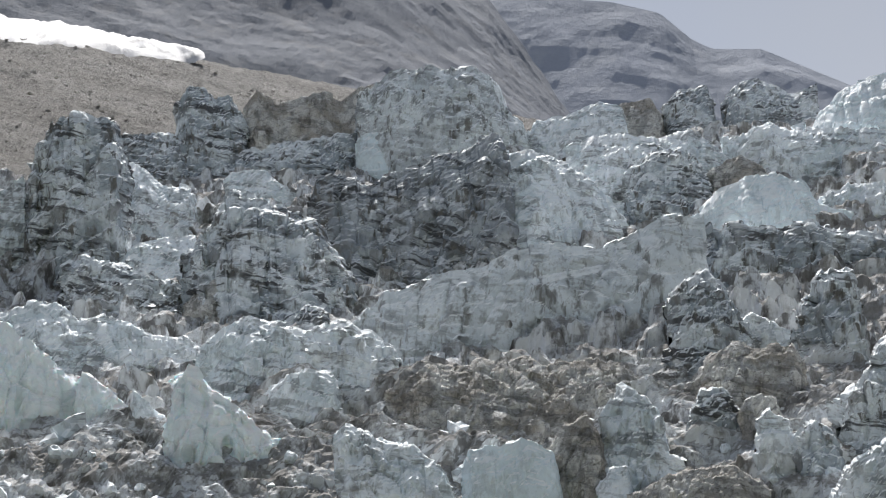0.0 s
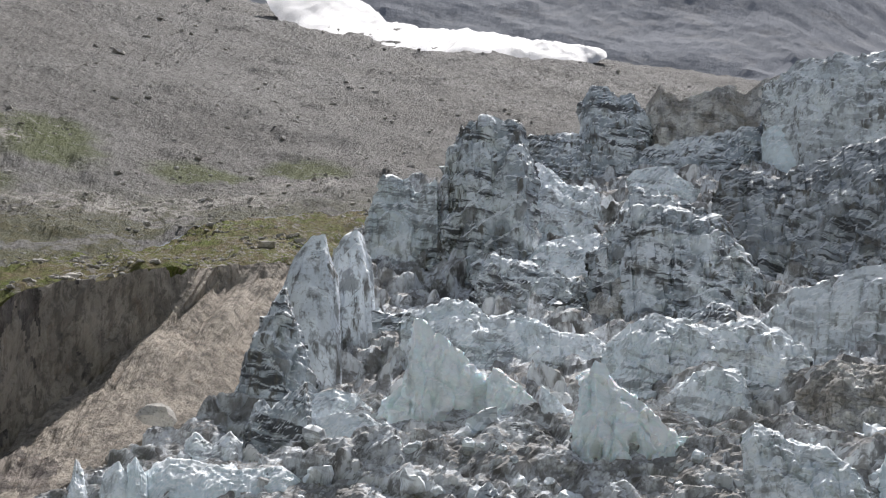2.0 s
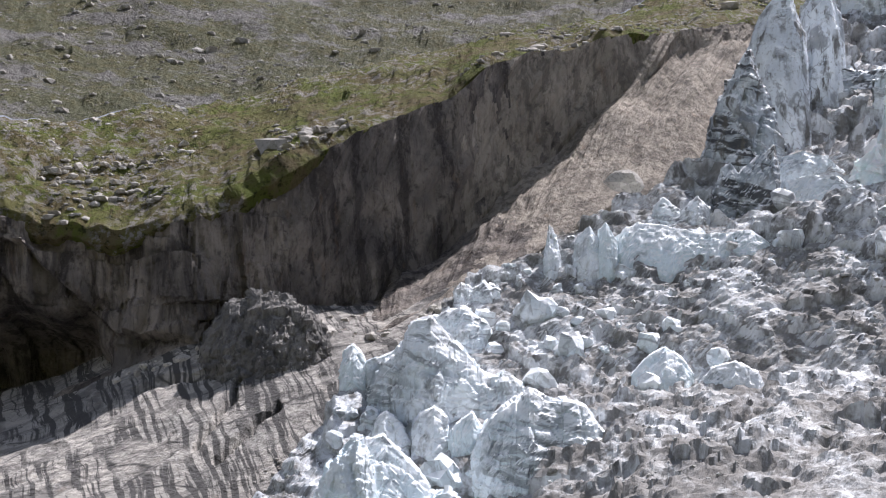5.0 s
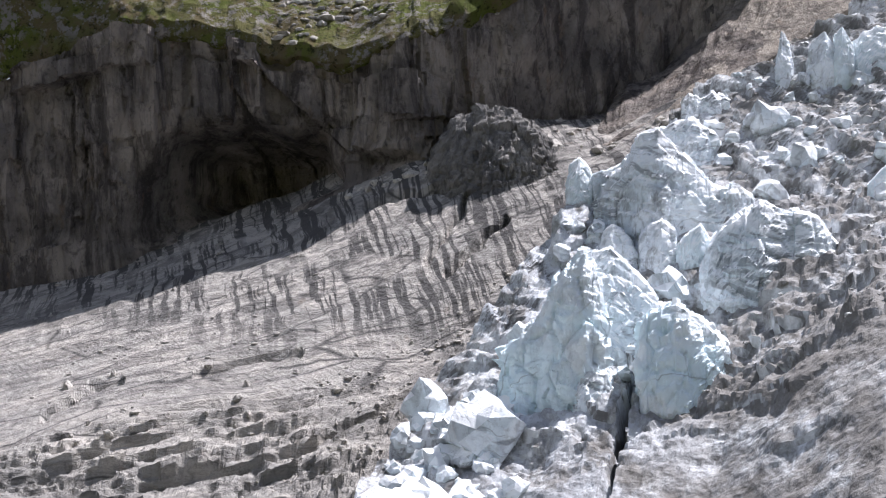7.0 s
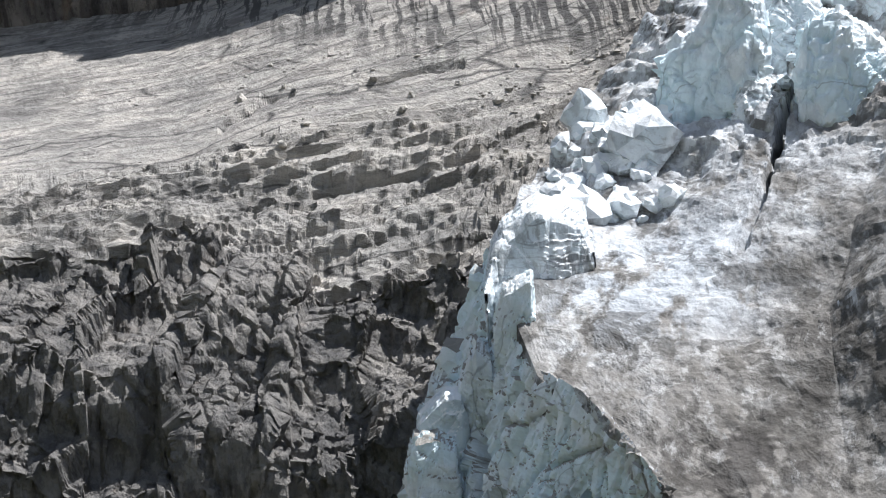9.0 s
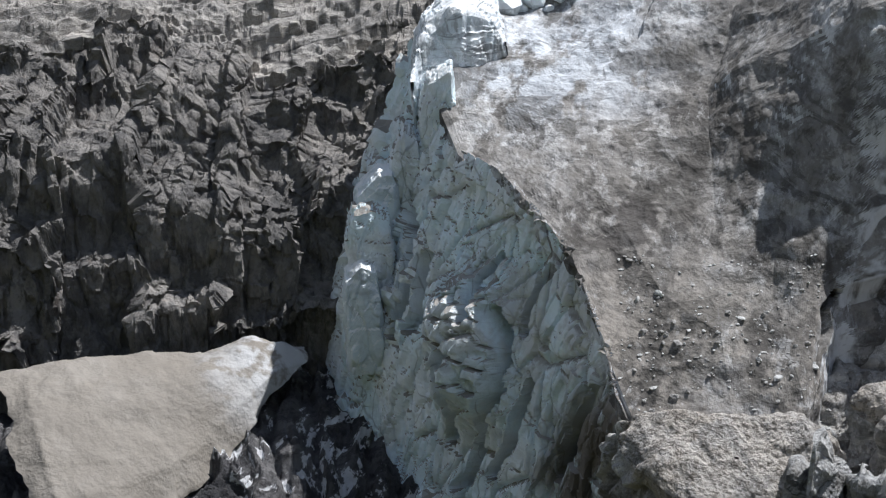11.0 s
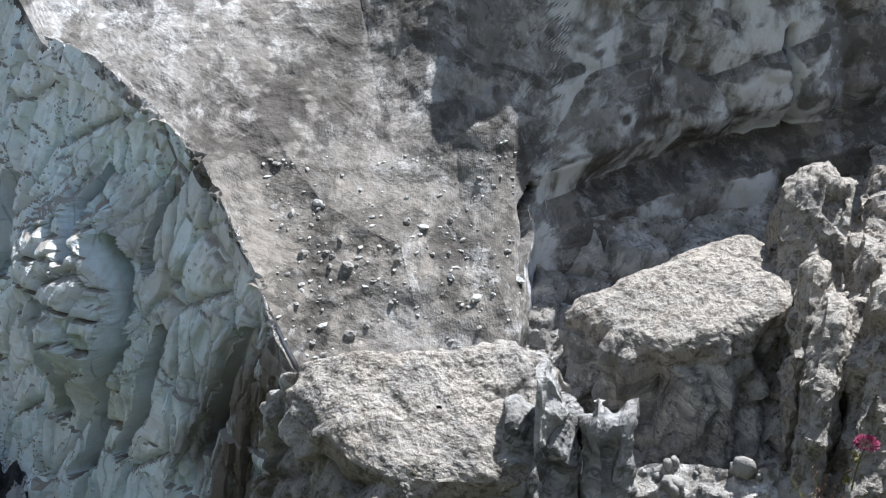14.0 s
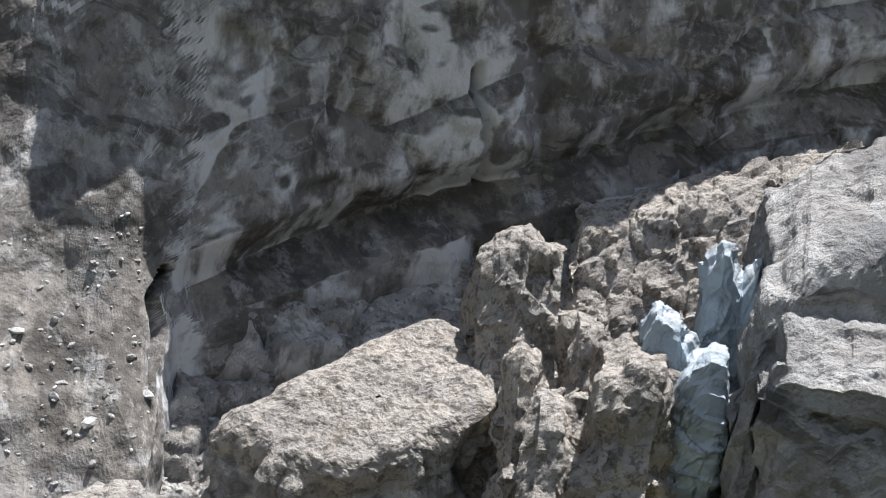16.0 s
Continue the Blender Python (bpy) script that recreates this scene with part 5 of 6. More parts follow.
serac("serac", "pale", [(-10.85, 16.65), (-12.40, 17.00), (-14.18, 16.62), (-15.97, 16.52), (-17.41, 16.10), (-18.90, 15.63)], (247, 247), 15, 9, 28, lean=0.5, rough=0.9)
serac("serac", "pale", [(-1.14, 16.79), (-1.54, 17.26), (-2.74, 17.23), (-3.90, 16.77), (-5.24, 15.94), (-5.86, 15.08), (-6.66, 13.84)], (224.8, 224.8), 15, 9, 29, lean=0.6, rough=0.7)
serac("serac", "grey", [(-6.62, 15.57), (-7.04, 16.09), (-7.90, 16.45), (-9.09, 16.53), (-9.94, 15.86), (-10.37, 14.67)], (234.5, 234.5), 13, 8, 30, lean=0.5, rough=1.0)
serac("serac", "brown", [(-10.08, 15.16), (-10.37, 15.57), (-11.58, 15.98), (-12.42, 15.41), (-12.68, 14.81)], (236.3, 236.3), 9, 6, 31, lean=0.5, rough=0.75)
serac("serac", "blue", [(-8.03, 13.58), (-9.70, 13.95), (-10.51, 14.87), (-11.68, 15.06), (-12.84, 15.13), (-13.87, 14.42), (-14.43, 13.67), (-15.69, 13.15)], (216.6, 216.6), 15, 10, 32, lean=0.5, rough=0.5)
serac("serac", "pale", [(-14.20, 13.59), (-14.70, 13.96), (-15.63, 14.27), (-17.11, 14.16), (-18.59, 13.70)], (221.7, 221.7), 14, 9, 33, lean=0.5, rough=0.9)
serac("serac", "slab", [(5.15, 10.46), (4.65, 11.00), (3.66, 11.85), (2.22, 12.21), (0.78, 12.57), (-0.65, 12.68), (-1.64, 13.18), (-3.55, 13.35), (-5.39, 12.94), (-7.09, 13.45), (-8.07, 13.91), (-9.80, 13.83)], (185, 185), 19, 9, 34, lean=0.32, rough=0.45)
serac("serac", "grey", [(-8.31, 12.97), (-9.86, 13.36), (-11.88, 13.11), (-13.87, 12.85), (-15.36, 12.41), (-16.80, 12.10), (-18.50, 11.73)], (199.8, 199.8), 18, 9, 35)
serac("serac", "grey", [(-7.77, 10.29), (-8.17, 10.82), (-8.82, 11.43), (-9.42, 11.70), (-10.23, 10.82), (-10.75, 9.62), (-11.38, 8.43)], (162.2, 162.2), 11, 6, 36, lean=0.5)
serac("serac", "pale", [(-10.73, 9.40), (-11.21, 9.68), (-12.46, 8.98), (-13.08, 8.68)], (164.5, 164.5), 9, 5, 37, lean=0.3, rough=0.7)
serac("serac", "brown", [(3.93, 7.86), (2.46, 9.01), (1.09, 8.68), (-0.32, 8.80), (-1.96, 8.89), (-2.83, 8.36), (-3.54, 8.53), (-4.93, 8.51), (-5.80, 8.09), (-6.72, 7.10)], (153.3, 153.3), 10, 8, 38, lean=0.8, rough=0.75)
serac("serac", "brown", [(-8.18, 6.96), (-9.20, 7.98), (-10.17, 8.56), (-11.48, 8.30), (-12.59, 8.29), (-13.01, 7.35)], (152.4, 152.4), 9, 7, 39, lean=0.6, rough=0.75)
serac("serac", "grey", [(-8.32, 5.82), (-8.56, 6.36), (-8.83, 6.78), (-9.73, 6.80), (-10.25, 5.97)], (144.8, 144.8), 9, 4, 40, lean=0.2)
serac("serac", "brown", [(-10.17, 5.86), (-10.56, 6.27), (-11.14, 6.48), (-11.70, 6.27), (-11.89, 5.47)], (142.5, 142.5), 9, 4, 41, lean=0.2, rough=0.75)
serac("serac", "pale", [(-10.69, 4.70), (-11.00, 5.45), (-11.42, 5.74), (-12.10, 5.45), (-12.08, 4.12)], (136.3, 136.3), 9, 4, 42, lean=0.2)
serac("serac", "grey", [(-12.07, 4.35), (-12.40, 4.93), (-13.04, 5.17), (-13.65, 4.85), (-13.99, 3.94)], (135.5, 135.5), 8, 4, 43, lean=0.25, rough=0.9)
serac("serac", "brown", [(-2.02, 4.57), (-3.28, 5.82), (-4.24, 6.30), (-4.62, 5.48), (-4.82, 4.11)], (136.2, 136.2), 8, 4, 44, lean=0.3, rough=0.75)
serac("serac", "pale", [(-4.69, 6.15), (-5.23, 7.01), (-5.93, 7.17), (-6.59, 6.88), (-7.16, 5.93), (-7.34, 4.56)], (138.1, 138.1), 10, 5, 45, lean=0.3)
serac("serac", "blue", [(1.06, 4.58), (0.66, 5.34), (-0.49, 5.37), (-1.43, 5.63), (-2.74, 4.96), (-2.93, 3.37)], (133.1, 133.1), 7, 4, 46, lean=0.3, rough=0.6)
serac("serac", "pale", [(-4.26, 4.16), (-4.77, 4.79), (-5.48, 5.06), (-6.81, 4.83), (-7.86, 4.18)], (136.4, 136.4), 6, 4, 47)
serac("serac", "pale", [(-4.28, 3.26), (-4.93, 4.10), (-5.61, 4.16), (-5.73, 3.14)], (132.1, 132.1), 6, 3, 48, lean=0.3, rough=0.6)
serac("serac", "grey", [(-14.07, 4.81), (-14.67, 6.06), (-15.49, 7.29), (-16.20, 8.08), (-17.97, 8.30)], (139.1, 139.1), 17, 7, 49, lean=0.3)
serac("serac", "pale", [(-13.27, 2.05), (-14.07, 3.28), (-15.00, 3.84), (-15.64, 4.21), (-17.36, 4.25)], (127.6, 127.6), 8, 5, 50, lean=0.3)
serac("serac", "brown", [(-5.48, 2.94), (-7.12, 3.58), (-8.48, 3.79), (-9.81, 3.79), (-11.09, 2.68)], (130.2, 130.2), 5, 5, 51, lean=0.6, rough=0.75)
serac("serac", "grey", [(-12.62, 8.51), (-13.23, 9.78), (-13.78, 10.61), (-14.52, 11.19), (-15.14, 10.88), (-15.38, 9.51)], (162.7, 162.7), 12, 6, 52, lean=0.3, rough=0.9)
serac("serac", "fin", [(20.80, 7.39), (20.50, 8.06), (19.58, 8.83), (19.30, 10.65), (19.17, 11.45), (18.85, 11.33), (18.28, 10.90), (17.13, 9.92), (16.23, 8.75), (16.00, 7.27)], (154.4, 154.4), 10, 3, 53, lean=0.25, rough=1.0)
serac("serac", "fin", [(16.39, 7.05), (16.19, 8.52), (15.98, 9.43), (15.07, 8.76), (14.18, 7.96), (13.94, 6.75)], (151, 151), 7, 3, 54, lean=0.25, rough=1.0)
serac("serac", "pale", [(14.25, 6.98), (13.97, 8.50), (13.48, 8.09), (13.04, 7.46), (12.49, 6.35)], (148.4, 148.4), 6, 3, 55, lean=0.25, rough=0.5)
serac("serac", "fin", [(12.90, 6.37), (12.63, 7.26), (12.41, 8.62), (11.79, 9.51), (11.46, 9.31), (11.03, 8.56), (10.03, 7.73), (9.38, 7.13), (8.73, 6.42), (8.46, 5.29)], (141.3, 141.3), 10, 4, 56, lean=0.3, rough=1.0)
serac("serac", "flute", [(25.48, 9.80), (25.17, 11.60), (24.50, 12.73), (24.05, 13.86), (23.37, 14.66), (22.90, 14.78), (22.62, 13.64), (22.53, 11.60)], (177.4, 177.4), 20, 5, 57, lean=0.22, rough=0.5)
serac("serac", "flute", [(22.43, 10.69), (22.30, 13.64), (21.97, 14.55), (21.50, 15.01), (21.16, 14.10), (20.93, 12.04)], (187.7, 187.7), 20, 5, 58, lean=0.22, rough=0.5)
serac("serac", "grey", [(26.56, 8.02), (25.83, 10.47), (25.17, 11.60), (24.50, 12.68), (24.15, 11.60), (23.57, 9.79), (23.22, 8.66)], (159.5, 159.5), 16, 4, 59, lean=0.2, rough=0.6)
serac("serac", "pale", [(21.39, 14.10), (21.08, 15.24), (20.79, 16.38), (20.07, 17.24), (19.36, 17.06), (19.08, 16.48), (18.17, 17.04), (17.92, 15.21)], (227.8, 227.8), 18, 7, 60, lean=0.2, rough=0.7)
serac("serac", "grey", [(21.05, 11.59), (19.66, 11.57), (18.26, 11.89), (17.32, 12.16), (16.16, 11.49), (15.00, 11.12), (13.60, 10.95)], (190.8, 190.8), 9, 5, 61, lean=0.3)
serac("serac", "pale", [(23.51, 7.57), (23.27, 8.37), (22.46, 8.55), (21.66, 8.36), (20.91, 7.67)], (154.5, 154.5), 5, 3, 62, lean=0.4, rough=0.6)
serac("serac", "pale", [(23.28, 6.88), (23.05, 7.41), (22.24, 7.61), (21.21, 7.56), (20.53, 7.09)], (149.9, 149.9), 4.5, 3, 63, lean=0.4, rough=0.5)
serac("serac", "blue", [(30.54, 4.80), (29.51, 5.61), (28.93, 5.84), (27.32, 5.58), (26.39, 5.35), (24.55, 5.51), (23.64, 4.83)], (137.8, 137.8), 4, 4, 64, lean=0.6, rough=0.6)
serac("serac", "pale", [(28.47, 6.07), (28.25, 6.65), (28.02, 6.88), (27.32, 6.31), (26.63, 6.89), (26.16, 6.31)], (144.5, 144.5), 4, 3, 65, lean=0.4, rough=0.7)
serac("serac", "pale", [(32.82, 4.43), (32.62, 5.80), (32.34, 5.35), (32.14, 4.44)], (136.3, 136.3), 4, 2, 66, lean=0.3, rough=0.7)
serac("serac", "pale", [(31.68, 4.44), (31.46, 5.40), (30.96, 5.71), (30.54, 5.03), (30.30, 4.46)], (136.3, 136.3), 3.5, 2, 67, lean=0.3, rough=0.6)
serac("serac", "blue", [(30.71, 4.45), (30.59, 5.60), (30.32, 5.88), (29.89, 5.15), (29.80, 4.46)], (136.4, 136.4), 3.5, 2, 68, lean=0.3, rough=0.5)
serac("serac", "grey", [(26.05, 6.77), (25.70, 7.92), (25.35, 8.20), (25.01, 7.69), (24.31, 8.38), (23.61, 8.83), (23.39, 7.69)], (149.2, 149.2), 5, 3, 69, lean=0.3)
serac("serac", "pale", [(39.98, -1.45), (39.52, -0.35), (38.57, 0.76), (38.17, 1.76), (37.39, 1.84), (36.59, 1.11), (35.67, 0.34), (34.86, -0.77)], (114, 114), 10, 6, 70, rough=0.6)
serac("serac", "pale", [(37.24, 2.00), (36.84, 2.23), (36.18, 2.39), (35.49, 2.02), (35.14, 1.46)], (123.8, 123.8), 5, 4, 71, lean=0.5, rough=0.7)
serac("serac", "pale", [(36.53, 3.02), (36.21, 3.47), (35.75, 3.14), (35.30, 3.49), (34.61, 3.04)], (129.8, 129.8), 4, 3, 72, lean=0.4, rough=0.9)
serac("serac", "blue", [(29.34, -0.29), (28.66, 0.50), (27.98, 0.84), (27.30, 0.39), (26.84, -0.28)], (117.5, 117.5), 3, 3, 73, lean=0.6, rough=0.4)
serac("serac", "pale", [(26.84, -0.95), (26.16, -0.00), (25.25, 0.27), (24.35, -0.15), (24.01, -0.93)], (115.5, 115.5), 3.5, 4, 74, lean=0.5, rough=0.4)
serac("serac", "blue", [(19.08, 0.44), (18.73, 1.33), (18.06, 1.67), (17.40, 1.34), (17.24, 0.56)], (119.7, 119.7), 3, 2.5, 75, lean=0.4, rough=0.3)
serac("serac", "grey", [(17.13, 3.56), (16.66, 4.45), (16.21, 4.79), (15.69, 4.00), (15.60, 3.33)], (131.7, 131.7), 4, 3, 76, lean=0.4, rough=0.6)
serac("serac", "pale", [(35.95, -4.35), (35.51, -2.99), (35.07, -2.31), (34.18, -1.52), (33.42, -0.96), (32.65, -1.30), (31.14, -1.53), (30.49, -2.74)], (105.3, 105.3), 9, 7, 77, lean=0.55, rough=0.6)
serac("serac", "wall", [(43.93, -7.34), (43.12, -6.43), (42.08, -5.51), (41.51, -4.37), (40.82, -3.45), (40.36, -2.99), (40.02, -3.68), (39.68, -4.82), (39.34, -5.73)], (96.3, 96.3), 8, 4, 78, lean=0.4, rough=0.85)
serac("serac", "pale", [(40.36, -3.68), (40.02, -2.95), (39.33, -2.77), (38.65, -3.45), (37.98, -4.13), (37.41, -4.93), (37.48, -5.72)], (101.2, 101.2), 7, 4, 79, lean=0.4, rough=0.6)
serac("serac", "wall", [(38.32, -7.32), (38.09, -5.95), (37.75, -5.27), (36.62, -5.03), (35.73, -5.48), (34.61, -6.81), (34.38, -8.15)], (94.2, 94.2), 6, 4, 80, lean=0.5, rough=0.85)
serac("serac", "pale", [(39.79, -2.76), (39.56, -2.08), (39.22, -1.81), (38.65, -2.31), (38.20, -2.99)], (109.4, 109.4), 5, 3, 81, lean=0.4, rough=0.6)
serac("serac", "pale", [(38.20, -2.54), (37.86, -1.86), (37.30, -1.63), (36.74, -2.08), (36.63, -2.99)], (109.4, 109.4), 5, 3, 82, lean=0.4, rough=0.5)
serac("serac", "blue", [(36.74, -2.99), (36.40, -2.31), (35.73, -1.86), (35.29, -2.54), (35.17, -3.44)], (108, 108), 4, 3, 83, lean=0.4, rough=0.6)
serac("serac", "blue", [(41.15, -0.47), (40.92, 0.67), (40.58, 0.90), (40.12, 0.44), (39.78, -0.48)], (116.9, 116.9), 5, 3, 84, lean=0.4, rough=0.6)
serac("serac", "pale", [(40.47, -0.59), (40.01, 0.21), (39.33, 0.43), (38.88, 0.65), (38.65, -0.03)], (116.6, 116.6), 4, 3, 85, lean=0.4, rough=0.6)
serac("serac", "pale", [(35.85, -0.95), (35.40, -0.39), (34.41, -0.28), (33.75, -0.63), (33.42, -1.41)], (114.1, 114.1), 5, 4, 86, lean=0.5, rough=0.7)
serac("serac", "pale", [(40.94, -8.47), (40.48, -7.90), (40.03, -7.67), (39.45, -7.89), (39.23, -8.46)], (93.4, 93.4), 4, 3.5, 87, lean=0.6)
serac("serac", "wall", [(52.49, -20.90), (52.12, -19.47), (51.72, -18.76), (51.07, -19.24), (50.95, -20.76)], (70, 70), 9, 3, 91, lean=0.12, rough=0.5)
serac("serac", "blue", [(54.57, -22.68), (54.36, -21.84), (53.16, -20.83), (52.47, -20.93), (52.12, -21.89)], (69, 69), 5, 3, 92, lean=0.2, rough=0.5)
serac("serac", "wall", [(55.06, -24.02), (54.57, -22.75), (53.57, -22.56), (52.78, -23.14), (52.62, -24.73)], (67, 67), 5, 3, 110, lean=0.2, rough=0.6)
serac("serac", "blue", [(55.48, -27.12), (55.29, -25.82), (54.43, -25.24), (53.61, -25.70), (53.33, -27.57)], (65, 65), 5, 3, 111, lean=0.2, rough=0.6)
serac("serac", "wall", [(50.94, -20.93), (50.83, -18.08), (50.47, -16.55), (49.23, -16.08), (49.01, -18.16), (49.02, -19.98)], (70.5, 70.5), 4, 4, 112, lean=0.12, rough=0.9)
serac("serac", "layered", [(29.99, -37.10), (30.11, -35.51), (29.18, -34.88), (28.01, -35.37), (27.29, -36.92)], (43, 43), 3.5, 2, 94, lean=0.45, rough=0.8, rim=0.4)
serac("serac", "layered", [(27.36, -37.61), (27.84, -34.21), (28.20, -33.32), (26.72, -34.36), (25.93, -35.21), (25.86, -37.02)], (42.5, 42.5), 4.0, 1.8, 107, lean=0.4, rough=0.7, rim=0.35)
serac("serac", "layered", [(25.89, -37.25), (25.99, -35.44), (25.33, -34.46), (24.56, -35.08), (23.59, -34.74), (23.52, -36.56)], (42, 42), 3.2, 1.6, 108, lean=0.4, rough=0.7, rim=0.3)
serac("ice_block", "rubble", [(18.37, -27.53), (18.44, -25.98), (17.66, -25.40), (16.66, -25.00), (16.01, -25.68), (15.34, -25.74), (15.31, -26.74)], (54, 54), 6, 3, 95, lean=0.6, tilt=0.05, rim=0.5)
serac("ice_block", "rubble", [(15.22, -29.42), (15.33, -27.89), (14.87, -27.08), (14.11, -27.08), (13.59, -28.04), (13.31, -29.21)], (51, 51), 5, 2.5, 96, lean=0.7, rim=0.5)
serac("ice_block", "rubble", [(15.03, -25.54), (14.77, -24.44), (13.44, -24.04), (11.62, -23.20), (9.31, -22.5), (7.24, -21.7), (5.22, -21.1), (2.98, -20.6)], (60, 66), 6, 6, 97, lean=1.1, rough=0.7, rim=0.7)
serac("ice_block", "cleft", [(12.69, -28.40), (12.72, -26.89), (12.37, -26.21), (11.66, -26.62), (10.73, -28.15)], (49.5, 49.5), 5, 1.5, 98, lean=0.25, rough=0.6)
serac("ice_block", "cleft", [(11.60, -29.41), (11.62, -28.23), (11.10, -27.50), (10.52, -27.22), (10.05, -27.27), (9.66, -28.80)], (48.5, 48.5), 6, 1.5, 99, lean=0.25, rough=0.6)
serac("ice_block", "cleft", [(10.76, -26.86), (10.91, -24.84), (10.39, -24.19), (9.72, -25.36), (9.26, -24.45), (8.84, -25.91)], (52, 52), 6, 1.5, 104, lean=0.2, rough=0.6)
serac("ice_block", "layered", [(9.59, -29.72), (9.47, -27.40), (9.25, -26.07), (8.43, -25.13), (7.51, -24.34), (5.76, -23.66), (3.69, -22.90)], (47, 50), 11, 9, 102, lean=0.3, rough=0.5, tilt=0.05, rim=0.5)
serac("ice_block", "layered", [(9.05, -28.39), (8.58, -27.67), (7.42, -27.40), (5.42, -27.33), (3.33, -26.89)], (45, 45), 7, 4, 103, lean=0.3, rough=0.7, tilt=0.05)
serac("ice_block", "rubble", [(14.68, -31.39), (14.40, -30.02), (14.04, -28.64), (13.16, -28.37), (12.03, -28.48), (11.24, -29.79), (10.79, -30.73)], (47, 47), 7, 4, 100, lean=0.75, rim=0.5)
serac("ice_block", "rubble", [(16.62, -31.39), (16.65, -30.39), (15.97, -29.74), (15.02, -29.81), (14.40, -30.83)], (46.5, 46.5), 4, 3, 101, lean=0.85, rim=0.5)
serac("ice_block", "rubble", [(17.12, -30.04), (17.07, -28.85), (16.66, -28.30), (16.05, -28.58), (15.73, -29.57)], (49, 49), 6, 2.5, 105, lean=0.6, rim=0.5)
serac("serac", "pale", [(51.2, -16.6), (50.9, -15.0), (50.4, -14.0), (48.93, -12.99), (47.00, -13.40), (46.52, -14.87)], (72, 74, 75, 76, 77, 77), 7, 7, 106, lean=0.2, rough=0.4, rim=0.6)

ice_table([(27.54, -30.3, 50.5), (22.03, -31.85, 48), (16.79, -29.19, 51), (19.44, -26.26, 56.5)], 8.0, 601)
ice_table([(36.48, -37.06, 41.5), (26.14, -37.05, 42), (27.56, -31.54, 47), (40.32, -32.18, 47)], 8.0, 602)


# ---- the near bank, its boulders and plants ----
REACH = 1.35  # the bank lies this much farther out than a first sketch of it


def bank_z(h):
    return EYE - 14.5 - 0.28 * h


BA = np.linspace(-180, 180, 541)
lip = np.interp(BA, [-180, -90, -10, 5, 15, 25, 33, 45, 60, 100, 180], [34, 34, 34, 33, 31, 27.5, 26.5, 25, 24, 30, 34])
rise = np.clip((np.abs(BA - 15) - 95) / 40, 0, 1)
rows = []
for k in np.linspace(0.02, 1, 60):
    h = lip * k
    rows.append(np.stack([-h * np.sin(np.radians(BA)), h * np.cos(np.radians(BA)), bank_z(h) + rise * h * 0.75], -1))
for k in np.linspace(0, 1, 30)[1:]:
    h = lip + 4 * k + rise * 400 * k * k
    rows.append(np.stack([-h * np.sin(np.radians(BA)), h * np.cos(np.radians(BA)), bank_z(lip) - (1 - rise) * 20 * k + rise * (lip * 0.75 + 300 * k * k)], -1))
v = np.array(rows)
p = flat(v)
b1, gb1, _ = facets(p, 2.5, 201, 0.9)
keep_low = np.clip(np.hypot(p[:, 0], p[:, 1]) / 6, 0.1, 1)
v[..., 2] -= 1.3 * np.clip((31 - BA) / 4, 0, 1)[None] * np.clip((BA + 40) / 20, 0, 1)[None] * np.clip(np.hypot(v[..., 0], v[..., 1]) / 10, 0, 1)
v[..., 2] += (0.35 * b1 + 0.25 * fbm(p, 3, 4, 0.6, 202) - 0.4).reshape(v.shape[:2]) * keep_low.reshape(v.shape[:2])
v = (v - (0, 0, EYE)) * REACH + (0, 0, EYE)
tagged(grid_mesh("bank", v, turf), "grassy rock bank below the lookout", "bank", kind="structure")


def granite_material(name, base, lichen, amount):
    s = Shader(name, 0.85, 0.25)
    s.colour = base
    s.mix(s.noise(0.07, 4, 0.8, lo=0.45, hi=0.6), rgb(0.62, 0.61, 0.58), 0.8)
    s.mix(s.noise(0.05, 3, 0.8, lo=0.56, hi=0.62), rgb(0.06, 0.06, 0.06), 0.8)
    s.mix(s.noise(0.9, 5, 0.6, lo=0.45, hi=0.65), rgb(0.25, 0.245, 0.23), 0.6)
    s.mix(s.math("MULTIPLY", s.noise(0.28, 6, 0.7, lo=0.53 - 0.07 * (amount == 1.0), hi=0.58), s.noise(1.1, 3, lo=0.4 - 0.15 * (amount == 1.0), hi=0.6)), lichen, amount)
    s.bump(s.noise(0.12, 5, 0.7, lo=0.2, hi=0.8), 0.6, 0.06)
    return s.done()


granite = granite_material("granite_lichen", rgb(0.40, 0.395, 0.375), rgb(0.50, 0.47, 0.06), 0.9)
granite_yellow = granite_material("granite_yellow", rgb(0.42, 0.40, 0.33), rgb(0.55, 0.50, 0.05), 1.0)
granite_red = granite_material("granite_red", rgb(0.24, 0.16, 0.12), rgb(0.30, 0.28, 0.22), 0.4)


def boulder(place, size, turn, mat, label, seed, flatten=0.15):
    """A rounded boulder from a sphere pressed into broad planes."""
    la, lo = np.meshgrid(np.linspace(-1.55, 1.55, 70), np.linspace(0, 2 * math.pi, 110)[:-1], indexing="ij")
    d = np.stack([np.cos(la) * np.cos(lo), np.cos(la) * np.sin(lo), np.sin(la)], -1)
    q = flat(d)
    f, g, _ = facets(q, 0.9, seed, 0.8, soft=9.0)
    r = 1 + flatten * f + 0.10 * fbm(q, 0.8, 3, 0.5, seed) + 0.025 * fbm(q, 0.15, 3, 0.6, seed + 5)
    v = d * r.reshape(d.shape[:2])[..., None] * np.array(size) * REACH
    ob = grid_mesh("boulder", v, mat, True, True)
    x, y, z = place
    ob.matrix_world = pose(x * REACH, y * REACH, EYE + (z - EYE) * REACH, *turn)
    return tagged(ob, label, "boulder", "boulders on the near bank")


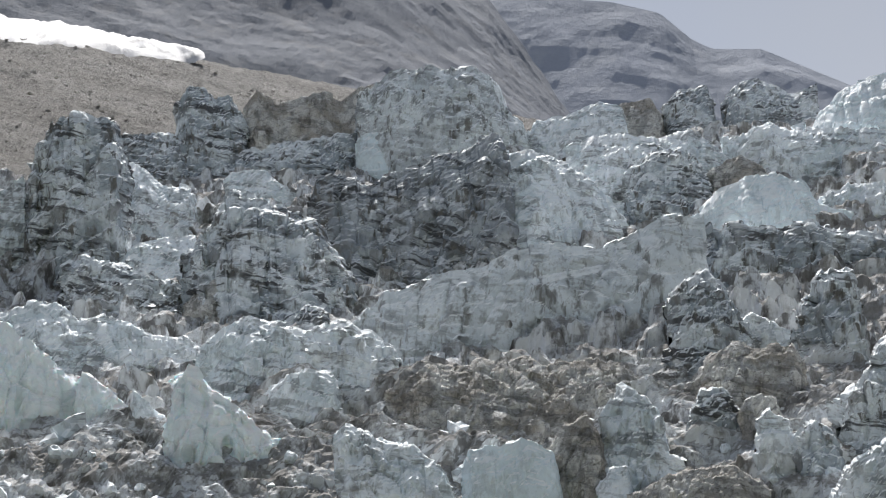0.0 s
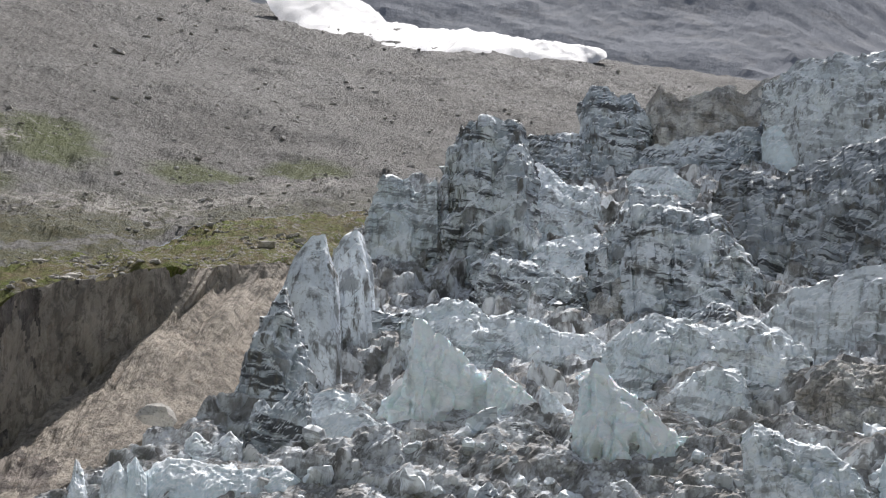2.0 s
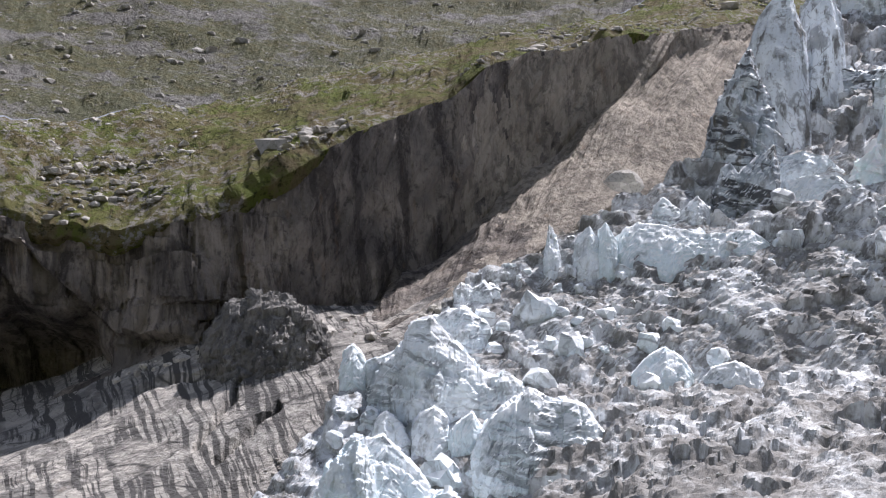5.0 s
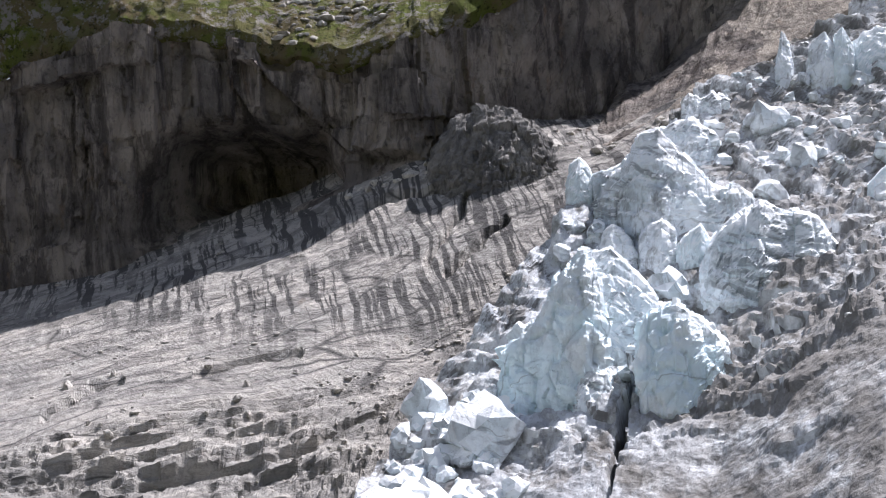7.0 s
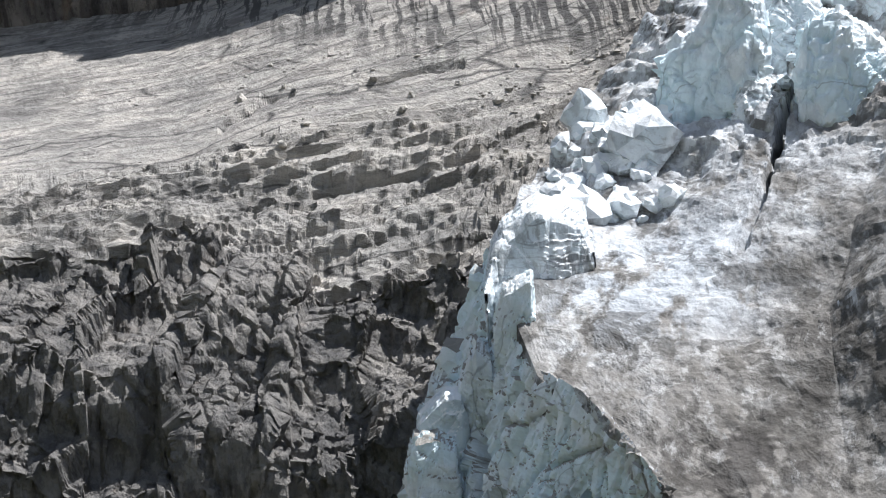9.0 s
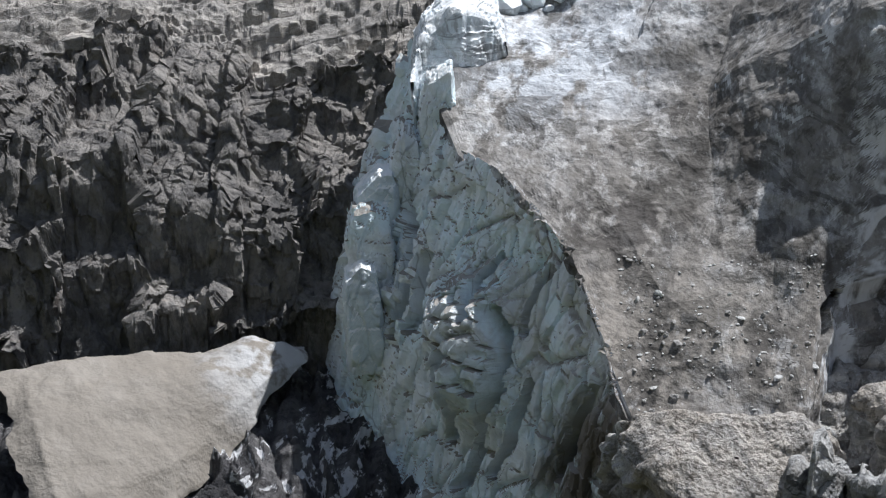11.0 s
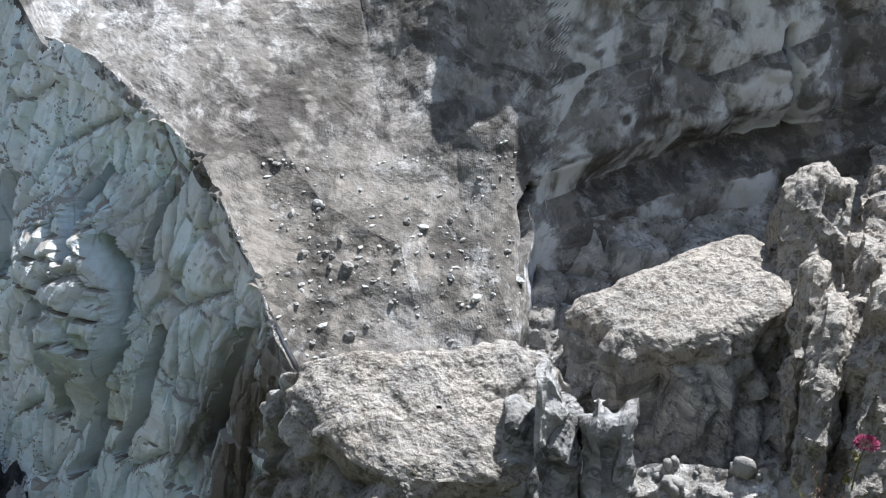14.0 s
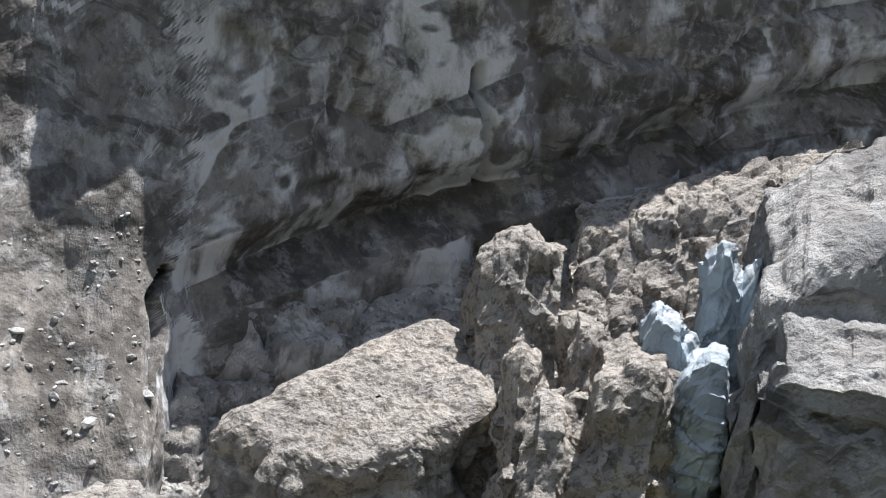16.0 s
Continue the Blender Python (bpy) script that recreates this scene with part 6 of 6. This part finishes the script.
boulder((-11.8, 21.5, EYE - 21.97), (2.1, 1.5, 2.0), (0, 6, 30), granite, "pale granite boulder spotted with yellow lichen on the bank", 301)
boulder((-6.6, 23.2, EYE - 20.1), (3.4, 1.6, 1.2), (0, -4, 32), granite_red, "long reddish boulder lying on the near bank", 302, 0.1)
boulder((-2.7, 32.46, EYE - 22.85), (5.2, 1.5, 2.6), (0, 0, -5), granite_yellow, "large boulder crusted with yellow lichen", 303, 0.1)


def leaf_material(name, a, b):
    s = Shader(name, 0.6, 0.3)
    s.colour = a
    s.mix(s.noise(0.35, 4, 0.7), b)
    return s.done()


leaf_green = leaf_material("leaf_green", rgb(0.20, 0.22, 0.025), rgb(0.10, 0.13, 0.02))
petal_pink = leaf_material("petal_pink", rgb(0.55, 0.13, 0.12), rgb(0.42, 0.10, 0.12))
petal_plum = leaf_material("petal_plum", rgb(0.22, 0.03, 0.08), rgb(0.32, 0.06, 0.13))
stem_green = leaf_material("stem_green", rgb(0.10, 0.12, 0.03), rgb(0.16, 0.12, 0.05))
straw = leaf_material("straw", rgb(0.28, 0.16, 0.08), rgb(0.18, 0.09, 0.05))


def leaves(name, centres, ways, length, width, mat, parent):
    """Many small pointed leaves in one mesh: each a folded blade of four points."""
    n = len(centres)
    side = np.cross(ways, np.random.normal(size=(n, 3)))
    side /= np.linalg.norm(side, axis=1, keepdims=True) + 1e-9
    lift = np.cross(side, ways)
    v = np.stack([centres, centres + ways * length * 0.5 + side * width + lift * width * 0.4, centres + ways * length, centres + ways * length * 0.5 - side * width + lift * width * 0.4], 1)
    me = bpy.data.meshes.new(name)
    i = np.arange(n)[:, None] * 4
    me.from_pydata(v.reshape(-1, 3).tolist(), [], np.concatenate([i + (0, 1, 2), i + (0, 2, 3)]).tolist())
    me.materials.append(mat)
    ob = new(name, me)
    ob.parent = parent
    return ob


def bush(x, y, z, rx, ry, rz, seed, flowers=14):
    rng = np.random.RandomState(seed)
    np.random.seed(seed)
    base = new("alpine_rose_bush")
    base.location = (x * REACH, y * REACH, EYE + (z - EYE) * REACH)
    base.scale = (REACH, REACH, REACH)
    n = int(1500 * rx * ry) + 500
    d = rng.normal(size=(n, 3))
    d[:, 2] = np.abs(d[:, 2])
    d /= np.linalg.norm(d, axis=1, keepdims=True)
    lump = 1 + 0.8 * fbm(d * 1.0, 0.6, 3, 0.65, seed)
    c = d * np.array((rx, ry, rz)) * (lump * rng.uniform(0.75, 1.0, n))[:, None]
    w = d + rng.normal(size=(n, 3)) * 0.5 + (0, 0, 0.5)
    w /= np.linalg.norm(w, axis=1, keepdims=True)
    leaves("foliage", c, w, 0.16, 0.035, leaf_green, base)
    me = bpy.data.meshes.new("branch")
    pts, faces = [], []
    for k in range(0, n, 12):
        a, b = c[k] * 0.1, c[k]
        o = len(pts)
        for q, r in ((a, 0.02), (b, 0.008)):
            pts += [(q[0] + r, q[1], q[2]), (q[0] - r * 0.5, q[1] + r * 0.87, q[2]), (q[0] - r * 0.5, q[1] - r * 0.87, q[2])]
        faces += [(o, o + 1, o + 4, o + 3), (o + 1, o + 2, o + 5, o + 4), (o + 2, o, o + 3, o + 5)]
    me.from_pydata([tuple(map(float, q)) for q in pts], [], faces)
    me.materials.append(straw)
    ob = new("branch", me)
    ob.parent = base
    top = c[c[:, 2] > 0.5 * rz]
    for k in rng.choice(len(top), min(flowers, len(top)), False):
        m = 14
        e = rng.normal(size=(m, 3))
        e /= np.linalg.norm(e, axis=1, keepdims=True)
        leaves("blossom", top[k] * 1.03 + e * 0.03, e, 0.09, 0.04, petal_pink, base)
    return tagged(base, "yellow-green alpine rose bush with pink blossoms", "bush", "bushes on the near bank")


bush(-13.8, 20.9, EYE - 22.0, 1.9, 1.2, 1.1, 311, 14)
bush(-16.2, 19.0, EYE - 22.6, 1.6, 1.0, 0.75, 312, 10)
bush(-18.2, 17.2, EYE - 22.45, 1.2, 0.9, 0.5, 313, 6)
bush(-20.9, 13.8, EYE - 22.0, 1.6, 0.8, 0.45, 314, 4)


def flower(x, y, z, tall, seed):
    rng = np.random.RandomState(seed)
    np.random.seed(seed)
    base = new("flower")
    base.location = (x * REACH, y * REACH, EYE + (z - EYE) * REACH)
    base.scale = (REACH, REACH, REACH)
    lean_x, lean_y = rng.uniform(-0.15, 0.15, 2) * tall
    pts, faces = [], []
    for k in range(7):
        t = k / 6
        r = 0.022 - 0.01 * t
        q = (lean_x * t * t, lean_y * t * t, tall * t)
        pts += [(q[0] + r * math.cos(a), q[1] + r * math.sin(a), q[2]) for a in (0, 1.57, 3.14, 4.71)]
        if k:
            o = 4 * k
            faces += [(o - 4 + j, o - 4 + (j + 1) % 4, o + (j + 1) % 4, o + j) for j in range(4)]
    me = bpy.data.meshes.new("stem")
    me.from_pydata(pts, [], faces)
    me.materials.append(stem_green)
    ob = new("stem", me)
    ob.parent = base
    n = 420
    d = rng.normal(size=(n, 3))
    d[:, 2] = np.abs(d[:, 2]) * 0.7
    d /= np.linalg.norm(d, axis=1, keepdims=True)
    c = np.array((lean_x, lean_y, tall)) + d * (0.26, 0.26, 0.14) * rng.uniform(0.6, 1, (n, 1))
    leaves("blossom", c, d, 0.07, 0.025, petal_plum, base)
    c = np.stack([rng.uniform(-0.1, 0.1, 8), rng.uniform(-0.1, 0.1, 8), rng.uniform(0.1, 0.6, 8) * tall], 1)
    w = rng.normal(size=(8, 3))
    w /= np.linalg.norm(w, axis=1, keepdims=True)
    leaves("foliage", c, w, 0.3, 0.07, stem_green, base)
    return tagged(base, "tall stem with a dark pink flower head", "flower", "flowers by the boulder")


flower(-7.00, 28.79, EYE - 21.34, 1.5, 321)
flower(-4.96, 29.21, EYE - 20.35, 1.8, 323)
flower(-5.36, 29.14, EYE - 20.62, 1.4, 322)


def grass_tuft(x, y, z, count, tall, seed):
    """A tuft of thin bent blades, with a few brown seed heads on straight stalks."""
    rng = np.random.RandomState(seed)
    np.random.seed(seed)
    base = new("grass_tuft")
    base.location = (x * REACH, y * REACH, EYE + (z - EYE) * REACH)
    for name, n, mat, high, spread_out in (("blade", count, leaf_green, 0.75 * tall, 0.7), ("stalk", count // 4, straw, tall, 0.35)):
        pts, faces, tips = [], [], []
        for k in range(n):
            a, out, h = rng.uniform(0, 6.28), rng.uniform(0.1, spread_out), high * rng.uniform(0.5, 1.0)
            root = rng.uniform(-0.5, 0.5, 2)
            o = len(pts)
            for q in np.linspace(0, 1, 6):
                c = np.array((root[0] + math.cos(a) * out * h * q * q, root[1] + math.sin(a) * out * h * q * q, h * q * (1 - 0.2 * q)))
                w = 0.016 * (1 - 0.85 * q)
                side = np.array((-math.sin(a), math.cos(a), 0)) * w
                lift = np.array((math.cos(a), math.sin(a), 0.3)) * w * 0.6
                pts += [tuple(c - side), tuple(c + lift), tuple(c + side)]
            for r in range(5):
                b = o + 3 * r
                faces += [(b, b + 1, b + 4, b + 3), (b + 1, b + 2, b + 5, b + 4), (b + 2, b, b + 3, b + 5)]
            tips.append(c)
        me = bpy.data.meshes.new(name)
        me.from_pydata(pts, [], faces)
        me.materials.append(mat)
        new(name, me).parent = base
        if name == "stalk":
            tips = np.repeat(np.array(tips), 14, 0) + rng.normal(size=(14 * n, 3)) * (0.05, 0.05, 0.12)
            w = rng.normal(size=(len(tips), 3)) + (0, 0, 0.8)
            w /= np.linalg.norm(w, axis=1, keepdims=True)
            tagged(leaves("seed_head", tips, w, 0.07, 0.014, straw, base), kind="stuff")
    return tagged(base, "wiry green grass tuft with brown seed heads", "grass", "grass on the near bank")


grass_tuft(-7.46, 27.91, EYE - 22.43, 60, 2.6, 331)
grass_tuft(-6.26, 28.31, EYE - 22.33, 40, 2.0, 332)

# ---- loose stones ----
_ico = bmesh.new()
bmesh.ops.create_icosphere(_ico, subdivisions=1, radius=1.0)
ICO_V = np.array([q.co[:] for q in _ico.verts])
ICO_F = np.array([[q.index for q in f.verts] for f in _ico.faces])
_ico.free()
_ico = bmesh.new()
bmesh.ops.create_icosphere(_ico, subdivisions=2, radius=1.0)
LUMP_V = np.array([q.co[:] for q in _ico.verts])
LUMP_F = np.array([[q.index for q in f.verts] for f in _ico.faces])
_ico.free()


def stones(name, where, sizes, mat, label, category, seed, parent=None, low=0.65):
    """Many loose stones of uneven, angular shapes in one mesh."""
    rng = np.random.RandomState(seed)
    kinds = []
    for k in range(7):
        f, g, _ = facets(ICO_V + k * 9.1, 0.8, seed + k, 1.0, soft=12.0)
        kinds.append(ICO_V * (1 + 0.5 * f)[:, None] * rng.uniform(0.55, 1.25, 3) * (1, 1, low))
    n = len(where)
    vs, fs = np.empty((n, len(ICO_V), 3)), np.empty((n, len(ICO_F), 3), int)
    ang = rng.uniform(0, 6.28, n)
    for i in range(n):
        ca, sa = math.cos(ang[i]), math.sin(ang[i])
        q = kinds[i % 7] @ np.array([[ca, sa, 0], [-sa, ca, 0], [0, 0, 1]])
        vs[i] = where[i] + q * sizes[i]
        fs[i] = ICO_F + i * len(ICO_V)
    me = bpy.data.meshes.new(name)
    me.from_pydata(vs.reshape(-1, 3).tolist(), [], fs.reshape(-1, 3).tolist())
    me.materials.append(mat)
    ob = new(name, me)
    ob.parent = parent
    return tagged(ob, label, category, kind="stuff")


def stone_material(name, a, b):
    s = Shader(name, 0.85, 0.2)
    s.colour = a
    g = s.geo.outputs["Random Per Island"]
    s.mix(g, b)
    s.mix(s.noise(0.3, 5, 0.7, lo=0.5, hi=0.65), rgb(0.10, 0.095, 0.09), 0.5)
    s.bump(s.noise(0.3, 5, 0.7, lo=0.2, hi=0.8), 0.6, 0.15)
    return s.done()


stone_pale = stone_material("stone_pale", rgb(0.52, 0.485, 0.44), rgb(0.30, 0.285, 0.262))
stone_outcrop = stone_material("stone_outcrop", rgb(0.66, 0.62, 0.56), rgb(0.48, 0.45, 0.41))
stone_ice = stone_material("stone_ice", rgb(0.62, 0.63, 0.62), rgb(0.30, 0.29, 0.275))


def pick(grid, rng, n, test, level=0.55):
    q, nz = flat(grid), np.abs(grid_normals(grid)[..., 2]).ravel()
    q = q[test(q, np.degrees(np.arctan2(-q[:, 0], q[:, 1])), np.hypot(q[:, 0], q[:, 1])) & (nz > level)]
    return q[rng.randint(0, len(q), n)]


rng = np.random.RandomState(5)
w = np.concatenate([pick(moraine_v, rng, 2200, lambda q, a, h: (h < 330) & (a > 15) & (vnoise(q / 14, 7) > -0.15)),
                    pick(meadow_v, rng, 1500, lambda q, a, h: (a > 20) & ((a < 44) | (a > 48)) & (vnoise(q / 10, 17) > 0.1))])
stones("stones", w, rng.lognormal(-1.1, 0.5, len(w)), stone_pale, "pale boulders strewn over the grassy moraine", "stones", 401)
w = pick(moraine_v, rng, 4200, lambda q, a, h: (h >= 330) & (a > 5) & (h < 640))
stones("scree_stones", w, rng.lognormal(-1.0, 0.5, len(w)), stone_pale, "grey scree blocks on the steep slope", "stones", 402)
w = pick(meadow_v[12:], np.random.RandomState(12), 600, lambda q, a, h: (a > 47) & (vnoise(q / 7, 19) > -0.1)) - (0, 0, 0.22)
stones("meadow_rocks", w, np.random.RandomState(13).lognormal(-0.95, 0.45, len(w)), stone_outcrop, "pale rocks lying in the grass above the cliff", "rocks", 412)
w = pick(slab_v, rng, 1500, lambda q, a, h: (h > 96) & (a < 66) & (vnoise(q / 6, 8) > 0.1))
stones("slab_stones", w, rng.lognormal(-1.8, 0.5, len(w)), stone_pale, "pale stones lying on the rock slabs", "stones", 403)
foot_az = rng.uniform(26, 50, 420)
foot = np.array(FOOT)
w = polar(foot_az, np.interp(-foot_az, -foot[:, 0], foot[:, 1]) - rng.uniform(0.0, 0.9, 420), np.interp(-foot_az, -foot[:, 0], foot[:, 2]) - rng.uniform(0.2, 3.0, 420))
stones("foot_stones", w, rng.lognormal(-1.0, 0.5, len(w)), stone_outcrop, "pale rubble fallen to the foot of the moraine wall", "stones", 410)
w = pick(glacier_v, rng, 1600, lambda q, a, h: (h < 140) & (h > 88) & (a > 12) & (vnoise(q / 7, 9) > 0.0))
stones("glacier_stones", w, rng.lognormal(-2.3, 0.55, len(w)), stone_ice, "stones and ice lumps scattered on the glacier", "stones", 404)
w = pick(glacier_v, rng, 420, lambda q, a, h: (h < 57) & (a > 29) & (a < 40.5), 0.6)
stones("snout_stones", w, rng.lognormal(-2.6, 0.5, len(w)), stone_ice, "stones resting on the rubbly snout", "stones", 405)
w = pick(shelf_v, rng, 2600, lambda q, a, h: (h > 45) & (a > 0))
stones("shelf_stones", w, rng.lognormal(-2.5, 0.55, len(w)), stone_ice, "rubble and ice lumps on the ice shelf", "stones", 406)
w = pick(ground_v, rng, 260, lambda q, a, h: (h > 40) & (h < 47) & (a > 8) & (a < 34))
stones("ice_rubble", w + (0, 0, 0.3), rng.lognormal(-1.0, 0.5, len(w)), stone_ice, "fallen ice lumps and stones below the ice front", "stones", 407)


def lone(name, where, sizes, mat, label, category, group, seed):
    """Loose stones that can be told apart, each an object of its own."""
    rng = np.random.RandomState(seed)
    kinds = []
    for k in range(6):
        f, g, _ = facets(LUMP_V + k * 5.3, 0.8, seed + k, 1.3, soft=8.0 if "lump" in name else 40.0)
        me = bpy.data.meshes.new(name)
        me.from_pydata((LUMP_V * (1 + 0.45 * f)[:, None] * rng.uniform(0.7, 1.2, 3)).tolist(), [], LUMP_F.tolist())
        me.materials.append(mat)
        me.polygons.foreach_set("use_smooth", np.full(len(LUMP_F), "lump" in name))
        kinds.append(me)
    for i, (q, r) in enumerate(zip(where, sizes)):
        ob = new(name, kinds[i % 6])
        ob.matrix_world = pose(*q, rng.uniform(-20, 20), rng.uniform(-20, 20), rng.uniform(0, 360)) @ Matrix.Scale(r, 4)
        tagged(ob, label, category, group)


rng = np.random.RandomState(9)
w = pick(glacier_v, rng, 26, lambda q, a, h: (h < 54) & (h > 47) & (a > 29.5) & (a < 40), 0.7)
lone("stone", w, rng.lognormal(-2.1, 0.4, len(w)), stone_ice, "grey stone lying on the muddy ice terrace", "stone", "stones on the terrace", 501)
w = pick(ground_v, rng, 60, lambda q, a, h: (h > 41) & (h < 46) & (a > 15) & (a < 30), 0.5)
lone("ice_lump", w + (0, 0, 0.4), rng.lognormal(-0.75, 0.4, len(w)), ice_pale, "rounded pale ice lump fallen below the ice front", "ice lump", "fallen ice lumps", 502)
w = pick(heap_v, rng, 110, lambda q, a, h: h > 41.2, 0.2)
lone("ice_lump", w + (0, 0, 0.1), rng.lognormal(-1.6, 0.6, len(w)), stone_ice, "rounded pale ice lump in the rubble heap", "ice lump", "fallen ice lumps", 506)
w = pick(shelf_v, rng, 60, lambda q, a, h: (h > 52) & (a > 6) & (a < 29), 0.5)
lone("stone", w, rng.lognormal(-1.6, 0.45, len(w)), stone_ice, "pale angular stone on the ice shelf", "stone", "stones on the shelf", 503)
w = pick(slab_v, rng, 60, lambda q, a, h: (h > 100) & (h < 118) & (a > 44) & (a < 62), 0.5)
lone("stone", w, rng.lognormal(-1.6, 0.4, len(w)), stone_outcrop, "pale stone resting on the polished slabs", "stone", "stones on the slabs", 504)
lone("rock", [polar(29.53, 7.56, 143)], [1.5], stone_outcrop, "large pale rock at the foot of the moraine wall", "rock", "rocks by the ice margin", 505)
w = np.concatenate([pick(front_v, rng, 26, lambda q, a, h: (a > 51.5) & (a < 55.5) & (q[:, 2] > EYE - 33), 0.0),
                    pick(front_v, rng, 40, lambda q, a, h: (a > 48) & (q[:, 2] < EYE - 41), 0.0)])
lone("ice_chunk", w, rng.lognormal(-0.6, 0.35, len(w)), ice_wall, "angular bluish ice chunk wedged in the fractured front", "ice chunk", "chunks on the ice front", 507)
w = np.concatenate([pick(glacier_v, rng, 70, lambda q, a, h: (a > 43) & (a < 48.2) & (h > 84) & (h < 98), 0.0),
                    pick(glacier_v, rng, 46, lambda q, a, h: (a > 36.8) & (a < 41.5) & (h > 94) & (h < 113), 0.0),
                    pick(glacier_v, rng, 60, lambda q, a, h: (a > 25) & (a < 40) & (h > 112) & (h < 140), 0.0),
                    pick(glacier_v, rng, 60, lambda q, a, h: (a > -16) & (a < 24) & (h > 128) & (h < 150), 0.0)])
lone("ice_boulder", w, rng.lognormal(-0.35, 0.45, len(w)), ice_pale, "broken white ice boulder lying on the glacier", "ice boulder", "ice boulders on the glacier", 508)
